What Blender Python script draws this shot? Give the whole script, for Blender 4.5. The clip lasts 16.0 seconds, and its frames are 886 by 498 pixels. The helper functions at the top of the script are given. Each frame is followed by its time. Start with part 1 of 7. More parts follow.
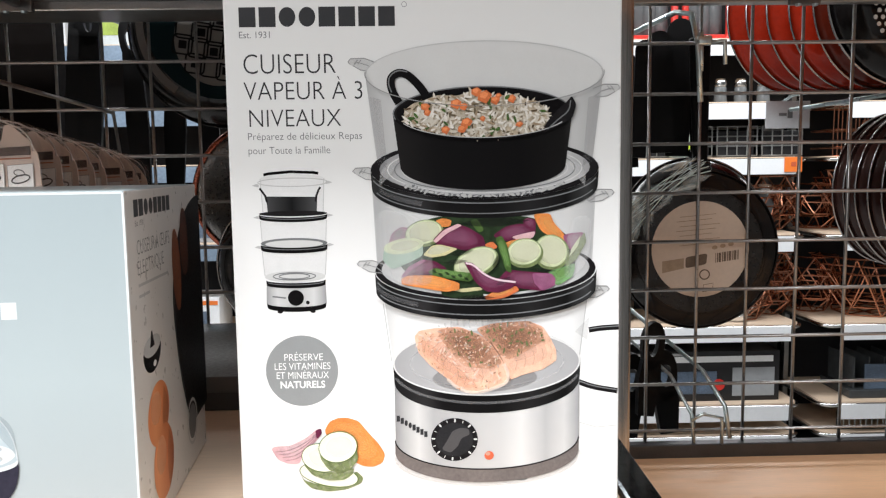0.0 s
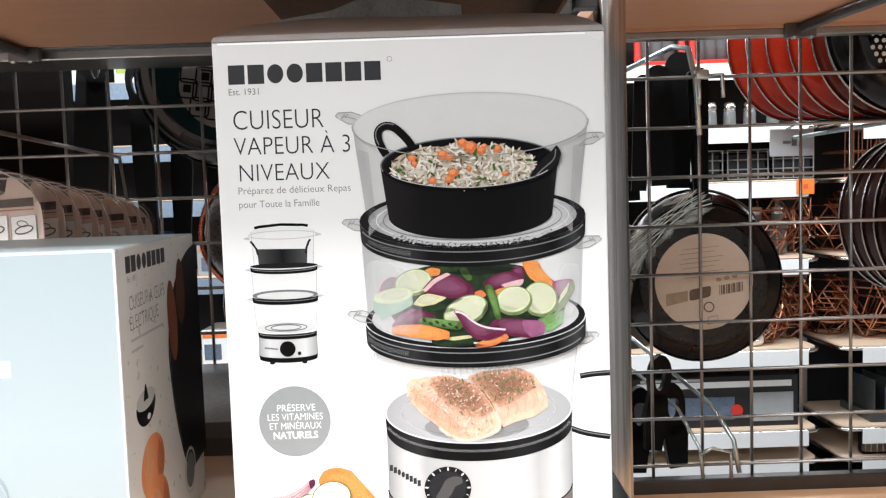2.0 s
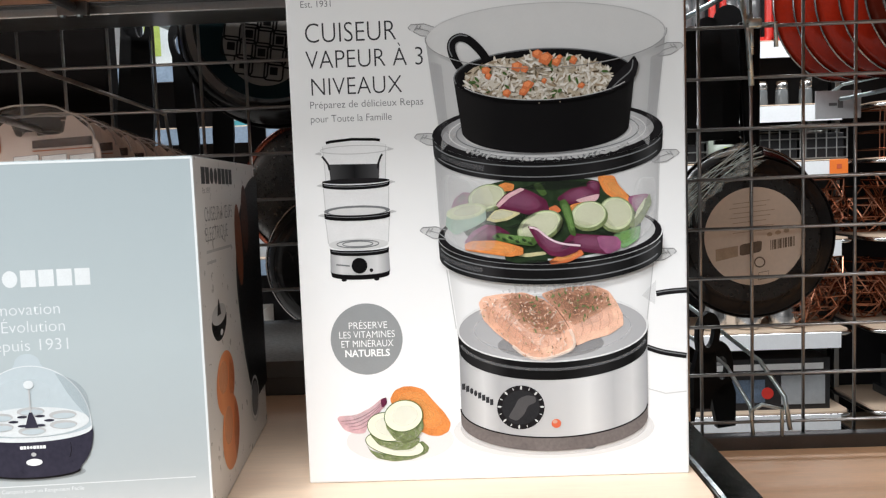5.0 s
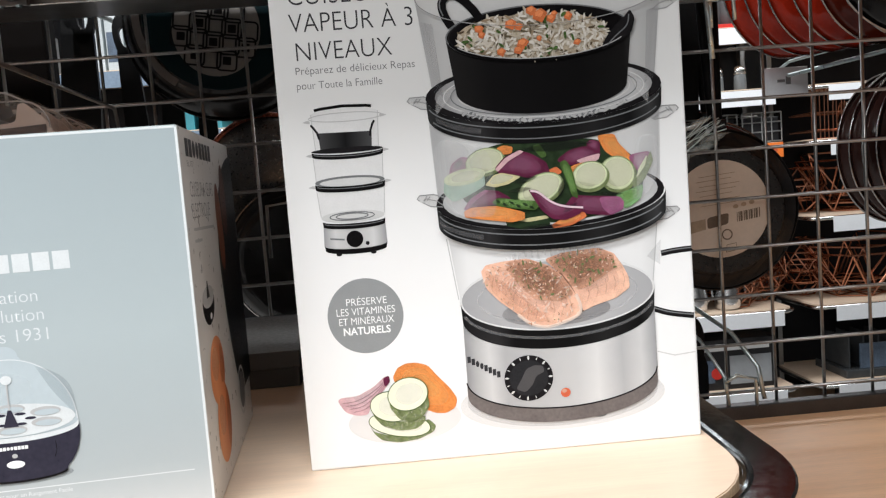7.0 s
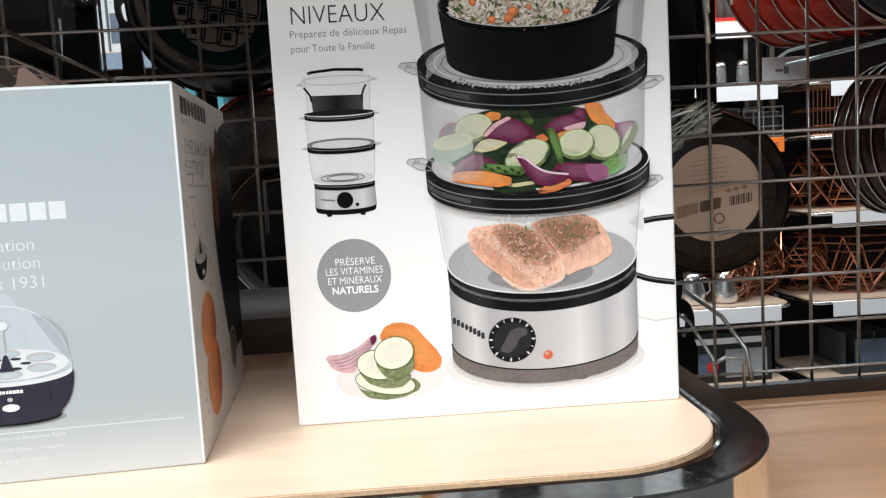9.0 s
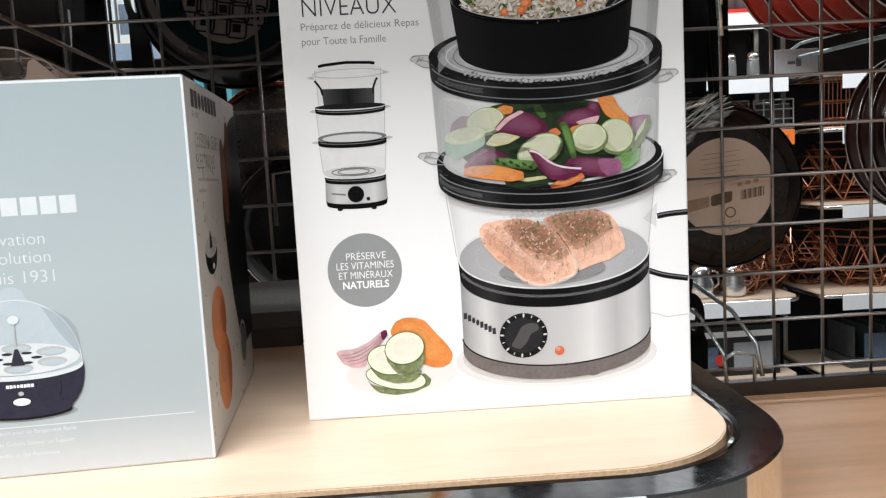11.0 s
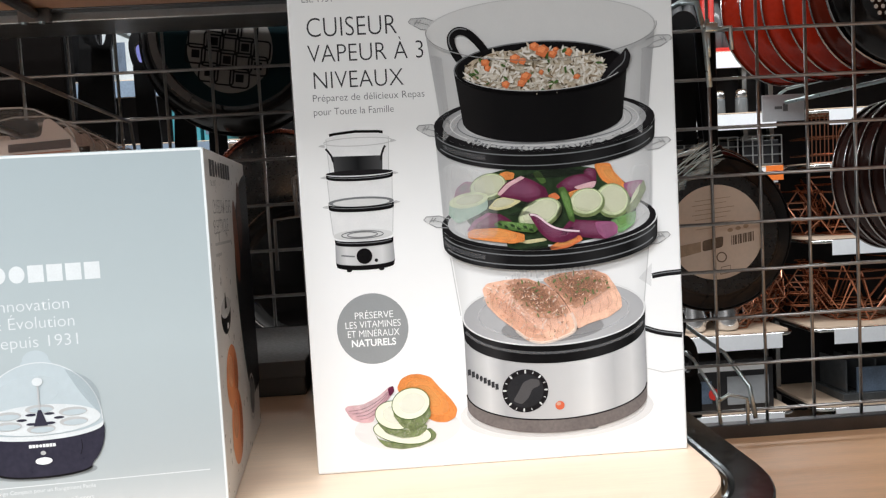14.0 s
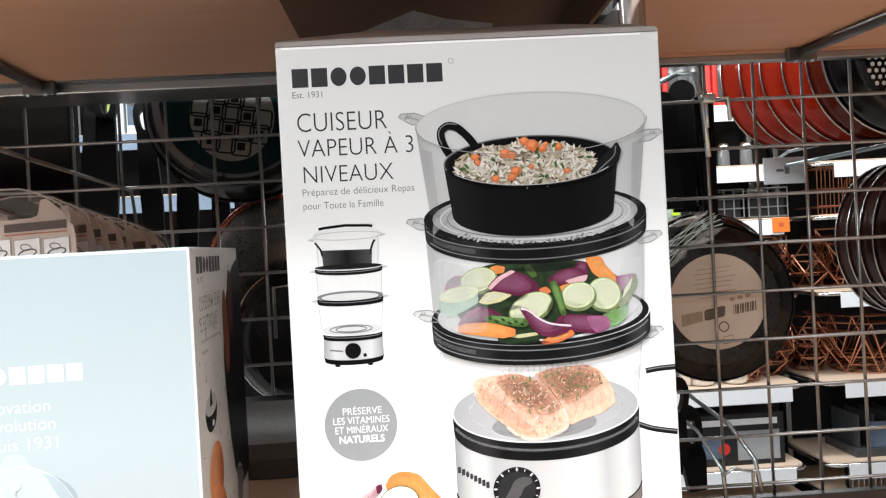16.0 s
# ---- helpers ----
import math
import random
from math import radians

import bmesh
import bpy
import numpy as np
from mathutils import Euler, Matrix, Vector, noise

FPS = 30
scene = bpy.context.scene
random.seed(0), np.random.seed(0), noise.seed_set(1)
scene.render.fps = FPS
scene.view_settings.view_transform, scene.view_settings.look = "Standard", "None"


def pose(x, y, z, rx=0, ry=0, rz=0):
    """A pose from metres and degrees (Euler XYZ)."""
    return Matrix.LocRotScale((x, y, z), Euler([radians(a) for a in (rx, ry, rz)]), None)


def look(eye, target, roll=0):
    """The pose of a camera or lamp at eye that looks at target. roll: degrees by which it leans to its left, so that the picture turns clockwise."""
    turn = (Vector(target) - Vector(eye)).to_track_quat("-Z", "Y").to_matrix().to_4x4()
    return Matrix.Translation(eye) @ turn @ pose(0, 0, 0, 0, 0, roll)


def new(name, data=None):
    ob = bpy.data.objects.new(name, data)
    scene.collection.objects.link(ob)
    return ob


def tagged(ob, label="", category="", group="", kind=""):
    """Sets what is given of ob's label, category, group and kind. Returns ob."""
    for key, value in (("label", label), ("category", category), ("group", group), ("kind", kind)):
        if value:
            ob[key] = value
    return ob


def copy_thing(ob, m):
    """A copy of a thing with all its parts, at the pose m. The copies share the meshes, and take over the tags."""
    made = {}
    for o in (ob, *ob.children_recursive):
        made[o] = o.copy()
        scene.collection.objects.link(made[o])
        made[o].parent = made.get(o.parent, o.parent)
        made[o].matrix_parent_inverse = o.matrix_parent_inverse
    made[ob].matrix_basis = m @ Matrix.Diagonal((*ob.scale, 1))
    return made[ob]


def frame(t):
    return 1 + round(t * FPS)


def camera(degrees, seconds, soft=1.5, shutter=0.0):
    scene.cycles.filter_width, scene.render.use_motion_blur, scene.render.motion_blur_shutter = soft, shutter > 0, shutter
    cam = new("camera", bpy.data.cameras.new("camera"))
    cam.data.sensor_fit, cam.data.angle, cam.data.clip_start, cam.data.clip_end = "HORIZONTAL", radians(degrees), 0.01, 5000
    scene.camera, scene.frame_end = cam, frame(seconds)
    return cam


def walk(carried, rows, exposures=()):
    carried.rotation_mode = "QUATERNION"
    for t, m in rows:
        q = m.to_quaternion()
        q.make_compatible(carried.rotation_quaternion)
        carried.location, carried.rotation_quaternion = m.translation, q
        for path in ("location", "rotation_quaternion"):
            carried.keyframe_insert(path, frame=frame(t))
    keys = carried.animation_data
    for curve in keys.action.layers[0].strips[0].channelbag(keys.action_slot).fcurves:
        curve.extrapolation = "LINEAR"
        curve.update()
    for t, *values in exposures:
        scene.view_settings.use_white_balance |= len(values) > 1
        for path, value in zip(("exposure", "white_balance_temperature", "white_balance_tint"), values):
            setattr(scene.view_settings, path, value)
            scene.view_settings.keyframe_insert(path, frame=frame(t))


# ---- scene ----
cam = camera(58.7, 16.0, soft=1.25)
PATH = [
    (0, (-0.028, -0.454, 1.403), (0.017, 1.535, 1.199), -0.8),
    (0.5, (-0.026, -0.459, 1.408), (-0.01, 1.532, 1.219), -0.9),
    (1, (-0.018, -0.462, 1.414), (-0.022, 1.53, 1.24), -0.9),
    (1.5, (-0.011, -0.456, 1.411), (-0.008, 1.539, 1.262), -1.6),
    (2, (-0.013, -0.457, 1.416), (-0.003, 1.538, 1.28), -1.9),
    (2.5, (-0.018, -0.459, 1.406), (-0.018, 1.537, 1.29), -2.2),
    (3, (-0.018, -0.463, 1.391), (-0.024, 1.533, 1.268), -2.1),
    (3.5, (-0.022, -0.471, 1.378), (-0.037, 1.524, 1.237), -2.0),
    (4, (-0.017, -0.48, 1.367), (-0.044, 1.514, 1.209), -1.8),
    (4.5, (-0.019, -0.475, 1.364), (-0.06, 1.518, 1.203), -2.0),
    (5, (-0.044, -0.454, 1.374), (-0.091, 1.539, 1.213), -2.1),
    (5.2, (-0.05, -0.45, 1.376), (-0.097, 1.543, 1.212), -2.2),
    (7.5, (-0.077, -0.436, 1.341), (0.033, 1.554, 1.173), -4.7),
    (8, (-0.072, -0.448, 1.328), (0.019, 1.543, 1.151), -4.5),
    (8.5, (-0.074, -0.456, 1.339), (0.013, 1.534, 1.156), -4.0),
    (9, (-0.07, -0.449, 1.341), (0.02, 1.54, 1.151), -3.3),
    (9.5, (-0.07, -0.447, 1.342), (0.005, 1.542, 1.146), -3.5),
    (12, (-0.079, -0.441, 1.343), (0.001, 1.546, 1.13), -2.7),
    (12.5, (-0.087, -0.429, 1.35), (0.005, 1.559, 1.143), -2.6),
    (13, (-0.087, -0.436, 1.351), (0.004, 1.554, 1.169), -3.4),
    (13.5, (-0.082, -0.447, 1.353), (0.017, 1.543, 1.183), -3.0),
    (14, (-0.079, -0.464, 1.361), (0.015, 1.53, 1.231), -3.2),
    (14.5, (-0.077, -0.47, 1.372), (0.016, 1.526, 1.287), -3.1),
    (15, (-0.077, -0.469, 1.385), (0.005, 1.529, 1.345), -3.3),
    (15.5, (-0.076, -0.46, 1.39), (-0.002, 1.538, 1.369), -3.2),
    (16, (-0.067, -0.459, 1.388), (0.015, 1.54, 1.377), -3.1),
]
EXPOSURES = [(0, -0.10), (1.0, 0.08), (1.5, 0.18), (2.5, 0.24), (3.5, 0.08), (4.2, -0.26), (5.0, -0.38), (7.5, -0.42), (9.5, -0.42), (12.0, -0.40), (13.5, -0.40), (14.5, -0.24), (15.2, 0.08), (16.0, 0.18)]
walk(cam, [(t, look(eye, target, roll)) for t, eye, target, roll in PATH], EXPOSURES)

# ---- world and light ----
S = 1.2            # height of the shelf that carries the cartons
FLOOR = -0.42
CEIL = 2.9
world = bpy.data.worlds.new("world")
scene.world = world
world.use_nodes = True
world.node_tree.nodes["Background"].inputs[0].default_value = (0.80, 0.88, 1.0, 1)
world.node_tree.nodes["Background"].inputs[1].default_value = 0.12


def ceiling_tube(x, y, sx, sy, power, colour=(0.97, 0.985, 1.0)):
    lamp = bpy.data.lights.new("ceiling_light", "AREA")
    lamp.shape, lamp.size, lamp.size_y, lamp.energy, lamp.color = "RECTANGLE", sx, sy, power, colour
    ob = new("ceiling_light", lamp)
    ob.matrix_world = pose(x, y, CEIL - 0.06)
    return ob


ceiling_tube(-1.2, -0.85, 3.0, 0.4, 104)
ceiling_tube(-1.8, -2.5, 3.0, 0.5, 166)
ceiling_tube(0.8, 3.0, 6.0, 0.4, 138)


# ---- materials ----
def material(name, colour, rough=0.5, metal=0.0, vary=0.12, scale=30.0, bump=0.0, fine=0.0, stretch=(1, 1, 1), coat=0.0, alpha=1.0, spec=0.5):
    """A surface with two scales of tone variation, uneven gloss and fine relief."""
    m = bpy.data.materials.new(name)
    m.use_nodes = True
    n, l = m.node_tree.nodes, m.node_tree.links
    b = n["Principled BSDF"]
    tc = n.new("ShaderNodeTexCoord")
    mp = n.new("ShaderNodeMapping")
    mp.inputs["Scale"].default_value = stretch
    l.new(tc.outputs["Object"], mp.inputs["Vector"])
    big = n.new("ShaderNodeTexNoise")
    big.inputs["Scale"].default_value, big.inputs["Detail"].default_value = scale, 3
    small = n.new("ShaderNodeTexNoise")
    small.inputs["Scale"].default_value, small.inputs["Detail"].default_value = scale * 9, 4
    for t in (big, small):
        l.new(mp.outputs["Vector"], t.inputs["Vector"])
    add = n.new("ShaderNodeMath")
    add.operation = "ADD"
    l.new(big.outputs["Fac"], add.inputs[0]), l.new(small.outputs["Fac"], add.inputs[1])
    rng = n.new("ShaderNodeMapRange")
    rng.inputs["From Min"].default_value, rng.inputs["From Max"].default_value = 0.6, 1.4
    rng.inputs["To Min"].default_value, rng.inputs["To Max"].default_value = 1 - vary, 1 + vary
    l.new(add.outputs[0], rng.inputs["Value"])
    mul = n.new("ShaderNodeVectorMath")
    mul.operation = "SCALE"
    mul.inputs[0].default_value = colour
    l.new(rng.outputs[0], mul.inputs["Scale"])
    l.new(mul.outputs[0], b.inputs["Base Color"])
    rr = n.new("ShaderNodeMapRange")
    rr.inputs["From Min"].default_value, rr.inputs["From Max"].default_value = 0.3, 0.7
    rr.inputs["To Min"].default_value, rr.inputs["To Max"].default_value = rough * 0.8, min(1, rough * 1.2)
    l.new(small.outputs["Fac"], rr.inputs["Value"])
    l.new(rr.outputs[0], b.inputs["Roughness"])
    b.inputs["Metallic"].default_value = metal
    b.inputs["Coat Weight"].default_value = coat
    b.inputs["Specular IOR Level"].default_value = spec
    b.inputs["Alpha"].default_value = alpha
    if bump:
        bp = n.new("ShaderNodeBump")
        bp.inputs["Strength"].default_value, bp.inputs["Distance"].default_value = bump, 0.0006
        l.new(small.outputs["Fac"], bp.inputs["Height"])
        l.new(bp.outputs[0], b.inputs["Normal"])
    return m


def ramp_island(name, stops, rough=0.5, spec=0.3):
    """A surface whose loose pieces take different tones."""
    m = bpy.data.materials.new(name)
    m.use_nodes = True
    n, l = m.node_tree.nodes, m.node_tree.links
    g, r = n.new("ShaderNodeNewGeometry"), n.new("ShaderNodeValToRGB")
    r.color_ramp.interpolation = "CONSTANT"
    for i, (p, c) in enumerate(stops):
        e = r.color_ramp.elements[i] if i < 2 else r.color_ramp.elements.new(p)
        e.position, e.color = p, (*c, 1)
    l.new(g.outputs["Random Per Island"], r.inputs["Fac"])
    l.new(r.outputs["Color"], n["Principled BSDF"].inputs["Base Color"])
    n["Principled BSDF"].inputs["Roughness"].default_value = rough
    n["Principled BSDF"].inputs["Specular IOR Level"].default_value = spec
    return m


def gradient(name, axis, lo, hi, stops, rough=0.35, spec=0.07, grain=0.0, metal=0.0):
    """A printed, brushed or shade-toned surface whose tone runs along one axis of its thing, from lo to hi metres."""
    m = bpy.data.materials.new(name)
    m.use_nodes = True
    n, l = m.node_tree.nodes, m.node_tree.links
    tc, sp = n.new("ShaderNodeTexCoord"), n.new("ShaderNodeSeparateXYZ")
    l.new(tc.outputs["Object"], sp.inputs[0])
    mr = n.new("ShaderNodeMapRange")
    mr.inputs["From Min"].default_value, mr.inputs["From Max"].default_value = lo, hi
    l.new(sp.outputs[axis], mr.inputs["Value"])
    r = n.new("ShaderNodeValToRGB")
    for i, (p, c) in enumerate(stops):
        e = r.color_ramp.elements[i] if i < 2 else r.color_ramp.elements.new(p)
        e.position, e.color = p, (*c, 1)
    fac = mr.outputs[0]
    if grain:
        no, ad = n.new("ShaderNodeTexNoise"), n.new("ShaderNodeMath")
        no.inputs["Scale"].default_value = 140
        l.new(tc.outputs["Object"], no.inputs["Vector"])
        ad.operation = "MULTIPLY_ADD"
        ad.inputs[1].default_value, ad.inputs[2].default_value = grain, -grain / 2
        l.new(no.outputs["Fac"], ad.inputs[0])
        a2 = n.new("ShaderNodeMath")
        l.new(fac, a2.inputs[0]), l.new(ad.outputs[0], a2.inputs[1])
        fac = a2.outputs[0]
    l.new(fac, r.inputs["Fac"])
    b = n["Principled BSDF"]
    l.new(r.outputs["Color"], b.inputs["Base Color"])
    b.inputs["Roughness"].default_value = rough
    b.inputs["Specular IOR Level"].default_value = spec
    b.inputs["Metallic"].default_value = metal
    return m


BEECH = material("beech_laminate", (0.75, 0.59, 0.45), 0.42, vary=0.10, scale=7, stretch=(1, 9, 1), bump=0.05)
# Same beech, with the next bay's shade put into a deeper, warmer colour.
BEECH_SHADED = material("shaded_beech_laminate", (0.72, 0.44, 0.255), 0.36, vary=0.14, scale=6, stretch=(1, 10, 1), bump=0.05)
BEECH_EDGE = material("raw_particle_board", (0.62, 0.43, 0.27), 0.9, vary=0.38, scale=420, bump=0.8)
# Browner beech: the gloom beneath the upper shelves is put into the colour.
BEECH_UNDER_SHADE = material("shelf_underside_shade", (0.62, 0.36, 0.235), 0.5, vary=0.08, scale=6, stretch=(1, 9, 1))
CHROME = material("worn_chrome", (0.70, 0.71, 0.72), 0.07, 1.0, vary=0.10, scale=60, bump=0.01)
DARK_CHROME = material("dark_polished_rail", (0.21, 0.235, 0.25), 0.13, 1.0, vary=0.45, scale=22, bump=0.04)
WIRE = material("zinc_wire", (0.33, 0.325, 0.32), 0.33, 1.0, vary=0.2, scale=80)
STEEL = material("galvanised_bar", (0.42, 0.43, 0.43), 0.38, 1.0, vary=0.15, scale=40)
DARK_BAR = material("dark_steel_bar", (0.10, 0.10, 0.105), 0.4, 1.0, vary=0.15, scale=40)
# Upright streaks of tone imitate what the chrome post would reflect.
POST_STEEL = material("post_reflection_steel", (0.42, 0.41, 0.40), 0.20, 1.0, vary=0.5, scale=5, stretch=(60, 60, 0.4))
HOOK = material("bright_zinc_hook", (0.58, 0.67, 0.69), 0.32, 1.0, vary=0.06, scale=20)
BLACK = material("black_plastic", (0.004, 0.004, 0.0044), 0.40, vary=0.2, scale=50, spec=0.10)
BLACK_GLOSS = material("black_enamel", (0.008, 0.007, 0.007), 0.18, vary=0.2, scale=40, spec=0.3)
PAN_BROWN = material("bronze_pan_coat", (0.010, 0.008, 0.007), 0.30, 0.0, vary=0.06, scale=20)
RED_ENAMEL = material("red_enamel", (0.25, 0.016, 0.006), 0.09, vary=0.15, scale=20, spec=0.22)
DARK_RED = material("dark_red_enamel", (0.075, 0.010, 0.005), 0.09, vary=0.15, scale=20, spec=0.22)
MAROON = material("dark_brown_enamel", (0.035, 0.014, 0.011), 0.16, vary=0.15, scale=20, spec=0.35)
PAN_RIM = material("pan_rim_steel", (0.40, 0.38, 0.37), 0.2, 1.0, vary=0.1, scale=60)
KRAFT = material("kraft_paper_label", (0.62, 0.52, 0.43), 0.8, vary=0.07, scale=25)
CARD = material("brown_corrugated_card", (0.13, 0.070, 0.038), 0.85, vary=0.12, scale=30, stretch=(1, 1, 4))
WHITE_STRIP = material("white_price_strip", (0.84, 0.87, 0.90), 0.4, vary=0.04, scale=10)
ORANGE = material("orange_label", (0.85, 0.20, 0.03), 0.5, vary=0.06, scale=30)
COPPER = material("copper_wire", (0.47, 0.215, 0.135), 0.22, 1.0, vary=0.1, scale=30)
FLOOR_M = material("shop_floor_tile", (0.38, 0.37, 0.355), 0.3, vary=0.08, scale=3)
CEIL_M = material("ceiling_panel", (0.60, 0.60, 0.595), 0.9, vary=0.04, scale=2)
WALL_M = material("shop_wall", (0.34, 0.335, 0.33), 0.85, vary=0.06, scale=2)
DARK_METAL = material("dark_gondola_back", (0.012, 0.012, 0.014), 0.6, 0.0, vary=0.2, scale=6, spec=0.2)


# ---- mesh helpers ----
def mesh_of(name, bm, mat):
    bmesh.ops.recalc_face_normals(bm, faces=bm.faces[:])
    me = bpy.data.meshes.new(name)
    bm.to_mesh(me)
    bm.free()
    for m in (mat if isinstance(mat, (list, tuple)) else [mat]):
        me.materials.append(m)
    return me


def part(name, bm, mat, parent=None, label="", smooth=False):
    """Links a bmesh as one mesh object under a thing or a part."""
    me = bm if isinstance(bm, bpy.types.Mesh) else mesh_of(name, bm, mat)
    if smooth:
        for p in me.polygons:
            p.use_smooth = True
    ob = new(name, me)
    if parent:
        ob.parent = parent
    if label:
        ob["label"] = label
    return ob


def thing(name, m, label, category, group="", kind=""):
    ob = new(name)
    ob.empty_display_size = 0.02
    ob.matrix_basis = m
    return tagged(ob, label, category, group, kind)


def box(x0, y0, z0, x1, y1, z1, bevel=0.0, seg=2):
    bm = bmesh.new()
    bmesh.ops.create_cube(bm, size=1)
    for v in bm.verts:
        v.co = Vector(((x0 + x1) / 2 + v.co.x * (x1 - x0), (y0 + y1) / 2 + v.co.y * (y1 - y0), (z0 + z1) / 2 + v.co.z * (z1 - z0)))
    if bevel:
        bmesh.ops.bevel(bm, geom=bm.edges[:], offset=bevel, segments=seg, affect="EDGES", profile=0.5)
    return bm


def tube(points, r, n=8, closed=False, bm=None):
    """A round wire along points."""
    bm = bm or bmesh.new()
    pts = [Vector(p) for p in points]
    rings, up = [], None
    for i, p in enumerate(pts):
        a = pts[i - 1] if (i or closed) else p
        b = pts[(i + 1) % len(pts)] if (i < len(pts) - 1 or closed) else p
        d = (b - a).normalized()
        if up is None:
            up = d.orthogonal().normalized()
        up = (up - d * up.dot(d)).normalized()
        side = d.cross(up)
        rings.append([bm.verts.new(p + r * (math.cos(k * math.tau / n) * up + math.sin(k * math.tau / n) * side)) for k in range(n)])
    for i in range(len(rings) - (0 if closed else 1)):
        q, w = rings[i], rings[(i + 1) % len(rings)]
        for k in range(n):
            bm.faces.new((q[k], q[(k + 1) % n], w[(k + 1) % n], w[k]))
    if not closed:
        bm.faces.new(rings[0][::-1]), bm.faces.new(rings[-1])
    return bm


def lathe(profile, n=48, bm=None, cap=True):
    """Turns (radius, height) pairs round z."""
    bm = bm or bmesh.new()
    rings = []
    for r, z in profile:
        if r < 1e-6:
            rings.append([bm.verts.new((0, 0, z))])
        else:
            rings.append([bm.verts.new((r * math.cos(k * math.tau / n), r * math.sin(k * math.tau / n), z)) for k in range(n)])
    for a, b in zip(rings, rings[1:]):
        for k in range(n):
            if len(a) == 1 and len(b) == 1:
                continue
            if len(a) == 1:
                bm.faces.new((a[0], b[k], b[(k + 1) % n]))
            elif len(b) == 1:
                bm.faces.new((a[k], a[(k + 1) % n], b[0]))
            else:
                bm.faces.new((a[k], a[(k + 1) % n], b[(k + 1) % n], b[k]))
    return bm


def slab(outline, z0, z1, bevel=0.0):
    """An upright prism over a plan outline."""
    bm = bmesh.new()
    f = bm.faces.new([bm.verts.new((x, y, z0)) for x, y in outline])
    up = bmesh.ops.extrude_face_region(bm, geom=[f])["geom"]
    for v in up:
        if isinstance(v, bmesh.types.BMVert):
            v.co.z = z1
    if bevel:
        bmesh.ops.bevel(bm, geom=[e for e in bm.edges if abs(e.verts[0].co.z - e.verts[1].co.z) < 1e-6], offset=bevel, segments=2, affect="EDGES")
    return bm


def arc(cx, cy, r, a0, a1, n=10):
    return [(cx + r * math.cos(radians(a0 + (a1 - a0) * i / n)), cy + r * math.sin(radians(a0 + (a1 - a0) * i / n))) for i in range(n + 1)]


def sweep(path, profile):
    """Sweeps a profile (outward offset, height) along a plan path whose outside lies on its right."""
    bm = bmesh.new()
    rings = []
    for i, p in enumerate(path):
        a, b = Vector(path[max(i - 1, 0)]), Vector(path[min(i + 1, len(path) - 1)])
        d = (b - a).normalized()
        out = Vector((d.y, -d.x))
        rings.append([bm.verts.new((p[0] + out.x * o, p[1] + out.y * o, z)) for o, z in profile])
    k = len(profile)
    for a, b in zip(rings, rings[1:]):
        for j in range(k):
            bm.faces.new((a[j], a[(j + 1) % k], b[(j + 1) % k], b[j]))
    bm.faces.new(rings[0]), bm.faces.new(rings[-1][::-1])
    bmesh.ops.recalc_face_normals(bm, faces=bm.faces[:])
    bm.normal_update()
    for e in bm.edges:
        e.smooth = e.calc_face_angle(0.0) < 0.2
    return bm


# ---- the shop's shell ----
def shell(name, bm, mat, label, category):
    return tagged(part(name, bm, mat), label, category, kind="structure")


shell("floor", box(-6, -3.2, FLOOR - 0.1, 7, 6.5, FLOOR), FLOOR_M, "pale grey shop floor", "floor")
shell("ceiling", box(-6, -3.2, CEIL, 7, 6.5, CEIL + 0.1), CEIL_M, "pale ceiling over the shop aisles", "ceiling")
shell("wall_north", box(-6, 6.3, FLOOR, 7, 6.5, CEIL), WALL_M, "plain shop wall", "wall")
shell("wall_south", box(-6, -3.2, FLOOR, 7, -3.0, CEIL), WALL_M, "plain shop wall", "wall")
shell("wall_west", box(-6, -3.0, FLOOR, -5.8, 6.3, CEIL), WALL_M, "plain shop wall", "wall")
shell("wall_east", box(6.8, -3.0, FLOOR, 7, 6.3, CEIL), WALL_M, "plain shop wall", "wall")

# ---- the display rack ----
GRID_Y = 0.503
UPPER = 1.604      # underside of the upper shelves


def shelf_outline(x0, x1, y0, y1, r):
    return [(x0, y1), (x0, y0)] + arc(x1 - r, y0 + r, r, -90, 0) + [(x1, y1)]


def rail_profile(top, h=0.034, w=0.0255):
    """A flat-topped rail with a thin bead at its outer edge and a bowed face."""
    a = w / 2
    return [(-a, top - 0.0012), (-a + 0.0012, top), (a - 0.0052, top), (a - 0.0030, top - 0.0006), (a - 0.0016, top + 0.0002), (a - 0.0003, top - 0.0012), (a, top - 0.0034), (a - 0.0014, top - 0.0056),
            (a - 0.0030, top - 0.0064), (a - 0.0012, top - 0.0095), (a - 0.0002, top - 0.014), (a, top - 0.019),
            (a - 0.0008, top - 0.025), (a - 0.0026, top - 0.030), (a - 0.0052, top - h), (-a, top - h)]


def corner_path(x0, x1, y0, y1, r):
    return [(x1, y1)] + [p for p in arc(x1 - r, y0 + r, r, 0, -90, 16)] + [(x0, y0)]


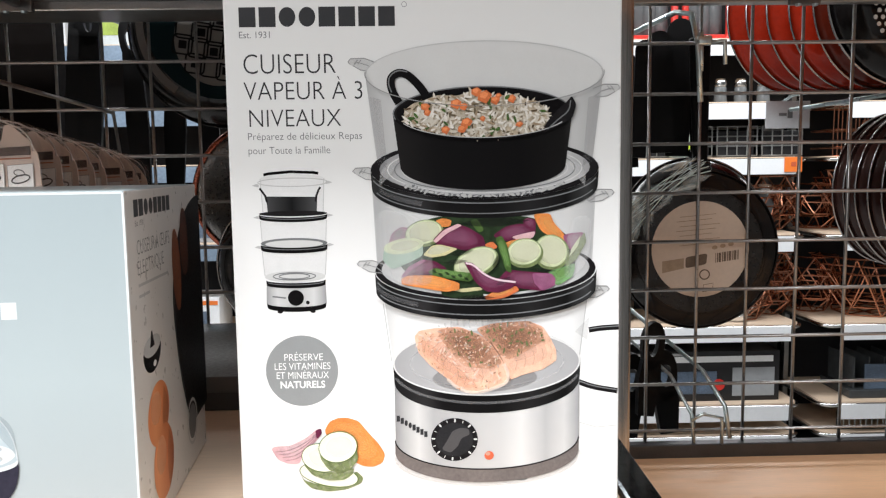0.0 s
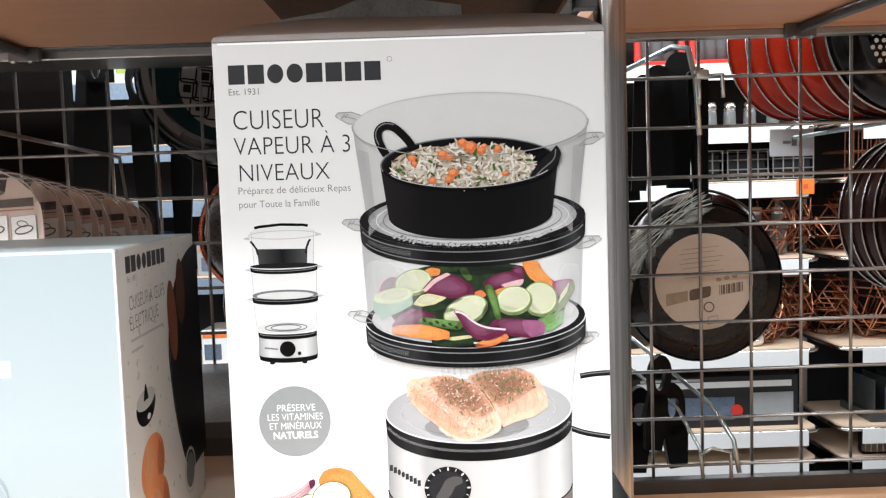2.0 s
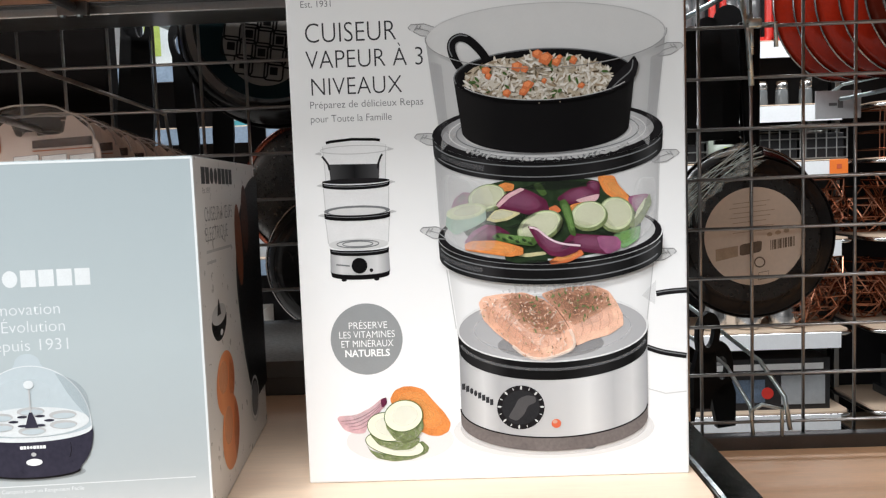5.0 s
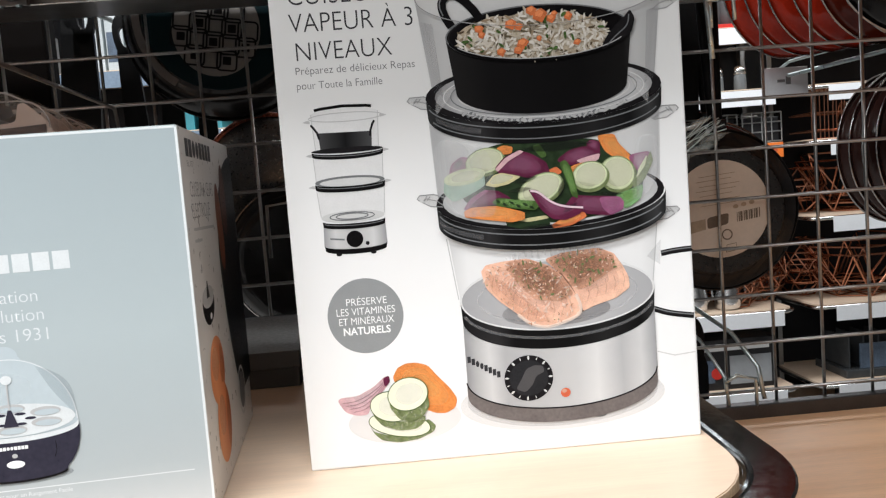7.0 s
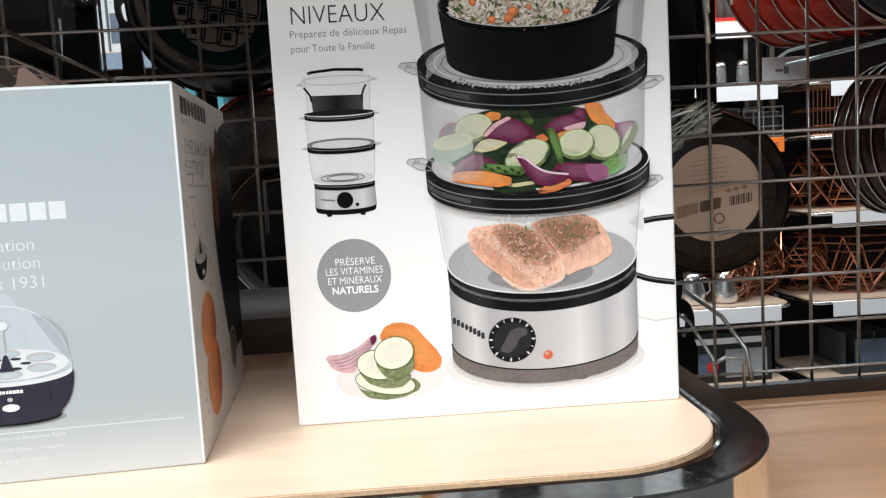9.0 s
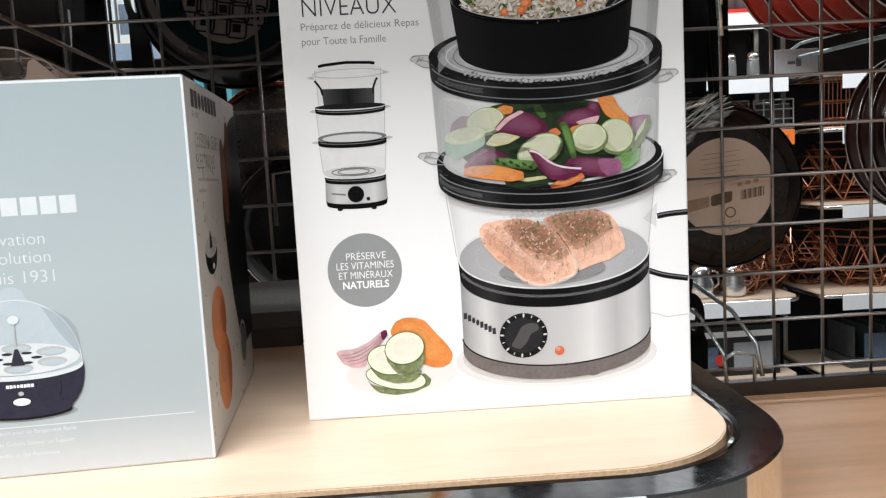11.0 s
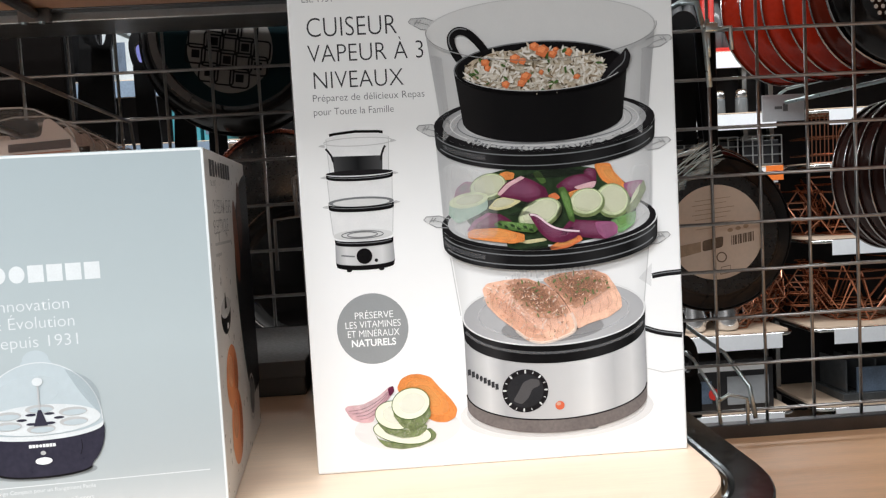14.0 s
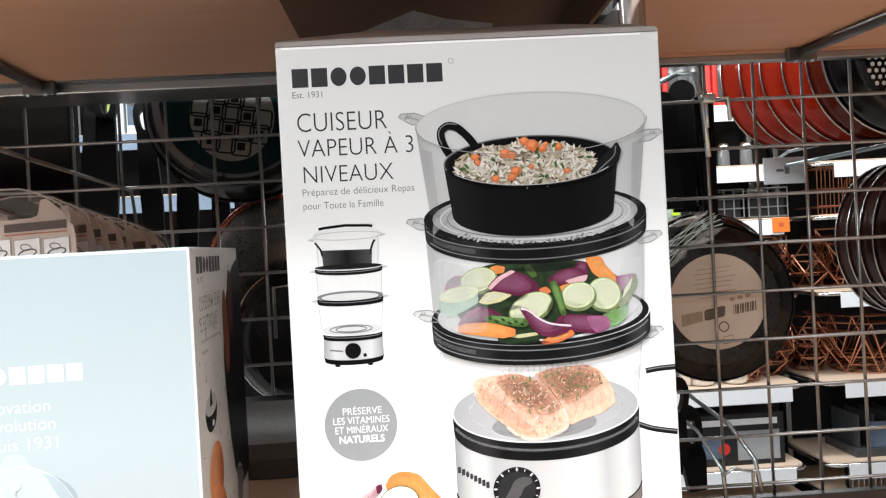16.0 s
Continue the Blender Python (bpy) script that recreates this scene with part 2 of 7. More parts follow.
def rack_shelf(name, x0, x1, y0, y1, top, label, rail_mat, board_r=0.074, under=False):
    t = thing(name, pose(0, 0, 0), label, "shelf", kind="")
    g = part("board", slab(shelf_outline(x0, x1, y0, y1, board_r), top - 0.018, top, 0.0006), BEECH_UNDER_SHADE if under else BEECH, t)
    g.data.materials.append(BEECH_EDGE)
    for p in g.data.polygons:
        if abs(p.normal.z) < 0.5:
            p.material_index = 1
    c = 0.0145
    path = corner_path(x0, x1 + c, y0 - c, y1, board_r + c)
    rail = part("rail", sweep(path[::-1], [(-o, z) for o, z in rail_profile(top - 0.0018)]), rail_mat, t, "polished metal edge rail", True)
    rail.data.materials.append(CHROME)
    for p in rail.data.polygons:
        if abs(p.normal.z) < 0.6:
            p.material_index = 1
    part("back_bar", box(x0, y1, top - 0.02, x1 + 0.03, 0.5755, top + 0.004, 0.0015), DARK_BAR, t)
    return t


lower = rack_shelf("shelf", -1.1, 0.0895, -0.100, 0.488, S, "beech laminate shelf with a rounded chrome edge rail", DARK_CHROME)
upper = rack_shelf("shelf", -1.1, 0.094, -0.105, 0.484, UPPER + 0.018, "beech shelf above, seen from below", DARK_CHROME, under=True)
part("rear_channel", box(-1.1, 0.500, UPPER - 0.012, 0.12, 0.5755, UPPER + 0.001, 0.0015), STEEL, upper)
right_low = thing("shelf", pose(0, 0, 0), "lower beech shelf of the next bay, empty", "shelf")
part("board", box(0.158, -0.12, 1.020, 1.6, 0.494, 1.038, 0.001), BEECH_SHADED, right_low)
part("back_bar", box(0.158, 0.494, 1.029, 1.6, 0.510, 1.055, 0.0015), DARK_BAR, right_low)
right_up = thing("shelf", pose(0, 0, 0), "upper beech shelf of the next bay, seen from below", "shelf")
part("board", box(0.158, 0.08, UPPER, 1.6, 0.484, UPPER + 0.018, 0.001), BEECH_UNDER_SHADE, right_up)
part("back_edge", box(0.158, 0.484, UPPER - 0.004, 1.6, 0.497, UPPER + 0.018, 0.001), BEECH_UNDER_SHADE, right_up)
part("back_bar", box(0.158, 0.485, UPPER - 0.013, 1.6, 0.501, UPPER - 0.004, 0.0015), STEEL, right_up)
post = thing("rack_post", pose(0, 0, 0), "chrome rack post between the two shelf bays", "post")
part("tube", box(0.136, 0.258, FLOOR, 0.1615, 0.283, 2.1, 0.004, 3), POST_STEEL, post, smooth=True)
for z in (S - 0.034, UPPER - 0.024):
    part("shelf_clip", box(0.116, 0.262, z, 0.137, 0.279, z + 0.016, 0.001), DARK_BAR, post)


def wire_grid(x0, pitch, columns, z0, rows, step, xa, xb, za, zb, label, y=GRID_Y):
    t = thing("wire_grid", pose(0, y, 0), label, "wire grid")
    up = mesh_of("upright_wire", tube([(0, 0, za), (0, 0, zb)], 0.0021, 8), WIRE)
    across = mesh_of("cross_wire", tube([(xa, 0, 0), (xb, 0, 0)], 0.0021, 8), WIRE)
    for i in columns:
        part("upright_wire", up, None, t, smooth=True).location = (x0 + i * pitch, 0.004, 0)
    for i in range(rows):
        part("cross_wire", across, None, t, smooth=True).location = (0, 0, z0 - i * step)
    return t


wire_grid(0.308, 0.0619, range(-2, 14), 1.6075, 10, 0.0597, 0.158, 1.2, 1.045, 1.615, "zinc wire grid back panel of the rack")
wire_grid(-0.2566, 0.0597, range(-12, 7), 1.6027, 10, 0.0597, -1.0, 0.135, 1.035, 1.612, "zinc wire grid back panel behind the cartons", 0.577)


# ---- printing on cartons ----
LAYER = 0.00005


def front(a, b, k):
    return (a, -LAYER * k, b)


def side(a, b, k):
    return (LAYER * k, a, b)


PRINTS = []


def sheets(bm, outlines, place, step):
    """One face for each outline; outlines that join end to end stay one sheet."""
    level, last = 0.0, None
    for pts in outlines:
        if last is None or len(pts) != 4 or not (last & set(pts)):
            level += step
        last = set(pts)
        bm.faces.new([bm.verts.new(place(a, b, level)) for a, b in pts])
    bmesh.ops.remove_doubles(bm, verts=bm.verts, dist=1e-8)
    bmesh.ops.triangulate(bm, faces=[f for f in bm.faces if len(f.verts) > 4])


def printed(name, outlines, k, mat, parent, face=front, label=""):
    """Flat printed shapes on a carton's face; k orders the inks, the lowest first."""
    bm = bmesh.new()
    sheets(bm, outlines if isinstance(outlines[0], list) else [outlines], face, 0.03)
    me = bpy.data.meshes.new(name)
    bm.to_mesh(me)
    bm.free()
    me.materials.append(mat)
    ob = new(name, me)
    ob.parent = parent
    if label:
        ob["label"] = label
    PRINTS.append((k, parent.name, face, ob))
    return ob


def settle_prints():
    """Lays every ink just above those that it overlaps."""
    laid = []
    for k, owner, face, ob in sorted(PRINTS, key=lambda p: p[0]):
        i = 1 if face is side else 0
        xs, zs = [v.co[i] for v in ob.data.vertices], [v.co.z for v in ob.data.vertices]
        lo, hi, za, zb = min(xs), max(xs), min(zs), max(zs)
        depth = max(abs(v.co[1 - i]) for v in ob.data.vertices) / LAYER
        level = 1 + max([q[6] for q in laid if q[0] == owner and q[1] is face and q[2] < hi and q[3] > lo and q[4] < zb and q[5] > za], default=0)
        laid.append((owner, face, lo, hi, za, zb, level + depth))
        for v in ob.data.vertices:
            v.co = v.co + Vector(face(0, 0, level))


def ell(cx, cy, rx, ry, rot=0, a0=0, a1=360, n=40):
    c, s = math.cos(radians(rot)), math.sin(radians(rot))
    out = []
    for i in range(n + (a1 - a0 < 360)):
        a = radians(a0 + (a1 - a0) * i / n)
        x, y = rx * math.cos(a), ry * math.sin(a)
        out.append((cx + x * c - y * s, cy + x * s + y * c))
    return out


def barrel(cx, y1, rx1, ry1, y0, rx0, ry0, full=True):
    """The outline of a round body seen from a little above: upper ellipse, lower ellipse."""
    top = ell(cx, y1, rx1, ry1, a0=0, a1=180) if full else ell(cx, y1, rx1, ry1, a0=360, a1=180)
    return top + ell(cx, y0, rx0, ry0, a0=180, a1=360)


def ribbon(pts, w):
    """A mitred band along a line, w wide."""
    pts = [p for i, p in enumerate(pts) if not i or math.dist(p, pts[i - 1]) > 1e-7]
    closed = math.dist(pts[0], pts[-1]) < 3 * math.dist(pts[0], pts[1]) and len(pts) > 8
    rows, n = [], len(pts)
    for i, (x, y) in enumerate(pts):
        a = pts[i - 1] if (i or closed) else pts[i]
        b = pts[(i + 1) % n] if (i < n - 1 or closed) else pts[i]
        d = math.hypot(b[0] - a[0], b[1] - a[1]) or 1
        nx, ny = -(b[1] - a[1]) / d * w / 2, (b[0] - a[0]) / d * w / 2
        rows.append(((x + nx, y + ny), (x - nx, y - ny)))
    return [[p[0], p[1], q[1], q[0]] for p, q in zip(rows, rows[1:] + rows[:1] * closed)]


def flowing(pts, times=2):
    """Cuts the corners off an open line."""
    for _ in range(times):
        cut = [pts[0]]
        for (xa, za), (xb, zb) in zip(pts, pts[1:]):
            cut += [(xa * 0.75 + xb * 0.25, za * 0.75 + zb * 0.25), (xa * 0.25 + xb * 0.75, za * 0.25 + zb * 0.75)]
        pts = cut + [pts[-1]]
    return pts


def leaf(cx, cy, l, w, rot, bend=0.0, n=12):
    """A pointed lens, bent to a crescent."""
    pts = [(-l + 2 * l * i / n, w * math.sin(math.pi * i / n) + bend * (1 - (2 * i / n - 1) ** 2)) for i in range(n + 1)]
    pts += [(l - 2 * l * i / n, -w * math.sin(math.pi * i / n) + bend * (1 - (2 * i / n - 1) ** 2)) for i in range(1, n)]
    c, s = math.cos(radians(rot)), math.sin(radians(rot))
    return [(cx + x * c - y * s, cy + x * s + y * c) for x, y in pts]


def rounded(pts, r=0.3, n=4, jitter=0.0):
    """A polygon with softened corners."""
    out = []
    for i, p in enumerate(pts):
        a, b = Vector(pts[i - 1]), Vector(pts[(i + 1) % len(pts)])
        p = Vector(p)
        q, w = p.lerp(a, r), p.lerp(b, r)
        for k in range(n + 1):
            t = k / n
            v = q * (1 - t) ** 2 + 2 * p * t * (1 - t) + w * t * t
            out.append((v.x + random.uniform(-jitter, jitter), v.y + random.uniform(-jitter, jitter)))
    return out


def raw_text(s, offset=0.0):
    cu = bpy.data.curves.new("text", "FONT")
    cu.body, cu.size, cu.offset, cu.resolution_u = s, 1.0, offset, 4
    ob = new("text", cu)
    me = bpy.data.meshes.new_from_object(ob.evaluated_get(bpy.context.evaluated_depsgraph_get()))
    bpy.data.objects.remove(ob)
    bpy.data.curves.remove(cu)
    return me


CAP = max(v.co.y for v in raw_text("H").vertices)


def lettering(name, s, a0, a1, base, cap, k, mat, parent, face=front, offset=0.0):
    me = raw_text(s, offset)
    xs = [v.co.x for v in me.vertices]
    lo, sx, sy = min(xs), (a1 - a0) / (max(xs) - min(xs)), cap / CAP
    for v in me.vertices:
        v.co = face(a0 + (v.co.x - lo) * sx, base + v.co.y * sy, 0)
    me.name = name
    me.materials.append(mat)
    ob = new(name, me)
    ob.parent = parent
    PRINTS.append((k, parent.name, face, ob))
    return ob


def wordmark(a0, a1, base, h, k, mat, parent, face=front, rise=0.0):
    """A maker's mark as eight plain blocks."""
    n, w = 8, (a1 - a0) / 8
    shapes = []
    for i in range(n):
        x, z, g = a0 + i * w, base + rise * i, w * 0.16
        shapes.append(ell(x + w / 2 - g / 2, z + h / 2, (w - g) / 2, h / 2, n=20) if i in (2, 3) else [(x, z), (x + w - g, z), (x + w - g, z + h), (x, z + h)])
    return printed("printed_logo", shapes, k, mat, parent, face)


def ink(name, colour, rough=0.34, vary=0.06, scale=120):
    return material(name, colour, rough, vary=vary, scale=scale, spec=0.05)


def wash(name, colour, alpha):
    return material(name, colour, 0.34, vary=0.05, scale=90, alpha=alpha, spec=0.14)


INK = ink("dark_grey_ink", (0.035, 0.035, 0.038))
INK_SOFT = ink("mid_grey_ink", (0.16, 0.165, 0.17))
INK_BLACK = ink("black_ink", (0.005, 0.0045, 0.005), vary=0.3, scale=60)
INK_BLACK2 = ink("soft_black_ink", (0.012, 0.011, 0.012), vary=0.3, scale=60)
INK_GREY = ink("badge_grey_ink", (0.27, 0.28, 0.285))
INK_WHITE = ink("white_ink", (0.86, 0.87, 0.87))
INK_LINE = ink("pale_grey_ink", (0.46, 0.46, 0.46))
INK_GRIP = ink("grip_line_ink", (0.27, 0.27, 0.27))
INK_GLASS2 = ink("glass_grey_ink", (0.56, 0.56, 0.555))
INK_ORANGE = ink("orange_ink", (0.66, 0.23, 0.065), vary=0.35, scale=150)
INK_CARROT = ink("carrot_red_ink", (0.58, 0.16, 0.06), vary=0.3, scale=150)
INK_PURPLE = ink("onion_purple_ink", (0.105, 0.018, 0.046), vary=0.45, scale=150)
INK_PINK = ink("onion_pink_ink", (0.58, 0.37, 0.39), vary=0.25, scale=180)
INK_LILAC = ink("onion_lilac_ink", (0.25, 0.085, 0.165), vary=0.35, scale=150)
INK_PALE = ink("courgette_flesh_ink", (0.52, 0.56, 0.37), vary=0.16, scale=220)
INK_SKIN = ink("courgette_skin_ink", (0.155, 0.19, 0.085), vary=0.55, scale=300)
INK_DKGREEN = ink("dark_green_ink", (0.022, 0.038, 0.018), vary=0.6, scale=250)
INK_GREEN = ink("green_ink", (0.062, 0.115, 0.032), vary=0.45, scale=250)
INK_SALMON = ink("salmon_ink", (0.76, 0.46, 0.335), vary=0.28, scale=170)
INK_SALMON_D = ink("salmon_shade_ink", (0.62, 0.35, 0.245), vary=0.35, scale=160)
INK_RED = ink("lamp_red_ink", (0.55, 0.12, 0.06))
# White card greyed toward the top: the upper shelf's shade in its colour.
WHITE_CARD = gradient("white_card_top_shade", 2, 0.0, 0.306, [(0, (0.80, 0.80, 0.80)), (0.35, (0.80, 0.80, 0.80)), (0.70, (0.70, 0.70, 0.695)), (1, (0.63, 0.63, 0.625))], rough=0.34, grain=0.02)
GLASS = gradient("printed_clear_plastic", 0, 0.080, 0.215, [(0, (0.36, 0.36, 0.36)), (0.05, (0.46, 0.46, 0.46)), (0.16, (0.545, 0.545, 0.54)), (0.6, (0.55, 0.55, 0.545)), (0.88, (0.47, 0.47, 0.47)), (1, (0.33, 0.33, 0.33))])
GLASS_LOW = gradient("printed_clear_plastic_pale", 0, 0.085, 0.212, [(0, (0.38, 0.38, 0.385)), (0.06, (0.48, 0.48, 0.48)), (0.16, (0.58, 0.58, 0.58)), (0.5, (0.64, 0.64, 0.64)), (0.86, (0.55, 0.55, 0.55)), (1, (0.38, 0.38, 0.385))])
GLASS_PALE = gradient("printed_clear_plastic_faint", 0, 0.087, 0.207, [(0, (0.58, 0.58, 0.58)), (0.08, (0.74, 0.74, 0.74)), (0.5, (0.78, 0.78, 0.78)), (0.90, (0.72, 0.72, 0.72)), (1, (0.58, 0.58, 0.58))])
BRUSHED = gradient("printed_brushed_steel", 0, 0.092, 0.203, [(0, (0.258, 0.258, 0.267)), (0.05, (0.396, 0.396, 0.400)), (0.12, (0.550, 0.550, 0.550)), (0.20, (0.378, 0.378, 0.387)), (0.38, (0.430, 0.430, 0.434)), (0.56, (0.490, 0.490, 0.494)), (0.67, (0.602, 0.602, 0.602)), (0.80, (0.404, 0.404, 0.413)), (0.90, (0.533, 0.533, 0.533)), (0.965, (0.344, 0.344, 0.353)), (1, (0.224, 0.224, 0.232))], grain=0.02)
BRUSHED_S = gradient("printed_small_steel", 0, 0.018, 0.053, [(0, (0.26, 0.26, 0.27)), (0.2, (0.55, 0.55, 0.55)), (0.5, (0.42, 0.42, 0.42)), (0.8, (0.56, 0.56, 0.56)), (1, (0.28, 0.28, 0.29))])
PLATE = gradient("printed_tray", 0, 0.092, 0.204, [(0, (0.34, 0.34, 0.35)), (0.4, (0.46, 0.46, 0.47)), (1, (0.36, 0.36, 0.37))], grain=0.12)
PLATE_TOP = gradient("printed_clear_tray", 0, 0.086, 0.209, [(0, (0.20, 0.20, 0.205)), (0.12, (0.42, 0.42, 0.425)), (0.5, (0.36, 0.36, 0.365)), (0.88, (0.46, 0.46, 0.465)), (1, (0.22, 0.22, 0.225))], grain=0.08)
POT_INK = gradient("printed_pot", 0, 0.098, 0.196, [(0, (0.012, 0.011, 0.011)), (0.2, (0.005, 0.0045, 0.005)), (0.7, (0.004, 0.0036, 0.004)), (0.95, (0.008, 0.0075, 0.0075)), (1, (0.022, 0.021, 0.021))])
BAND_INK = gradient("printed_black_ring", 0, 0.081, 0.211, [(0, (0.03, 0.03, 0.031)), (0.06, (0.006, 0.006, 0.0065)), (0.22, (0.025, 0.024, 0.025)), (0.30, (0.007, 0.0065, 0.007)), (0.55, (0.006, 0.006, 0.006)), (0.70, (0.016, 0.0155, 0.016)), (0.86, (0.006, 0.006, 0.006)), (0.95, (0.035, 0.035, 0.036)), (1, (0.01, 0.01, 0.01))])
RICE = ramp_island("rice_ink", [(0, (0.58, 0.53, 0.45)), (0.30, (0.70, 0.66, 0.60)), (0.62, (0.48, 0.42, 0.33)), (0.86, (0.30, 0.22, 0.14)), (0.96, (0.12, 0.09, 0.05))])
HERBS = ramp_island("seasoning_ink", [(0, (0.36, 0.18, 0.11)), (0.36, (0.50, 0.26, 0.16)), (0.62, (0.13, 0.08, 0.05)), (0.72, (0.18, 0.20, 0.08)), (0.82, (0.74, 0.55, 0.44))])


def specks(name, n, inside, size, k, mat, parent, seed, slim=(0.25, 0.5), corners=6):
    """Many small printed grains within an outline given by a test."""
    rnd = random.Random(seed)
    shapes = []
    while len(shapes) < n:
        hit_at = inside(rnd)
        if hit_at:
            a, l, w = rnd.uniform(0, 180), size * rnd.uniform(0.6, 1.4), size * rnd.uniform(*slim)
            shapes.append(ell(*hit_at, l, w, a, n=corners))
    ob = printed(name, shapes, k, mat, parent)
    ob["kind"] = "stuff"
    return ob


# ---- the steamer carton ----
W, H, D = 0.2245, 0.3075, 0.190
# Dark grey that stands for shade on the carton behind.
SHADED_SIDE = material("shaded_card_side", (0.10, 0.10, 0.105), 0.4, vary=0.15, scale=40)


def carton_body(x0, y0, x1, y1, h, mat, parent, name="body"):
    return part(name, box(x0, y0, 0, x1, y1, h, 0.0011, 2), mat, parent)


steamer = thing("carton", pose(-0.139, 0, S), "tall white printed carton showing a three tier steamer", "box")
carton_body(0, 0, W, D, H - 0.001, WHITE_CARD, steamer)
flap = bmesh.new()
N = 14
for j in range(2):
    grid = []
    for i in range(N + 1):
        x = W * i / N
        sag = 0.004 * math.sin(math.pi * i / N) + 0.0012 * math.sin(9 * i / N)
        grid.append([flap.verts.new((x, y, H - 0.0012 + z * (0.030 + sag) + j * 0.0009)) for y, z in ((0.0002, 0), (0.004, 0.12), (0.05, 0.58), (0.098, 1.0))])
    for a, b in zip(grid, grid[1:]):
        for k in range(3):
            flap.faces.new((a[k], b[k], b[k + 1], a[k + 1]))
part("lid_flap", flap, material("grey_card_flap", (0.36, 0.34, 0.33), 0.5, vary=0.12, scale=60, bump=0.1), steamer, "slightly raised creased top flap")
printed("edge_crease", ribbon([(0.0006, H - 0.0016), (W - 0.0006, H - 0.0016)], 0.0012), 1, INK_WHITE, steamer)
SCUFF = ink("scuffed_card", (0.66, 0.65, 0.64))
printed("worn_corner", rounded([(0.0, H - 0.001), (0.004, H - 0.001), (0.001, H - 0.009)], 0.3), 2, SCUFF, steamer)
printed("worn_corner", rounded([(W, H - 0.001), (W - 0.013, H - 0.001), (W - 0.001, H - 0.007)], 0.3), 2, SCUFF, steamer)

wordmark(0.0088, 0.0978, 0.2830, 0.0109, 2, INK, steamer)
printed("registered_mark", ribbon(ell(0.1013, 0.2948, 0.0014, 0.0014, n=16) + [(0.1027, 0.2948)], 0.0003), 2, INK_SOFT, steamer)
lettering("printed_text", "Est. 1931", 0.0086, 0.0258, 0.2770, 0.0036, 2, INK_SOFT, steamer)
lettering("printed_title", "CUISEUR", 0.0104, 0.0622, 0.2572, 0.0110, 2, INK, steamer, offset=-0.012)
lettering("printed_title", "VAPEUR À 3", 0.0100, 0.0768, 0.2427, 0.0101, 2, INK, steamer, offset=-0.012)
lettering("printed_title", "NIVEAUX", 0.0126, 0.0644, 0.2276, 0.0098, 2, INK, steamer, offset=-0.012)
lettering("printed_text", "Préparez de délicieux Repas", 0.0114, 0.0761, 0.2203, 0.0040, 2, INK_SOFT, steamer, offset=-0.006)
lettering("printed_text", "pour Toute la Famille", 0.0114, 0.0577, 0.2124, 0.0040, 2, INK_SOFT, steamer, offset=-0.006)

INK_MINI = ink("faint_plastic_ink", (0.66, 0.66, 0.66))
WASH_SALMON = wash("salmon_pale_wash", (0.86, 0.60, 0.48), 0.26)
WASH_FLAKE = wash("salmon_flake_wash", (0.56, 0.28, 0.19), 0.20)


def grip(x, z, sx):
    """A clear folded lug on a basket's rim."""
    printed("printed_grip", rounded([(x - 0.0075 * sx, z + 0.0012), (x - 0.001 * sx, z + 0.0036), (x + 0.0070 * sx, z + 0.0030), (x + 0.0084 * sx, z + 0.0008), (x + 0.001 * sx, z - 0.0034), (x - 0.0080 * sx, z - 0.0040)], 0.3), 2.8, wash("clear_lug_wash", (0.42, 0.42, 0.42), 0.28), steamer)
    printed("printed_grip_line", ribbon([(x - 0.0075 * sx, z + 0.0010), (x - 0.001 * sx, z + 0.0034), (x + 0.0066 * sx, z + 0.0032), (x + 0.0082 * sx, z + 0.0014), (x + 0.0068 * sx, z + 0.0002)], 0.0005)
            + ribbon([(x - 0.0060 * sx, z - 0.0040), (x + 0.001 * sx, z - 0.0032), (x + 0.0052 * sx, z - 0.0008), (x + 0.0030 * sx, z + 0.0012), (x - 0.0030 * sx, z - 0.0006), (x - 0.0066 * sx, z - 0.0036)], 0.0005)
            + ribbon([(x + 0.0026 * sx, z + 0.0026), (x + 0.0046 * sx, z + 0.0002)], 0.0005) + ribbon([(x + 0.0008 * sx, z + 0.0024), (x + 0.0026 * sx, z + 0.0002)], 0.0005), 3.2, INK_GRIP, steamer)


def carrot_cube(x, z, r):
    """A diced carrot: a warm facet with a paler top."""
    rnd = random.Random(int(x * 1e5))
    pts = [(x + r * math.cos(a) * rnd.uniform(0.8, 1.2), z + r * 0.85 * math.sin(a) * rnd.uniform(0.8, 1.2)) for a in (0.3, 1.4, 2.5, 3.6, 4.9)]
    printed("printed_carrot_cube", rounded(pts, 0.08), 12.7, INK_CARROT, steamer)
    printed("printed_carrot_cube_light", rounded([(x + (p - x) * 0.6 - r * 0.1, z + (q - z) * 0.55 + r * 0.22) for p, q in pts], 0.25), 12.8, INK_CUBE, steamer)


def cord(line):
    line = flowing(line)
    printed("printed_cord", ribbon(line, 0.0033), 2, INK_BLACK2, steamer)
    printed("printed_cord_light", ribbon([(x, z + 0.0006) for x, z in line], 0.0007), 3, INK_SOFT, steamer)


INK_CUBE = ink("carrot_light_ink", (0.74, 0.25, 0.10), vary=0.2)

# large steamer: basket, pot and rice
CX = 0.1462
printed("printed_basket", barrel(CX, 0.2560, 0.0676, 0.0182, 0.2045, 0.0615, 0.0190), 3, GLASS, steamer)
printed("printed_basket_inside", ell(CX, 0.2560, 0.0672, 0.0179), 4, ink("basket_mouth_ink", (0.555, 0.555, 0.55), vary=0.02), steamer)
printed("printed_rim", ribbon(ell(CX, 0.2560, 0.0676, 0.0182, n=72) + [(CX + 0.0676, 0.2560)], 0.0005), 5, INK_LINE, steamer)
grip(0.0772, 0.2619, -1)
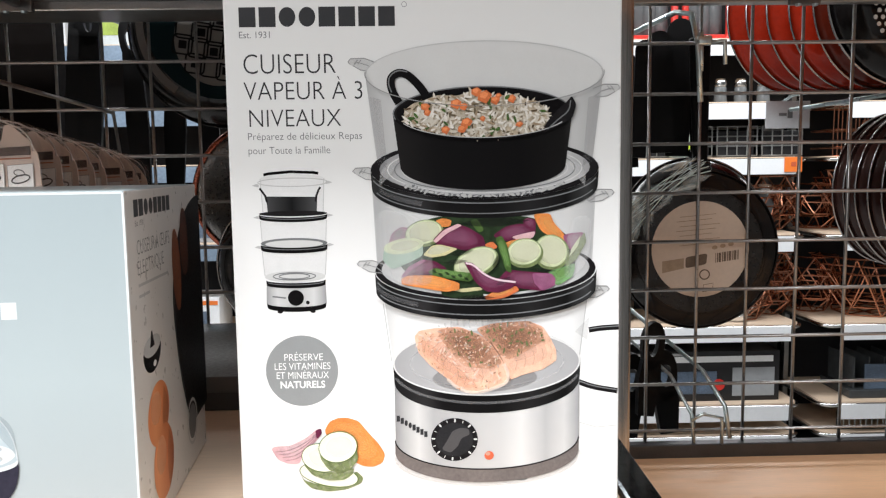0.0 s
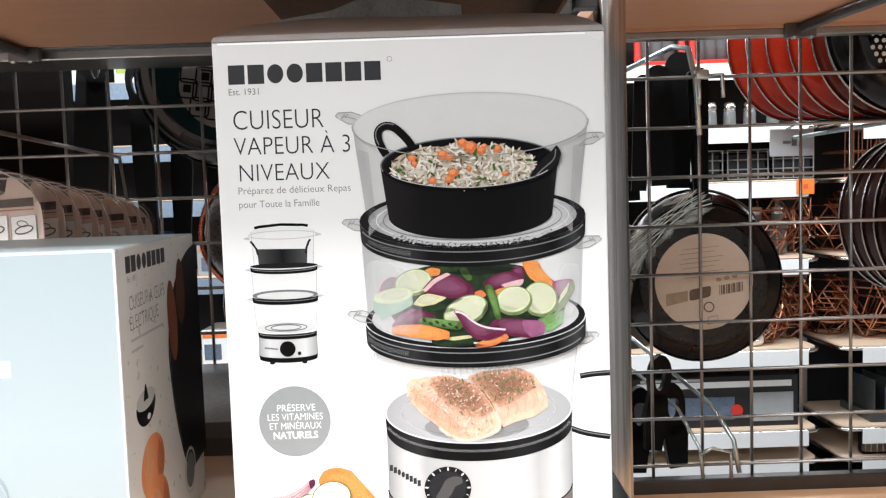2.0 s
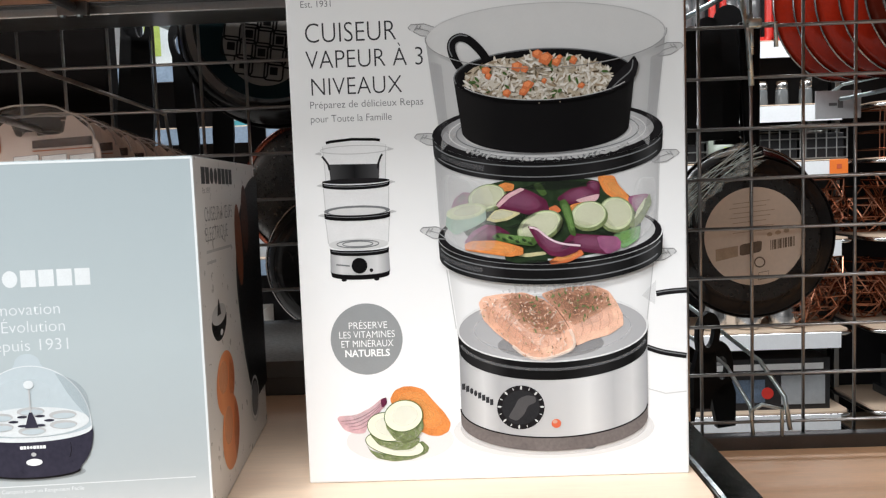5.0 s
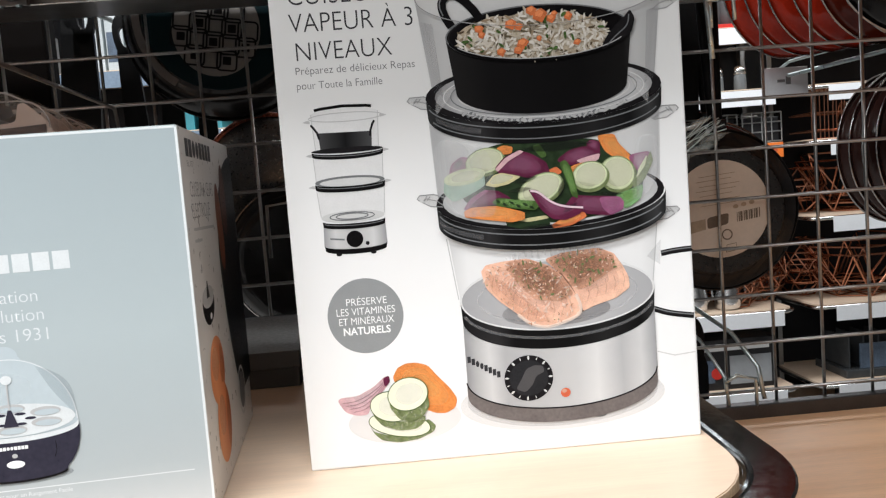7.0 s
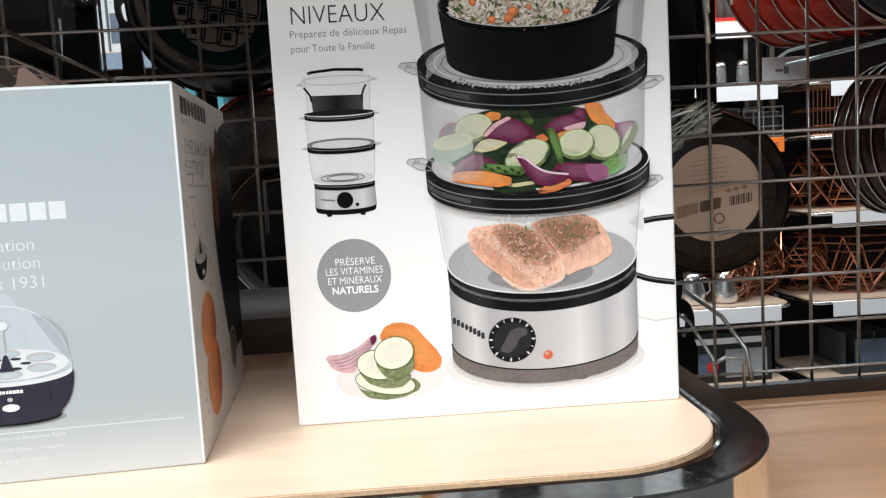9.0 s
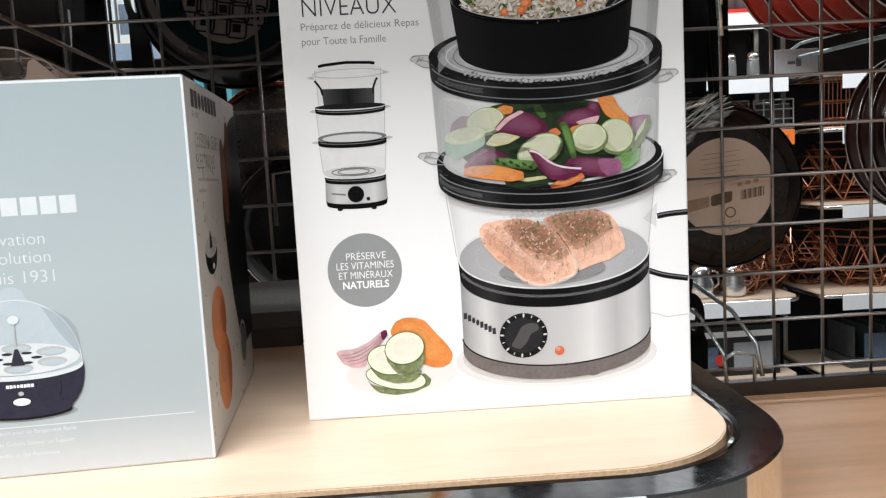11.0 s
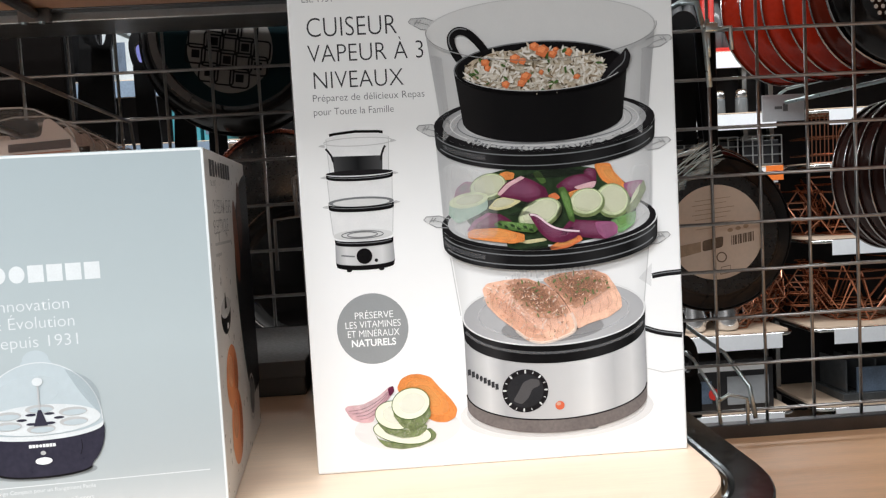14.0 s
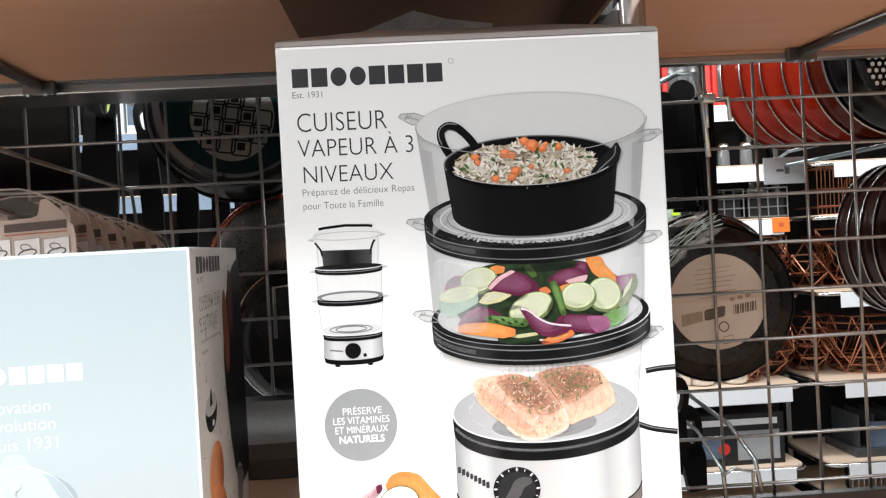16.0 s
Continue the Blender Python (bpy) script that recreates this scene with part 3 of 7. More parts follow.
grip(0.2155, 0.2460, 1)
grip(0.0784, 0.2005, -1)
grip(0.2125, 0.1863, 1)
grip(0.0796, 0.1470, -1)
grip(0.2102, 0.1300, 1)
printed("printed_ring_back", ell(0.1460, 0.2024, 0.0656, 0.0173), 5, INK_BLACK2, steamer)
printed("printed_tray", ell(0.1460, 0.2027, 0.0605, 0.0153), 6, PLATE_TOP, steamer)
printed("printed_tray_ring", ribbon(ell(0.1460, 0.2024, 0.0558, 0.0139, n=56), 0.0006), 7, INK_GLASS2, steamer)
printed("printed_tray_ring", ribbon(ell(0.1460, 0.2024, 0.0518, 0.0127, n=56), 0.0006), 7, INK_SOFT, steamer)
printed("printed_tray_ring", ribbon(ell(0.1460, 0.2024, 0.0477, 0.0115, n=56), 0.0006), 7, INK_GLASS2, steamer)
printed("printed_tray_glint", leaf(0.0916, 0.2010, 0.0100, 0.0028, 52, 0.0020), 7.2, wash("tray_glint_wash", (0.80, 0.80, 0.80), 0.22), steamer)
printed("printed_tray_glint", leaf(0.1986, 0.1995, 0.0090, 0.0030, -58, 0.0020), 7.2, wash("tray_glint_wash", (0.80, 0.80, 0.80), 0.22), steamer)
printed("printed_ring", barrel(0.1460, 0.2024, 0.0656, 0.0173, 0.1921, 0.0650, 0.0181, full=False), 7, BAND_INK, steamer)
printed("printed_ring_light", ribbon(ell(0.1459, 0.1994, 0.0649, 0.0167, a0=190, a1=350), 0.0007), 8, INK_SOFT, steamer)
printed("printed_ring_light", ribbon(ell(0.1458, 0.1944, 0.0647, 0.0177, a0=196, a1=344), 0.0006), 8, INK_SOFT, steamer)
printed("printed_ring_gloss", [ell(0.1459, 0.1984, 0.0649, 0.0170, a0=201, a1=236, n=14) + ell(0.1458, 0.1957, 0.0650, 0.0174, a0=236, a1=201, n=14)], 8.2, wash("ring_gloss_wash", (0.34, 0.34, 0.35), 0.16), steamer)
rnd = random.Random(4)
beads = [(a, ell(0.1459 + 0.0505 * math.cos(radians(a)), 0.1991 + 0.0123 * math.sin(radians(a)), rnd.uniform(0.0008, 0.0026), rnd.uniform(0.0004, 0.0012), rnd.uniform(-20, 60), n=5)) for a in range(204, 336, 2)]
printed("printed_bead_shade", [e for a, e in beads if a % 4], 7.6, INK_SOFT, steamer)["kind"] = "stuff"
printed("printed_bead_glint", [e for a, e in beads if not a % 4], 8, ink("bead_pale_ink", (0.42, 0.42, 0.42)), steamer)["kind"] = "stuff"
printed("printed_pot", barrel(0.1449, 0.2340, 0.0512, 0.0148, 0.2044, 0.0474, 0.0140), 9, POT_INK, steamer)
printed("printed_pot_rim", ribbon(ell(0.1449, 0.2340, 0.0508, 0.0148, n=60), 0.0007), 10, INK_SOFT, steamer)
printed("printed_pot_inside", ell(0.1449, 0.2340, 0.0492, 0.0138), 10, INK_BLACK, steamer)
printed("printed_pot_handle", ribbon(flowing([(0.0975, 0.2401), (0.0946, 0.2448), (0.0928, 0.2501), (0.0933, 0.2547), (0.0975, 0.2572), (0.1024, 0.2560), (0.1073, 0.2515), (0.1112, 0.2468), (0.1137, 0.2421)]), 0.0046), 11, INK_BLACK, steamer)
printed("printed_pot_handle_light", ribbon(flowing([(0.0934, 0.2461), (0.0915, 0.2508), (0.0924, 0.2554), (0.0972, 0.2585), (0.1025, 0.2573)]), 0.0007), 11.4, INK_SOFT, steamer)
RICE_EDGE = [(0.1014, 0.2280), (0.0997, 0.2353), (0.1052, 0.2398), (0.1120, 0.2415), (0.1195, 0.2445), (0.1301, 0.2434), (0.1403, 0.2473), (0.1529, 0.2435), (0.1636, 0.2441), (0.1715, 0.2409), (0.1807, 0.2372), (0.1833, 0.2309), (0.1791, 0.2241), (0.1623, 0.2211), (0.1428, 0.2198), (0.1187, 0.2224)]


def inside_outline(outline):
    """A test that hands out points within an outline."""
    xs, zs = [p[0] for p in outline], [p[1] for p in outline]

    def pick(r):
        x, z = r.uniform(min(xs), max(xs)), r.uniform(min(zs), max(zs))
        odd = False
        for (xa, za), (xb, zb) in zip(outline, outline[1:] + outline[:1]):
            if (za > z) != (zb > z) and x < xa + (z - za) * (xb - xa) / (zb - za):
                odd = not odd
        return (x, z) if odd else None
    return pick


in_rice = inside_outline(RICE_EDGE)
printed("printed_rice_bed", rounded(RICE_EDGE, 0.35), 11, ink("rice_bed_ink", (0.42, 0.35, 0.26), vary=0.6, scale=260), steamer)
specks("printed_rice_shade", 80, in_rice, 0.0017, 11.5, ink("rice_gap_ink", (0.085, 0.055, 0.032), vary=0.4), steamer, 5, (0.25, 0.5), 6)
specks("printed_rice", 330, in_rice, 0.0023, 12, RICE, steamer, 7, (0.22, 0.36))
specks("printed_pea", 16, in_rice, 0.0016, 12.2, INK_GREEN, steamer, 9, (0.4, 0.8), 6)
specks("printed_rice_top", 190, in_rice, 0.0023, 12.6, RICE, steamer, 17, (0.22, 0.34))
carrot_cube(0.1462, 0.2428, 0.0041)
carrot_cube(0.1412, 0.2456, 0.0031)
carrot_cube(0.1521, 0.2409, 0.0031)
carrot_cube(0.1300, 0.2391, 0.0037)
carrot_cube(0.1343, 0.2377, 0.0027)
carrot_cube(0.1125, 0.2375, 0.0031)
carrot_cube(0.1134, 0.2342, 0.0024)
carrot_cube(0.1615, 0.2416, 0.0031)
carrot_cube(0.1448, 0.2307, 0.0020)
carrot_cube(0.1357, 0.2284, 0.0034)
carrot_cube(0.1332, 0.2248, 0.0031)
carrot_cube(0.1238, 0.2245, 0.0027)
carrot_cube(0.1658, 0.2272, 0.0024)
carrot_cube(0.1539, 0.2432, 0.0020)
specks("printed_herb", 12, in_rice, 0.0019, 12.9, INK_GREEN, steamer, 23, (0.3, 0.6), 6)
printed("printed_pot_lip", ribbon(ell(0.1449, 0.2340, 0.0505, 0.0148, a0=192, a1=348, n=40), 0.0013), 13, INK_BLACK, steamer)
printed("printed_pot_lip_light", ribbon(ell(0.1449, 0.2346, 0.0498, 0.0145, a0=205, a1=335, n=40), 0.0005), 13.2, INK_LINE, steamer)
printed("printed_pot_handle", rounded([(0.1955, 0.2429), (0.1981, 0.2382), (0.1959, 0.2304), (0.1892, 0.2267), (0.1784, 0.2215), (0.1812, 0.2283), (0.1874, 0.2353), (0.1921, 0.2391)], 0.25), 13, INK_BLACK2, steamer)
printed("printed_pot_handle_light", ribbon(flowing([(0.1948, 0.2403), (0.1940, 0.2344), (0.1872, 0.2294), (0.1818, 0.2243)]), 0.0007), 13.3, INK_SOFT, steamer)
for a, b in ((176, 246), (294, 364)):
    printed("printed_rim_front", ribbon(ell(CX, 0.2560, 0.0676, 0.0182, a0=a, a1=b, n=24), 0.0005), 14, ink("rim_mid_ink", (0.28, 0.28, 0.28)), steamer)
printed("printed_rim_over_rice", ribbon(ell(CX, 0.2560, 0.0676, 0.0182, a0=246, a1=294, n=20), 0.0005), 14, wash("rim_glass_wash", (0.30, 0.28, 0.26), 0.55), steamer)
for sx in (-1, 1):
    for j in range(3):
        printed("printed_wall_shade", [[(CX + sx * (0.0668 - 0.0016 * j), 0.2440), (CX + sx * (0.0624 - 0.0016 * j), 0.2060), (CX + sx * 0.0560, 0.2030), (CX + sx * 0.0590, 0.2420)]], 8.6, wash("wall_shade_wash", (0.26, 0.26, 0.27), 0.05), steamer)

# middle tier with vegetables
printed("printed_basket", barrel(0.1453, 0.1900, 0.0640, 0.0170, 0.1500, 0.0622, 0.0185), 2, GLASS_LOW, steamer)
for za, zb, ra, rb in ((0.1900, 0.1480, 0.0641, 0.0623), (0.1250, 0.0905, 0.0595, 0.0552)):
    for sx in (-1, 1):
        printed("printed_basket_edge", ribbon([(0.1455 + sx * ra, za), (0.1455 + sx * rb, zb)], 0.0005), 2.5, INK_LINE, steamer)
printed("printed_ring_back", ell(0.1460, 0.1441, 0.0642, 0.0177), 3, INK_BLACK2, steamer)
printed("printed_tray", ell(0.1460, 0.1448, 0.0605, 0.0163), 4, GLASS_LOW, steamer)
WASH_VEIN = wash("onion_vein_wash", (0.25, 0.085, 0.165), 0.42)
WASH_FLECK = wash("skin_fleck_wash", (0.50, 0.54, 0.38), 0.38)
WASH_GREEN = wash("green_wash", (0.16, 0.26, 0.07), 0.55)
WASH_CREAM = wash("cream_wash", (0.74, 0.74, 0.58), 0.40)
WASH_EGG = wash("egg_shade_wash", (0.16, 0.04, 0.02), 0.22)
WASH_DEEP = wash("deep_shadow_wash", (0.012, 0.010, 0.012), 0.45)
WASH_WHITE = wash("glass_sheen_wash", (0.74, 0.74, 0.74), 0.11)
WASH_PINK = wash("onion_sheen_wash", (0.50, 0.20, 0.34), 0.14)
WASH_AMBER = wash("pepper_sheen_wash", (0.90, 0.45, 0.14), 0.30)
WASH_LEAF = wash("asparagus_sheen_wash", (0.22, 0.40, 0.12), 0.35)


def shrunk(pts, s, dx=0.0, dz=0.0):
    cx, cz = sum(p[0] for p in pts) / len(pts), sum(p[1] for p in pts) / len(pts)
    return [(cx + (x - cx) * s + dx, cz + (z - cz) * s + dz) for x, z in pts]


def piece(name, pts, k, mat, glow=None, soft=0.3):
    """A cut vegetable: its flat tint, a shaded underside and a paler middle that fades in two steps."""
    printed(name, rounded(pts, soft), k, mat, steamer)
    if glow:
        for s, d in ((0.74, 0.0006), (0.46, 0.0010)):
            printed(name + "_sheen", rounded(shrunk(pts, s, -d * 0.4, d), 0.4), k + 0.3, glow, steamer)


def slice_of(cx, cz, rx, rz, rot, k, thick=0.0016, skin=None):
    """A courgette slice: dark skin below, pale flesh, a green rim and a faint seed ring."""
    printed("printed_courgette_skin", ell(cx + 0.0004, cz - thick * 0.5, rx * 1.04, rz * 1.07, rot), k, skin or INK_SKIN, steamer)
    printed("printed_courgette", ell(cx, cz, rx, rz, rot), k + 1, INK_PALE, steamer)
    printed("printed_courgette_edge", ribbon(ell(cx, cz, rx * 0.975, rz * 0.975, rot, n=36), 0.0005), k + 1.1, WASH_GREEN, steamer)
    for s in (0.82, 0.58):
        printed("printed_courgette_core", ell(cx + 0.0004, cz + 0.0003, rx * s, rz * s, rot), k + 1.2, WASH_CREAM, steamer)
    printed("printed_courgette_shade", leaf(cx - rx * 0.30, cz - rz * 0.50, rx * 0.62, rz * 0.22, rot - 20, -rz * 0.2), k + 1.3, wash("slice_shade_wash", (0.20, 0.22, 0.08), 0.14), steamer)


piece("printed_hollow", [(0.0902, 0.1647), (0.1034, 0.1703), (0.1171, 0.1752), (0.1409, 0.1764), (0.1712, 0.1747), (0.1879, 0.1680), (0.1995, 0.1575), (0.1975, 0.1423), (0.1804, 0.1327), (0.1497, 0.1286), (0.1157, 0.1348), (0.0973, 0.1440)], 5, INK_DKGREEN, None, 0.3)
piece("printed_onion", [(0.0893, 0.1579), (0.0916, 0.1660), (0.0972, 0.1699), (0.1026, 0.1687), (0.1003, 0.1623)], 6, INK_LILAC, WASH_WHITE, 0.3)
slice_of(0.1103, 0.1664, 0.0109, 0.0071, 12, 6, 0.0016)
piece("printed_pepper", [(0.1170, 0.1729), (0.1212, 0.1744), (0.1265, 0.1732), (0.1257, 0.1695), (0.1189, 0.1691)], 6, INK_ORANGE, None, 0.3)
piece("printed_onion", [(0.1671, 0.1721), (0.1705, 0.1740), (0.1752, 0.1725), (0.1751, 0.1658), (0.1703, 0.1666)], 6, INK_PURPLE, WASH_PINK, 0.3)
piece("printed_onion", [(0.1500, 0.1640), (0.1583, 0.1694), (0.1677, 0.1708), (0.1757, 0.1664), (0.1736, 0.1621), (0.1641, 0.1601), (0.1546, 0.1608)], 7, INK_PURPLE, WASH_PINK, 0.3)
piece("printed_onion_edge", [(0.1608, 0.1629), (0.1676, 0.1647), (0.1751, 0.1661), (0.1736, 0.1621), (0.1655, 0.1604)], 7.6, INK_PINK, None, 0.3)
piece("printed_pepper", [(0.1733, 0.1760), (0.1834, 0.1763), (0.1856, 0.1708), (0.1919, 0.1639), (0.1924, 0.1578), (0.1864, 0.1607), (0.1778, 0.1664)], 7, INK_ORANGE, WASH_AMBER, 0.25)
piece("printed_onion", [(0.1905, 0.1639), (0.2034, 0.1655), (0.2019, 0.1588), (0.1978, 0.1535), (0.1931, 0.1564)], 7, INK_LILAC, WASH_WHITE, 0.3)
piece("printed_courgette_skin", [(0.2034, 0.1655), (0.2046, 0.1594), (0.1990, 0.1494), (0.1929, 0.1449), (0.1922, 0.1476), (0.1978, 0.1562)], 8, INK_SKIN, None, 0.2)
piece("printed_courgette", [(0.2013, 0.1635), (0.1999, 0.1575), (0.1943, 0.1503), (0.1958, 0.1556)], 8.4, INK_PALE, None, 0.2)
piece("printed_onion", [(0.1153, 0.1618), (0.1209, 0.1677), (0.1299, 0.1711), (0.1366, 0.1685), (0.1445, 0.1635), (0.1464, 0.1573), (0.1341, 0.1550), (0.1260, 0.1580), (0.1186, 0.1583)], 8, INK_PURPLE, WASH_PINK, 0.22)
piece("printed_onion_edge", [(0.1156, 0.1614), (0.1216, 0.1673), (0.1299, 0.1711), (0.1325, 0.1700), (0.1236, 0.1656), (0.1173, 0.1600)], 8.6, INK_PINK, None, 0.2)
printed("printed_courgette_wet", rounded([(0.0872, 0.1573), (0.1092, 0.1620), (0.1099, 0.1531), (0.1012, 0.1487), (0.0915, 0.1449), (0.0862, 0.1505)], 0.25), 8, ink("courgette_wet_ink", (0.30, 0.42, 0.34), vary=0.3), steamer)
printed("printed_courgette", ell(0.0985, 0.1586, 0.0116, 0.0044, 8), 9, INK_PALE, steamer)
printed("printed_courgette_core", ell(0.0992, 0.1589, 0.0082, 0.0027, 8), 9.3, WASH_CREAM, steamer)
piece("printed_courgette", [(0.1095, 0.1531), (0.1145, 0.1584), (0.1193, 0.1593), (0.1301, 0.1565), (0.1225, 0.1527), (0.1149, 0.1516)], 9, ink("courgette_wedge_ink", (0.52, 0.48, 0.27), vary=0.2), WASH_CREAM, 0.2)
piece("printed_green_bean", [(0.1367, 0.1725), (0.1415, 0.1737), (0.1453, 0.1668), (0.1419, 0.1656)], 9, INK_GREEN, None, 0.3)
piece("printed_pepper", [(0.1532, 0.1571), (0.1601, 0.1609), (0.1723, 0.1625), (0.1674, 0.1566), (0.1592, 0.1535)], 9, INK_ORANGE, WASH_AMBER, 0.3)
piece("printed_pepper", [(0.1451, 0.1587), (0.1499, 0.1606), (0.1532, 0.1571), (0.1491, 0.1552)], 9, INK_CARROT, None, 0.3)
slice_of(0.1839, 0.1543, 0.0101, 0.0095, -30, 10, 0.0018)
slice_of(0.1684, 0.1542, 0.0102, 0.0078, 6, 13, 0.0022)
piece("printed_onion", [(0.0965, 0.1406), (0.1011, 0.1466), (0.1095, 0.1508), (0.1169, 0.1495), (0.1242, 0.1445), (0.1133, 0.1421), (0.1009, 0.1398)], 10, INK_PURPLE, WASH_PINK, 0.25)
piece("printed_onion_edge", [(0.0965, 0.1406), (0.1015, 0.1469), (0.1095, 0.1508), (0.1115, 0.1500), (0.1038, 0.1452), (0.0989, 0.1405)], 10.6, INK_LILAC, None, 0.2)
slice_of(0.1400, 0.1490, 0.0132, 0.0078, 22, 13, 0.002)
piece("printed_green_bean", [(0.1513, 0.1626), (0.1554, 0.1638), (0.1586, 0.1576), (0.1604, 0.1480), (0.1609, 0.1419), (0.1576, 0.1433), (0.1551, 0.1516)], 15, INK_GREEN, WASH_LEAF, 0.3)
piece("printed_onion", [(0.1527, 0.1381), (0.1583, 0.1440), (0.1704, 0.1426), (0.1840, 0.1414), (0.1866, 0.1383), (0.1859, 0.1339), (0.1787, 0.1310), (0.1685, 0.1324), (0.1587, 0.1344)], 12, INK_PURPLE, WASH_PINK, 0.25)
piece("printed_onion_gloss", [(0.1725, 0.1418), (0.1840, 0.1414), (0.1866, 0.1383), (0.1859, 0.1339), (0.1787, 0.1310), (0.1743, 0.1353)], 13, INK_LILAC, WASH_PINK, 0.25)
piece("printed_herb", [(0.1820, 0.1425), (0.1901, 0.1446), (0.1983, 0.1474), (0.1968, 0.1393), (0.1879, 0.1338), (0.1839, 0.1370)], 11.5, ink("wet_herb_ink", (0.16, 0.30, 0.13), vary=0.5), WASH_LEAF, 0.3)
piece("printed_carrot", [(0.0968, 0.1396), (0.1009, 0.1415), (0.1160, 0.1413), (0.1305, 0.1367), (0.1304, 0.1326), (0.1225, 0.1315), (0.0970, 0.1362)], 14, INK_ORANGE, WASH_AMBER, 0.18)
piece("printed_courgette_skin", [(0.1194, 0.1330), (0.1430, 0.1343), (0.1449, 0.1281), (0.1298, 0.1268), (0.1203, 0.1296)], 13, INK_DKGREEN, None, 0.2)
piece("printed_courgette", [(0.1245, 0.1325), (0.1423, 0.1340), (0.1443, 0.1322), (0.1327, 0.1309)], 13.5, ink("courgette_wedge_ink", (0.52, 0.48, 0.27), vary=0.2), None, 0.2)
piece("printed_carrot", [(0.1449, 0.1284), (0.1515, 0.1316), (0.1635, 0.1346), (0.1654, 0.1315), (0.1565, 0.1273), (0.1462, 0.1263)], 13, INK_CARROT, WASH_AMBER, 0.25)
piece("printed_asparagus", [(0.1123, 0.1435), (0.1161, 0.1458), (0.1270, 0.1437), (0.1385, 0.1423), (0.1391, 0.1399), (0.1363, 0.1372), (0.1261, 0.1389), (0.1159, 0.1410)], 16, INK_GREEN, WASH_LEAF, 0.25)
printed("printed_asparagus_scale", leaf(0.1160, 0.1437, 0.0017, 0.0007, -35), 17, INK_DKGREEN, steamer)
printed("printed_asparagus_scale", leaf(0.1197, 0.1417, 0.0017, 0.0007, -35), 17, INK_DKGREEN, steamer)
printed("printed_asparagus_scale", leaf(0.1235, 0.1424, 0.0017, 0.0007, -35), 17, INK_DKGREEN, steamer)
printed("printed_asparagus_scale", leaf(0.1272, 0.1403, 0.0017, 0.0007, -35), 17, INK_DKGREEN, steamer)
printed("printed_asparagus_scale", leaf(0.1310, 0.1410, 0.0017, 0.0007, -35), 17, INK_DKGREEN, steamer)
printed("printed_asparagus_scale", leaf(0.1346, 0.1390, 0.0017, 0.0007, -35), 17, INK_DKGREEN, steamer)
piece("printed_onion", [(0.1332, 0.1489), (0.1380, 0.1484), (0.1446, 0.1421), (0.1520, 0.1384), (0.1635, 0.1367), (0.1614, 0.1333), (0.1531, 0.1305), (0.1457, 0.1315), (0.1397, 0.1371), (0.1358, 0.1441)], 17.1, INK_PURPLE, WASH_PINK, 0.2)
printed("printed_onion_edge", ribbon(flowing([(0.1342, 0.1482), (0.1386, 0.1474), (0.1449, 0.1414), (0.1520, 0.1381), (0.1632, 0.1367)]), 0.0011), 17.6, ink("onion_cut_ink", (0.68, 0.52, 0.58), vary=0.1), steamer)
# hollows between the vegetables and the sheen on the clear wall
printed("printed_hollow", leaf(0.1509, 0.1717, 0.021, 0.0026, 2), 17.2, WASH_DEEP, steamer)
printed("printed_hollow", leaf(0.1321, 0.1544, 0.007, 0.0016, 12), 17.2, WASH_DEEP, steamer)
printed("printed_hollow", leaf(0.1519, 0.1483, 0.005, 0.0018, 70), 17.2, WASH_DEEP, steamer)
printed("printed_hollow", leaf(0.1281, 0.1491, 0.007, 0.0014, 5), 17.2, WASH_DEEP, steamer)
printed("printed_hollow", leaf(0.1560, 0.1373, 0.005, 0.0014, 30), 17.2, WASH_DEEP, steamer)
printed("printed_hollow", leaf(0.1789, 0.1433, 0.008, 0.0012, -4), 17.2, WASH_DEEP, steamer)
printed("printed_hollow", leaf(0.1394, 0.1279, 0.012, 0.0014, 0), 17.2, WASH_DEEP, steamer)
printed("printed_sheen", rounded([(0.0827, 0.1819), (0.1137, 0.1740), (0.1157, 0.1348), (0.0936, 0.1373), (0.0840, 0.1462)], 0.3), 17.4, WASH_WHITE, steamer)
printed("printed_sheen", rounded([(0.0854, 0.1818), (0.1082, 0.1742), (0.1103, 0.1350), (0.0936, 0.1373), (0.0868, 0.1461)], 0.3), 17.4, WASH_WHITE, steamer)
printed("printed_sheen", rounded([(0.0881, 0.1817), (0.1028, 0.1744), (0.1048, 0.1352), (0.0936, 0.1373), (0.0895, 0.1460)], 0.3), 17.4, WASH_WHITE, steamer)
printed("printed_sheen", rounded([(0.1948, 0.1745), (0.2076, 0.1741), (0.2057, 0.1471), (0.1906, 0.1358)], 0.3), 17.4, WASH_WHITE, steamer)
printed("printed_sheen", rounded([(0.1972, 0.1745), (0.2076, 0.1741), (0.2057, 0.1471), (0.1930, 0.1357)], 0.3), 17.4, WASH_WHITE, steamer)
printed("printed_ring", barrel(0.1460, 0.1441, 0.0642, 0.0177, 0.1328, 0.0637, 0.0178, full=False), 18, BAND_INK, steamer)
printed("printed_ring_light", ribbon(ell(0.1459, 0.1410, 0.0636, 0.0174, a0=190, a1=350), 0.0007), 19, INK_SOFT, steamer)
printed("printed_ring_light", ribbon(ell(0.1458, 0.1352, 0.0633, 0.0174, a0=195, a1=345), 0.0007), 19, INK_SOFT, steamer)
printed("printed_ring_gloss", [ell(0.1459, 0.1396, 0.0639, 0.0174, a0=190, a1=232, n=14) + ell(0.1458, 0.1369, 0.0640, 0.0174, a0=232, a1=190, n=14)], 19.2, wash("ring_gloss_wash", (0.34, 0.34, 0.35), 0.16), steamer)

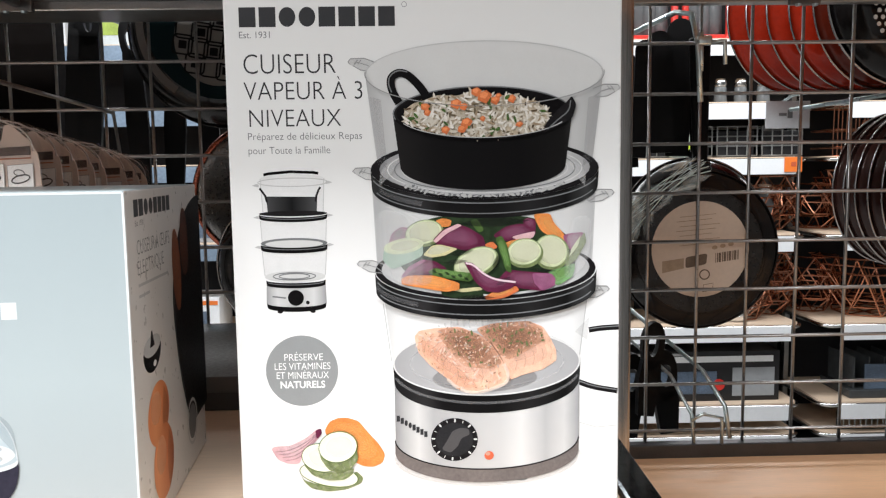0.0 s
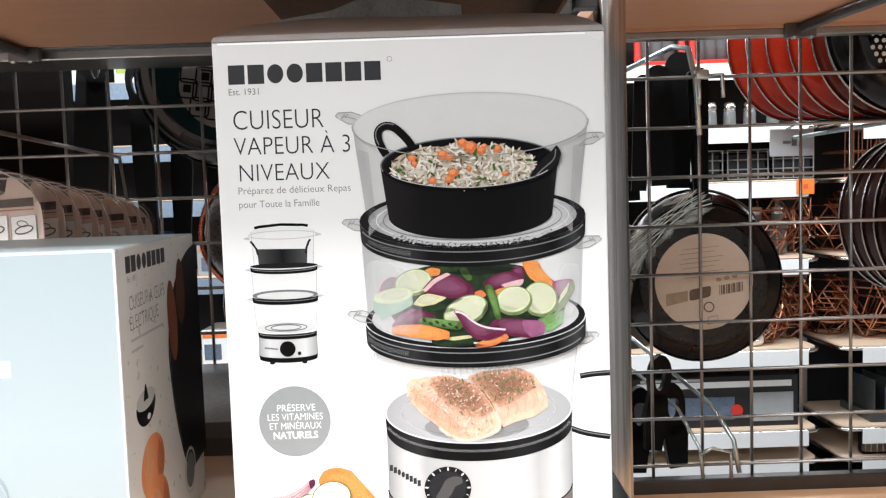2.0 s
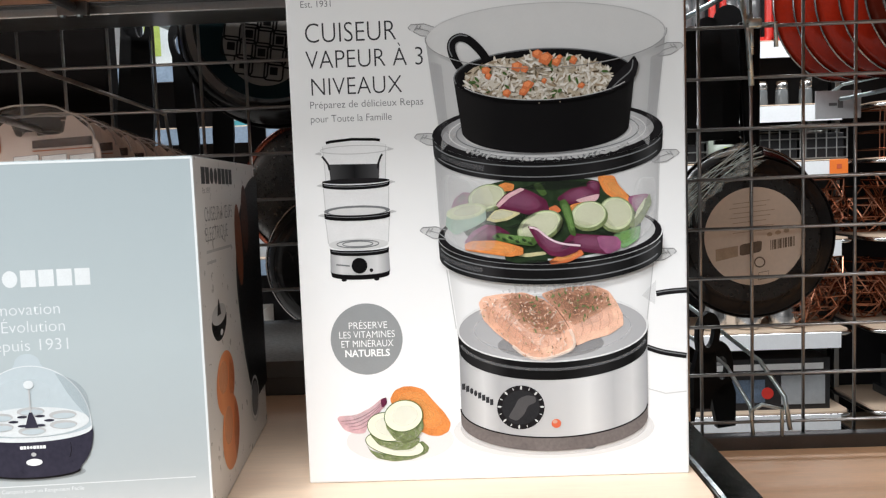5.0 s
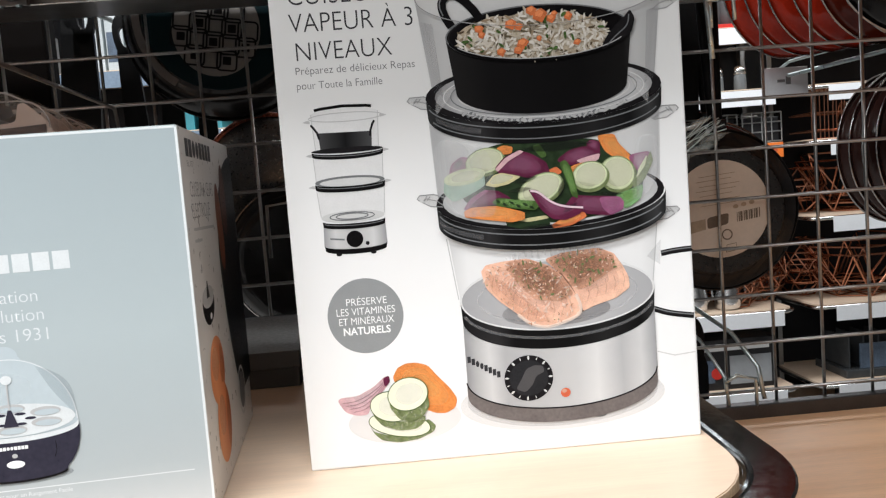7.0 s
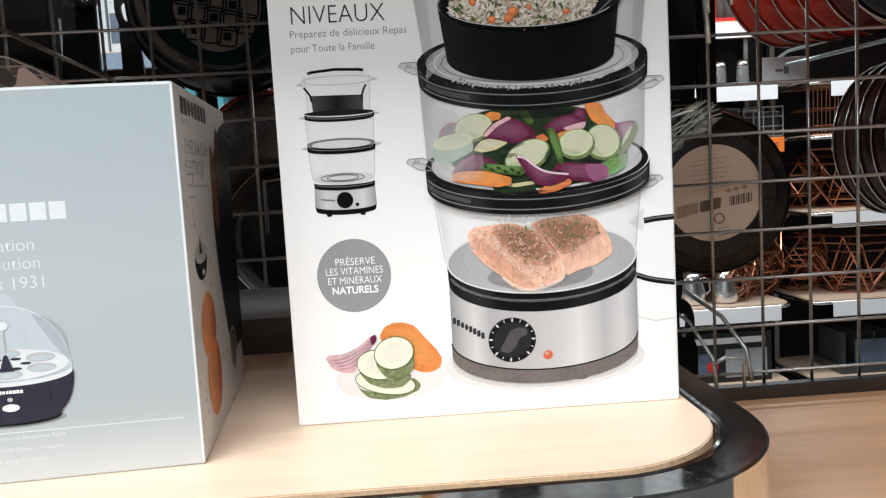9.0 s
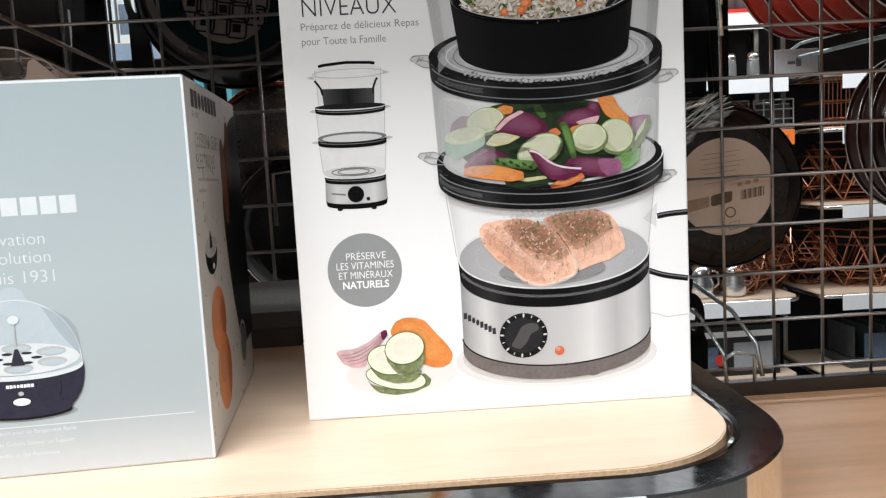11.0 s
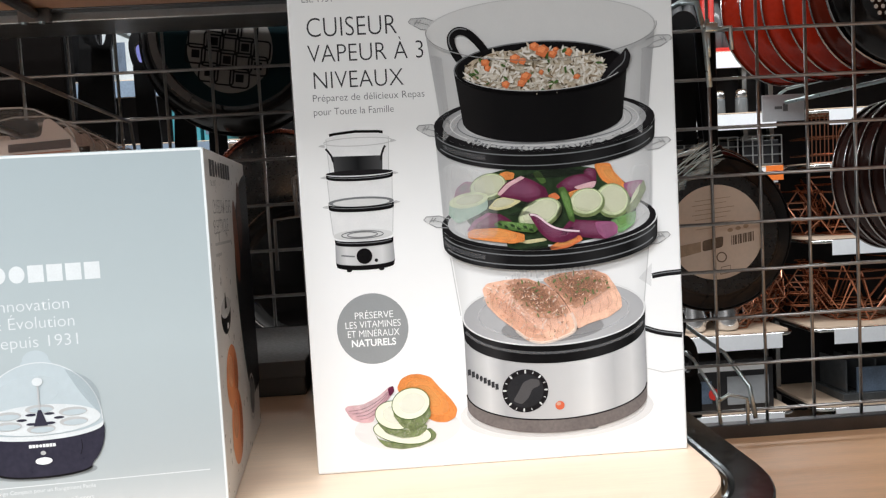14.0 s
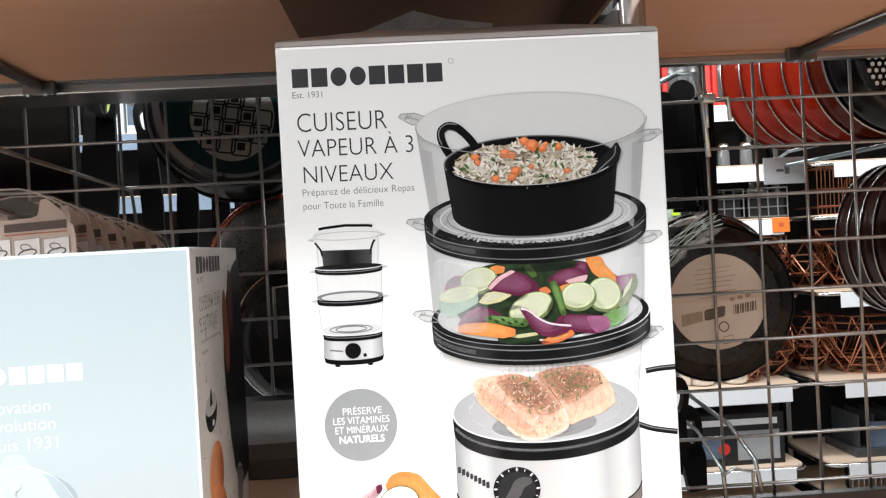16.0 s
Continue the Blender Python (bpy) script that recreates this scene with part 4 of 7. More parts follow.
# bottom tier, salmon and base
printed("printed_basket", barrel(0.1462, 0.1260, 0.0592, 0.0150, 0.0900, 0.0550, 0.0190), 1, GLASS_PALE, steamer)
printed("printed_plate", ell(0.1462, 0.0894, 0.0552, 0.0201), 3, PLATE, steamer)
printed("printed_plate_ring", ribbon(ell(0.1462, 0.0890, 0.0453, 0.0153, n=60), 0.0008), 3.5, wash("plate_ring_wash", (0.62, 0.62, 0.63), 0.35), steamer)
printed("printed_plate_shade", ell(0.1449, 0.0797, 0.0309, 0.0084), 3.7, wash("plate_shade_wash", (0.12, 0.11, 0.11), 0.30), steamer)
printed("printed_plate_rim", ribbon(ell(0.1462, 0.0890, 0.0549, 0.0198, n=60), 0.0012), 4, INK_MINI, steamer)
for i in range(16):
    x = 0.1180 + 0.0036 * i
    printed("printed_wet_wall", ribbon([(x, 0.1190 - 0.00012 * (i - 8) ** 2), (x + 0.0004, 0.1120 - 0.0009 * (i % 3))], 0.0012), 11.5, wash("wet_wall_wash", (0.42, 0.40, 0.40), 0.28), steamer)
piece("printed_salmon_side", [(0.1423, 0.1089), (0.1499, 0.1121), (0.1704, 0.1135), (0.1792, 0.1098), (0.1838, 0.1027), (0.1871, 0.0957), (0.1873, 0.0895), (0.1793, 0.0842), (0.1672, 0.0811), (0.1600, 0.0782), (0.1567, 0.0835), (0.1528, 0.0913), (0.1475, 0.1004)], 5, INK_SALMON, WASH_SALMON, 0.18)
piece("printed_salmon_top", [(0.1396, 0.1093), (0.1499, 0.1124), (0.1711, 0.1135), (0.1792, 0.1091), (0.1797, 0.1015), (0.1700, 0.0956), (0.1589, 0.0904), (0.1522, 0.0947), (0.1469, 0.1018)], 6, INK_SALMON_D, None, 0.22)
printed("printed_salmon_gap", ribbon([(0.1475, 0.1011), (0.1528, 0.0933), (0.1570, 0.0842), (0.1593, 0.0778)], 0.0022), 6.6, wash("salmon_gap_wash", (0.20, 0.07, 0.04), 0.55), steamer)
SALMON_FRONT = [(0.1037, 0.1053), (0.1066, 0.1087), (0.1163, 0.1101), (0.1300, 0.1107), (0.1422, 0.1058), (0.1495, 0.0990), (0.1561, 0.0884), (0.1590, 0.0813), (0.1575, 0.0762), (0.1467, 0.0726), (0.1384, 0.0708), (0.1295, 0.0735), (0.1228, 0.0797), (0.1131, 0.0876), (0.1061, 0.0955)]
piece("printed_salmon_side", SALMON_FRONT, 7, INK_SALMON, WASH_SALMON, 0.16)
piece("printed_salmon_top", [(0.1169, 0.1090), (0.1307, 0.1103), (0.1422, 0.1054), (0.1502, 0.0976), (0.1554, 0.0884), (0.1471, 0.0852), (0.1334, 0.0870), (0.1261, 0.0942), (0.1201, 0.1020)], 8, INK_SALMON_D, None, 0.22)
SALMON_TOPS = [(0.1169, 0.1090), (0.1307, 0.1100), (0.1422, 0.1054), (0.1502, 0.0976), (0.1547, 0.0888), (0.1471, 0.0862), (0.1341, 0.0880), (0.1268, 0.0949), (0.1201, 0.1020)], [(0.1395, 0.1090), (0.1499, 0.1121), (0.1711, 0.1131), (0.1785, 0.1088), (0.1790, 0.1018), (0.1700, 0.0963), (0.1589, 0.0911), (0.1528, 0.0947), (0.1469, 0.1018)]


def in_salmon(r):
    return inside_outline(SALMON_TOPS[r.randrange(2)])(r)


printed("printed_salmon_flake", ribbon([(0.1286, 0.0865), (0.1294, 0.0816), (0.1279, 0.0767)], 0.0006), 8.5, WASH_FLAKE, steamer)
printed("printed_salmon_flake", ribbon([(0.1334, 0.0860), (0.1343, 0.0811), (0.1327, 0.0762)], 0.0006), 8.5, WASH_FLAKE, steamer)
printed("printed_salmon_flake", ribbon([(0.1382, 0.0855), (0.1391, 0.0806), (0.1375, 0.0757)], 0.0006), 8.5, WASH_FLAKE, steamer)
printed("printed_salmon_flake", ribbon([(0.1430, 0.0857), (0.1439, 0.0808), (0.1424, 0.0759)], 0.0006), 8.5, WASH_FLAKE, steamer)
printed("printed_salmon_flake", ribbon([(0.1478, 0.0859), (0.1487, 0.0810), (0.1472, 0.0761)], 0.0006), 8.5, WASH_FLAKE, steamer)
printed("printed_salmon_flake", ribbon([(0.1526, 0.0861), (0.1535, 0.0812), (0.1520, 0.0763)], 0.0006), 8.5, WASH_FLAKE, steamer)
printed("printed_salmon_flake", ribbon([(0.1140, 0.1043), (0.1105, 0.1009), (0.1093, 0.0968)], 0.0006), 8.5, WASH_FLAKE, steamer)
printed("printed_salmon_flake", ribbon([(0.1177, 0.1010), (0.1141, 0.0977), (0.1130, 0.0935)], 0.0006), 8.5, WASH_FLAKE, steamer)
printed("printed_salmon_flake", ribbon([(0.1214, 0.0978), (0.1178, 0.0944), (0.1166, 0.0903)], 0.0006), 8.5, WASH_FLAKE, steamer)
printed("printed_salmon_flake", ribbon([(0.1250, 0.0946), (0.1215, 0.0912), (0.1203, 0.0871)], 0.0006), 8.5, WASH_FLAKE, steamer)
printed("printed_salmon_flake", ribbon([(0.1287, 0.0913), (0.1252, 0.0880), (0.1240, 0.0838)], 0.0006), 8.5, WASH_FLAKE, steamer)
printed("printed_salmon_flake", ribbon([(0.1631, 0.0923), (0.1640, 0.0881), (0.1629, 0.0840)], 0.0006), 6.5, WASH_FLAKE, steamer)
printed("printed_salmon_flake", ribbon([(0.1682, 0.0939), (0.1692, 0.0897), (0.1680, 0.0856)], 0.0006), 6.5, WASH_FLAKE, steamer)
printed("printed_salmon_flake", ribbon([(0.1734, 0.0955), (0.1743, 0.0913), (0.1732, 0.0871)], 0.0006), 6.5, WASH_FLAKE, steamer)
printed("printed_salmon_flake", ribbon([(0.1786, 0.0970), (0.1795, 0.0928), (0.1784, 0.0887)], 0.0006), 6.5, WASH_FLAKE, steamer)
printed("printed_salmon_flake", ribbon([(0.1837, 0.0986), (0.1847, 0.0944), (0.1836, 0.0903)], 0.0006), 6.5, WASH_FLAKE, steamer)
for tops in SALMON_TOPS:
    for s_, a_ in ((0.96, 0.16), (0.80, 0.18), (0.58, 0.20)):
        printed("printed_salmon_brown", rounded(shrunk(tops, s_, 0.0002, 0.0006), 0.35, jitter=0.0006), 8.55, wash("seasoned_brown_wash", (0.30, 0.14, 0.08), a_), steamer)
specks("printed_seasoning", 480, in_salmon, 0.00075, 9, HERBS, steamer, 11)
specks("printed_herb", 30, in_salmon, 0.0014, 10, ink("dried_herb_ink", (0.13, 0.17, 0.07), vary=0.4), steamer, 12)
printed("printed_salmon_fringe", ribbon(flowing(SALMON_FRONT[6:13]), 0.0018), 8.7, wash("salmon_fringe_wash", (0.92, 0.78, 0.68), 0.50), steamer)
printed("printed_salmon_shade", rounded(shrunk(SALMON_FRONT[9:15] + SALMON_FRONT[:2], 0.8), 0.3), 8.65, wash("salmon_side_wash", (0.62, 0.30, 0.18), 0.20), steamer)
specks("printed_salmon_crumb", 120, inside_outline(SALMON_FRONT), 0.0007, 8.8, HERBS, steamer, 41)
specks("printed_salmon_fat", 60, inside_outline(SALMON_FRONT), 0.0016, 8.6, wash("salmon_fat_wash", (0.90, 0.74, 0.64), 0.45), steamer, 42, (0.2, 0.4))
printed("printed_ring", barrel(0.1462, 0.0890, 0.0552, 0.0201, 0.0783, 0.0546, 0.0199, full=False), 4.5, BAND_INK, steamer)
printed("printed_ring_light", ribbon(ell(0.1461, 0.0852, 0.0546, 0.0202, a0=192, a1=348), 0.0016), 11, wash("ring_soft_light_wash", (0.40, 0.40, 0.41), 0.22), steamer)
printed("printed_base", barrel(0.1462, 0.0782, 0.0546, 0.0199, 0.0435, 0.0546, 0.0194, full=False), 6, BRUSHED, steamer)
printed("printed_ground_shadow", ell(0.1455, 0.0290, 0.0589, 0.0177), 0.5, wash("soft_grey_wash", (0.34, 0.32, 0.32), 0.16), steamer)
printed("printed_ground_shadow", ell(0.1456, 0.0312, 0.0548, 0.0177), 0.6, wash("soft_grey_wash", (0.34, 0.32, 0.32), 0.16), steamer)
printed("printed_foot", barrel(0.1459, 0.0439, 0.0546, 0.0194, 0.0354, 0.0546, 0.0194, full=False), 7, ink("foot_brown_grey", (0.15, 0.13, 0.125), vary=0.2, scale=60), steamer)
printed("printed_foot_line", ribbon(ell(0.1459, 0.0435, 0.0546, 0.0194, a0=182, a1=358), 0.0008), 8, INK_BLACK2, steamer)
printed("printed_foot_pad", ell(0.1661, 0.0182, 0.0042, 0.0018), 6.5, INK_SOFT, steamer)
printed("printed_dial_ring", ell(0.1265, 0.0427, 0.0139, 0.0131), 8, INK_BLACK2, steamer)
printed("printed_dial", ell(0.1265, 0.0427, 0.0111, 0.0102), 9, ink("dial_face_ink", (0.022, 0.022, 0.024), vary=0.2), steamer)
printed("printed_dial_mark", [ell(0.1265 + 0.0125 * math.cos(radians(a)), 0.0427 + 0.0117 * math.sin(radians(a)), 0.0009 if a % 44 else 0.0013, 0.0003 if a % 44 else 0.0006, a, n=6) for a in range(-44, 290, 22)], 9, INK_GLASS2, steamer)
printed("printed_dial_grip", rounded([(0.1187, 0.0369), (0.1223, 0.0424), (0.1253, 0.0480), (0.1302, 0.0500), (0.1350, 0.0491), (0.1356, 0.0456), (0.1307, 0.0436), (0.1285, 0.0387), (0.1242, 0.0346)], 0.3), 10, ink("dial_grip_ink", (0.075, 0.072, 0.074)), steamer)
printed("printed_lamp_ring", ell(0.1470, 0.0325, 0.0035, 0.0034), 8, INK_LINE, steamer)
printed("printed_lamp", ell(0.1470, 0.0325, 0.0028, 0.0027), 9, INK_RED, steamer)
printed("printed_lamp_glint", ell(0.1463, 0.0336, 0.0014, 0.0011), 9.5, wash("lamp_glint_wash", (0.85, 0.55, 0.42), 0.5), steamer)
wordmark(0.0925, 0.1109, 0.0543, 0.0036, 8, INK, steamer, rise=-0.00139)
cord([(0.2064, 0.1072), (0.2139, 0.1083), (0.2241, 0.1087)])
cord([(0.2004, 0.0762), (0.2092, 0.0728), (0.2235, 0.0703)])
printed("printed_cord_shadow", ribbon([(0.2013, 0.0514), (0.2112, 0.0483), (0.2232, 0.0493)], 0.0006), 1, INK_GLASS2, steamer)
printed("printed_wall_fold", [[(0.1982, 0.1064), (0.2065, 0.1151), (0.2056, 0.1010)]], 2.6, wash("wall_fold_wash", (0.45, 0.45, 0.46), 0.18), steamer)

# small steamer
MX = 0.0355


def small_ring(cx, z, rx, h, k):
    """A black ring seen a little from above: a dark band under a pale tray."""
    printed("printed_small_ring", barrel(cx, z, rx, 0.0020, z - h, rx * 0.985, 0.0022, full=False), k, INK_BLACK, steamer)
    printed("printed_small_ring_light", ribbon(ell(cx, z - h * 0.35, rx * 0.97, 0.0021, a0=195, a1=345, n=24), 0.0004), k + 0.5, INK_SOFT, steamer)


printed("printed_small_basket", barrel(MX, 0.1985, 0.0180, 0.0022, 0.1790, 0.0170, 0.0020), 2, INK_MINI, steamer)
printed("printed_small_basket", barrel(MX, 0.1740, 0.0188, 0.0015, 0.1600, 0.0180, 0.0020), 2, INK_MINI, steamer)
printed("printed_small_basket", barrel(MX, 0.1560, 0.0184, 0.0015, 0.1425, 0.0172, 0.0020), 2, INK_MINI, steamer)
for za, zb, ra, rb in ((0.1985, 0.1790, 0.0182, 0.0172), (0.1745, 0.1600, 0.0189, 0.0182), (0.1565, 0.1425, 0.0185, 0.0174)):
    for sx in (-1, 1):
        printed("printed_small_edge", ribbon([(MX + sx * ra, za), (MX + sx * rb, zb)], 0.0004), 2.5, INK_LINE, steamer)
printed("printed_small_rim", ribbon(ell(MX + 0.0004, 0.1962, 0.0200, 0.0024, n=30), 0.0005), 3, INK_LINE, steamer)
printed("printed_small_lid", ribbon([(0.0193, 0.2006), (0.0222, 0.2012), (0.0345, 0.2022), (0.0476, 0.2016), (0.0505, 0.2011)], 0.0016), 3, INK_BLACK, steamer)
for z, sx in ((0.1945, -1), (0.1958, 1), (0.1762, -1), (0.1770, 1), (0.1590, -1), (0.1600, 1)):
    printed("printed_small_grip", rounded([(MX + sx * 0.0190, z + 0.0006), (MX + sx * 0.0205, z + 0.0010), (MX + sx * 0.0232, z), (MX + sx * 0.0190, z - 0.0010)], 0.3), 3, INK_LINE, steamer)
POT_S = gradient("printed_small_pot", 0, 0.020, 0.050, [(0, (0.055, 0.055, 0.057)), (0.2, (0.030, 0.030, 0.031)), (0.5, (0.006, 0.006, 0.0065)), (0.75, (0.030, 0.030, 0.031)), (1, (0.065, 0.065, 0.067))])
printed("printed_small_pot", [[(0.0203, 0.1883), (0.0211, 0.1780), (0.0490, 0.1783), (0.0496, 0.1877)]], 4, POT_S, steamer)
for pts in ([(0.0168, 0.1930), (0.0182, 0.1912), (0.0200, 0.1885), (0.0208, 0.1850)], [(0.0515, 0.1932), (0.0504, 0.1916), (0.0490, 0.1880), (0.0486, 0.1850)]):
    printed("printed_small_handle", ribbon(pts, 0.0012), 4.2, INK_BLACK2, steamer)
printed("printed_small_ring", [ell(MX, 0.1783, 0.0196, 0.0016, n=30)], 4.6, INK_BLACK2, steamer)
small_ring(MX, 0.1780, 0.0196, 0.0024, 5)
printed("printed_small_tray", ell(MX, 0.1612, 0.0191, 0.0030), 3, INK_SOFT, steamer)
printed("printed_small_tray", ell(MX, 0.1608, 0.0166, 0.0022), 4, INK_GLASS2, steamer)
small_ring(MX, 0.1606, 0.0192, 0.0030, 5)
printed("printed_small_tray", ell(MX, 0.1418, 0.0174, 0.0034), 3, INK_GLASS2, steamer)
for r in (0.0122, 0.0088):
    printed("printed_small_tray_ring", ribbon(ell(MX - 0.0004, 0.1420, r, r * 0.18, n=30), 0.0006), 4, INK_SOFT, steamer)
small_ring(MX + 0.0004, 0.1400, 0.0172, 0.0028, 5)
printed("printed_small_base", barrel(MX + 0.0004, 0.1378, 0.0170, 0.0024, 0.1262, 0.0174, 0.0026, full=False), 4, BRUSHED_S, steamer)
printed("printed_small_foot", barrel(MX + 0.0004, 0.1266, 0.0174, 0.0027, 0.1238, 0.0168, 0.0027, full=False), 5, INK_BLACK, steamer)
for x in (0.0262, 0.0452):
    printed("printed_small_pad", ell(x, 0.1212, 0.0016, 0.0009, n=12), 5, INK_BLACK2, steamer)
printed("printed_small_dial", ell(0.0355, 0.1293, 0.0046, 0.0046), 6, INK_BLACK, steamer)
printed("printed_small_lamp", ell(0.0423, 0.1265, 0.0011, 0.0011, n=12), 6, INK_BLACK2, steamer)
printed("printed_small_mark", ribbon([(0.0220, 0.1303), (0.0298, 0.1293)], 0.0009), 6, INK_SOFT, steamer)

# badge
printed("printed_badge", ell(0.0377, 0.0860, 0.0211, 0.0211, n=64), 2, INK_GREY, steamer, label="round grey printed badge")
lettering("printed_text", "PRÉSERVE", 0.0276, 0.0501, 0.0922, 0.0040, 3, INK_WHITE, steamer, offset=-0.006)
lettering("printed_text", "LES VITAMINES", 0.0218, 0.0543, 0.0868, 0.0040, 3, INK_WHITE, steamer, offset=-0.006)
lettering("printed_text", "ET MINÉRAUX", 0.0228, 0.0533, 0.0814, 0.0040, 3, INK_WHITE, steamer, offset=-0.006)
lettering("printed_text", "NATURELS", 0.0248, 0.0510, 0.0758, 0.0040, 3, INK_WHITE, steamer, offset=0.022)

# loose vegetables at the foot of the picture
printed("printed_veg_shadow", ell(0.0549, 0.0247, 0.0318, 0.0130), 1, wash("soft_veg_wash", (0.45, 0.38, 0.36), 0.14), steamer)
piece("printed_pepper", [(0.0496, 0.0495), (0.0528, 0.0551), (0.0580, 0.0573), (0.0637, 0.0572), (0.0700, 0.0551), (0.0747, 0.0489), (0.0819, 0.0406), (0.0853, 0.0345), (0.0838, 0.0294), (0.0785, 0.0268), (0.0721, 0.0273), (0.0634, 0.0322), (0.0529, 0.0428)], 2, INK_ORANGE, WASH_AMBER, 0.3)
piece("printed_onion", [(0.0180, 0.0389), (0.0198, 0.0407), (0.0289, 0.0407), (0.0388, 0.0454), (0.0449, 0.0505), (0.0478, 0.0509), (0.0478, 0.0470), (0.0437, 0.0422), (0.0397, 0.0399), (0.0361, 0.0343), (0.0345, 0.0298), (0.0282, 0.0297), (0.0220, 0.0321)], 2, INK_PINK, WASH_WHITE, 0.3)
printed("printed_onion_line", ribbon(flowing([(0.0205, 0.0374), (0.0294, 0.0380), (0.0393, 0.0431), (0.0467, 0.0497)]), 0.0005), 3, WASH_VEIN, steamer)
printed("printed_onion_line", ribbon(flowing([(0.0226, 0.0357), (0.0308, 0.0363), (0.0399, 0.0420), (0.0467, 0.0490)]), 0.0005), 3, WASH_VEIN, steamer)
printed("printed_onion_line", ribbon(flowing([(0.0247, 0.0339), (0.0323, 0.0346), (0.0405, 0.0408), (0.0466, 0.0484)]), 0.0005), 3, WASH_VEIN, steamer)
printed("printed_onion_line", ribbon(flowing([(0.0268, 0.0321), (0.0337, 0.0329), (0.0410, 0.0396), (0.0466, 0.0477)]), 0.0005), 3, WASH_VEIN, steamer)
piece("printed_onion_edge", [(0.0442, 0.0499), (0.0478, 0.0513), (0.0482, 0.0477), (0.0451, 0.0446)], 3.4, INK_PURPLE, None, 0.3)
printed("printed_courgette_skin", rounded([(0.0345, 0.0240), (0.0370, 0.0195), (0.0464, 0.0165), (0.0593, 0.0178), (0.0677, 0.0247), (0.0720, 0.0204), (0.0708, 0.0169), (0.0622, 0.0133), (0.0509, 0.0122), (0.0411, 0.0143), (0.0370, 0.0185)], 0.25), 4, INK_SKIN, steamer)
printed("printed_courgette_rim", ell(0.0516, 0.0226, 0.0177, 0.0070, -12), 5, INK_GREEN, steamer)
printed("printed_courgette", ell(0.0516, 0.0226, 0.0172, 0.0065, -12), 6, ink("pale_flesh_ink", (0.76, 0.76, 0.60), vary=0.05, scale=160), steamer)
printed("printed_courgette_core", ell(0.0523, 0.0229, 0.0120, 0.0043, -12), 6.3, wash("flesh_core_wash", (0.84, 0.84, 0.78), 0.5), steamer)
specks("printed_skin_fleck", 60, inside_outline([(0.0370, 0.0192), (0.0464, 0.0158), (0.0592, 0.0168), (0.0680, 0.0234), (0.0716, 0.0198), (0.0702, 0.0170), (0.0622, 0.0136), (0.0509, 0.0125), (0.0412, 0.0146)]), 0.0006, 4.5, WASH_FLECK, steamer, 31, (0.4, 0.8), 5)
printed("printed_courgette_skin", rounded([(0.0361, 0.0343), (0.0383, 0.0282), (0.0476, 0.0243), (0.0597, 0.0243), (0.0666, 0.0267), (0.0660, 0.0229), (0.0607, 0.0193), (0.0514, 0.0191), (0.0420, 0.0227), (0.0376, 0.0283)], 0.25), 7, INK_SKIN, steamer)
printed("printed_courgette_rim", ell(0.0482, 0.0334, 0.0125, 0.0089, -10), 8, INK_GREEN, steamer)
printed("printed_courgette", ell(0.0482, 0.0334, 0.0121, 0.0084, -10), 9, ink("pale_flesh_ink", (0.76, 0.76, 0.60), vary=0.05, scale=160), steamer)
printed("printed_courgette_core", ell(0.0488, 0.0336, 0.0084, 0.0056, -10), 9.3, wash("flesh_core_wash", (0.84, 0.84, 0.78), 0.5), steamer)
specks("printed_skin_fleck", 60, inside_outline([(0.0382, 0.0279), (0.0475, 0.0239), (0.0597, 0.0240), (0.0662, 0.0261), (0.0657, 0.0229), (0.0607, 0.0197), (0.0514, 0.0194), (0.0424, 0.0230)]), 0.0006, 7.5, WASH_FLECK, steamer, 32, (0.4, 0.8), 5)
printed("printed_courgette_skin", rounded([(0.0467, 0.0406), (0.0482, 0.0334), (0.0563, 0.0305), (0.0651, 0.0327), (0.0686, 0.0390), (0.0692, 0.0318), (0.0650, 0.0262), (0.0581, 0.0238), (0.0518, 0.0256), (0.0469, 0.0328)], 0.25), 10, INK_SKIN, steamer)
printed("printed_courgette_rim", ell(0.0575, 0.0398, 0.0116, 0.0096, 12), 11, INK_GREEN, steamer)
printed("printed_courgette", ell(0.0575, 0.0398, 0.0111, 0.0091, 12), 12, ink("pale_flesh_ink", (0.76, 0.76, 0.60), vary=0.05, scale=160), steamer)
printed("printed_courgette_core", ell(0.0582, 0.0401, 0.0078, 0.0060, 12), 12.3, wash("flesh_core_wash", (0.84, 0.84, 0.78), 0.5), steamer)
specks("printed_skin_fleck", 60, inside_outline([(0.0474, 0.0367), (0.0494, 0.0326), (0.0562, 0.0298), (0.0650, 0.0321), (0.0688, 0.0364), (0.0688, 0.0318), (0.0650, 0.0265), (0.0581, 0.0241), (0.0518, 0.0259), (0.0472, 0.0328)]), 0.0006, 10.5, WASH_FLECK, steamer, 33, (0.3, 0.6), 5)

# ---- the carton standing behind it ----
behind = thing("carton", pose(-0.166, 0.202, S), "second carton standing behind, the shade on its side coloured dark grey", "box")
carton_body(0, 0, 0.20, 0.20, H + 0.004, SHADED_SIDE, behind)
bm = bmesh.new()
crest = [(0.026, 0.0, 0.056), (0.070, 0.006, 0.064), (0.112, 0.018, 0.083), (0.140, 0.012, 0.073), (0.178, 0.0, 0.064)]
fr = [bm.verts.new((x, y, H + z)) for x, y, z in crest]
bk = [bm.verts.new((x, y + 0.0012, H + z)) for x, y, z in crest]
fl = [bm.verts.new((x, 0.006, H + 0.004)) for x, y, z in crest]
bl = [bm.verts.new((x, 0.0072, H + 0.004)) for x, y, z in crest]
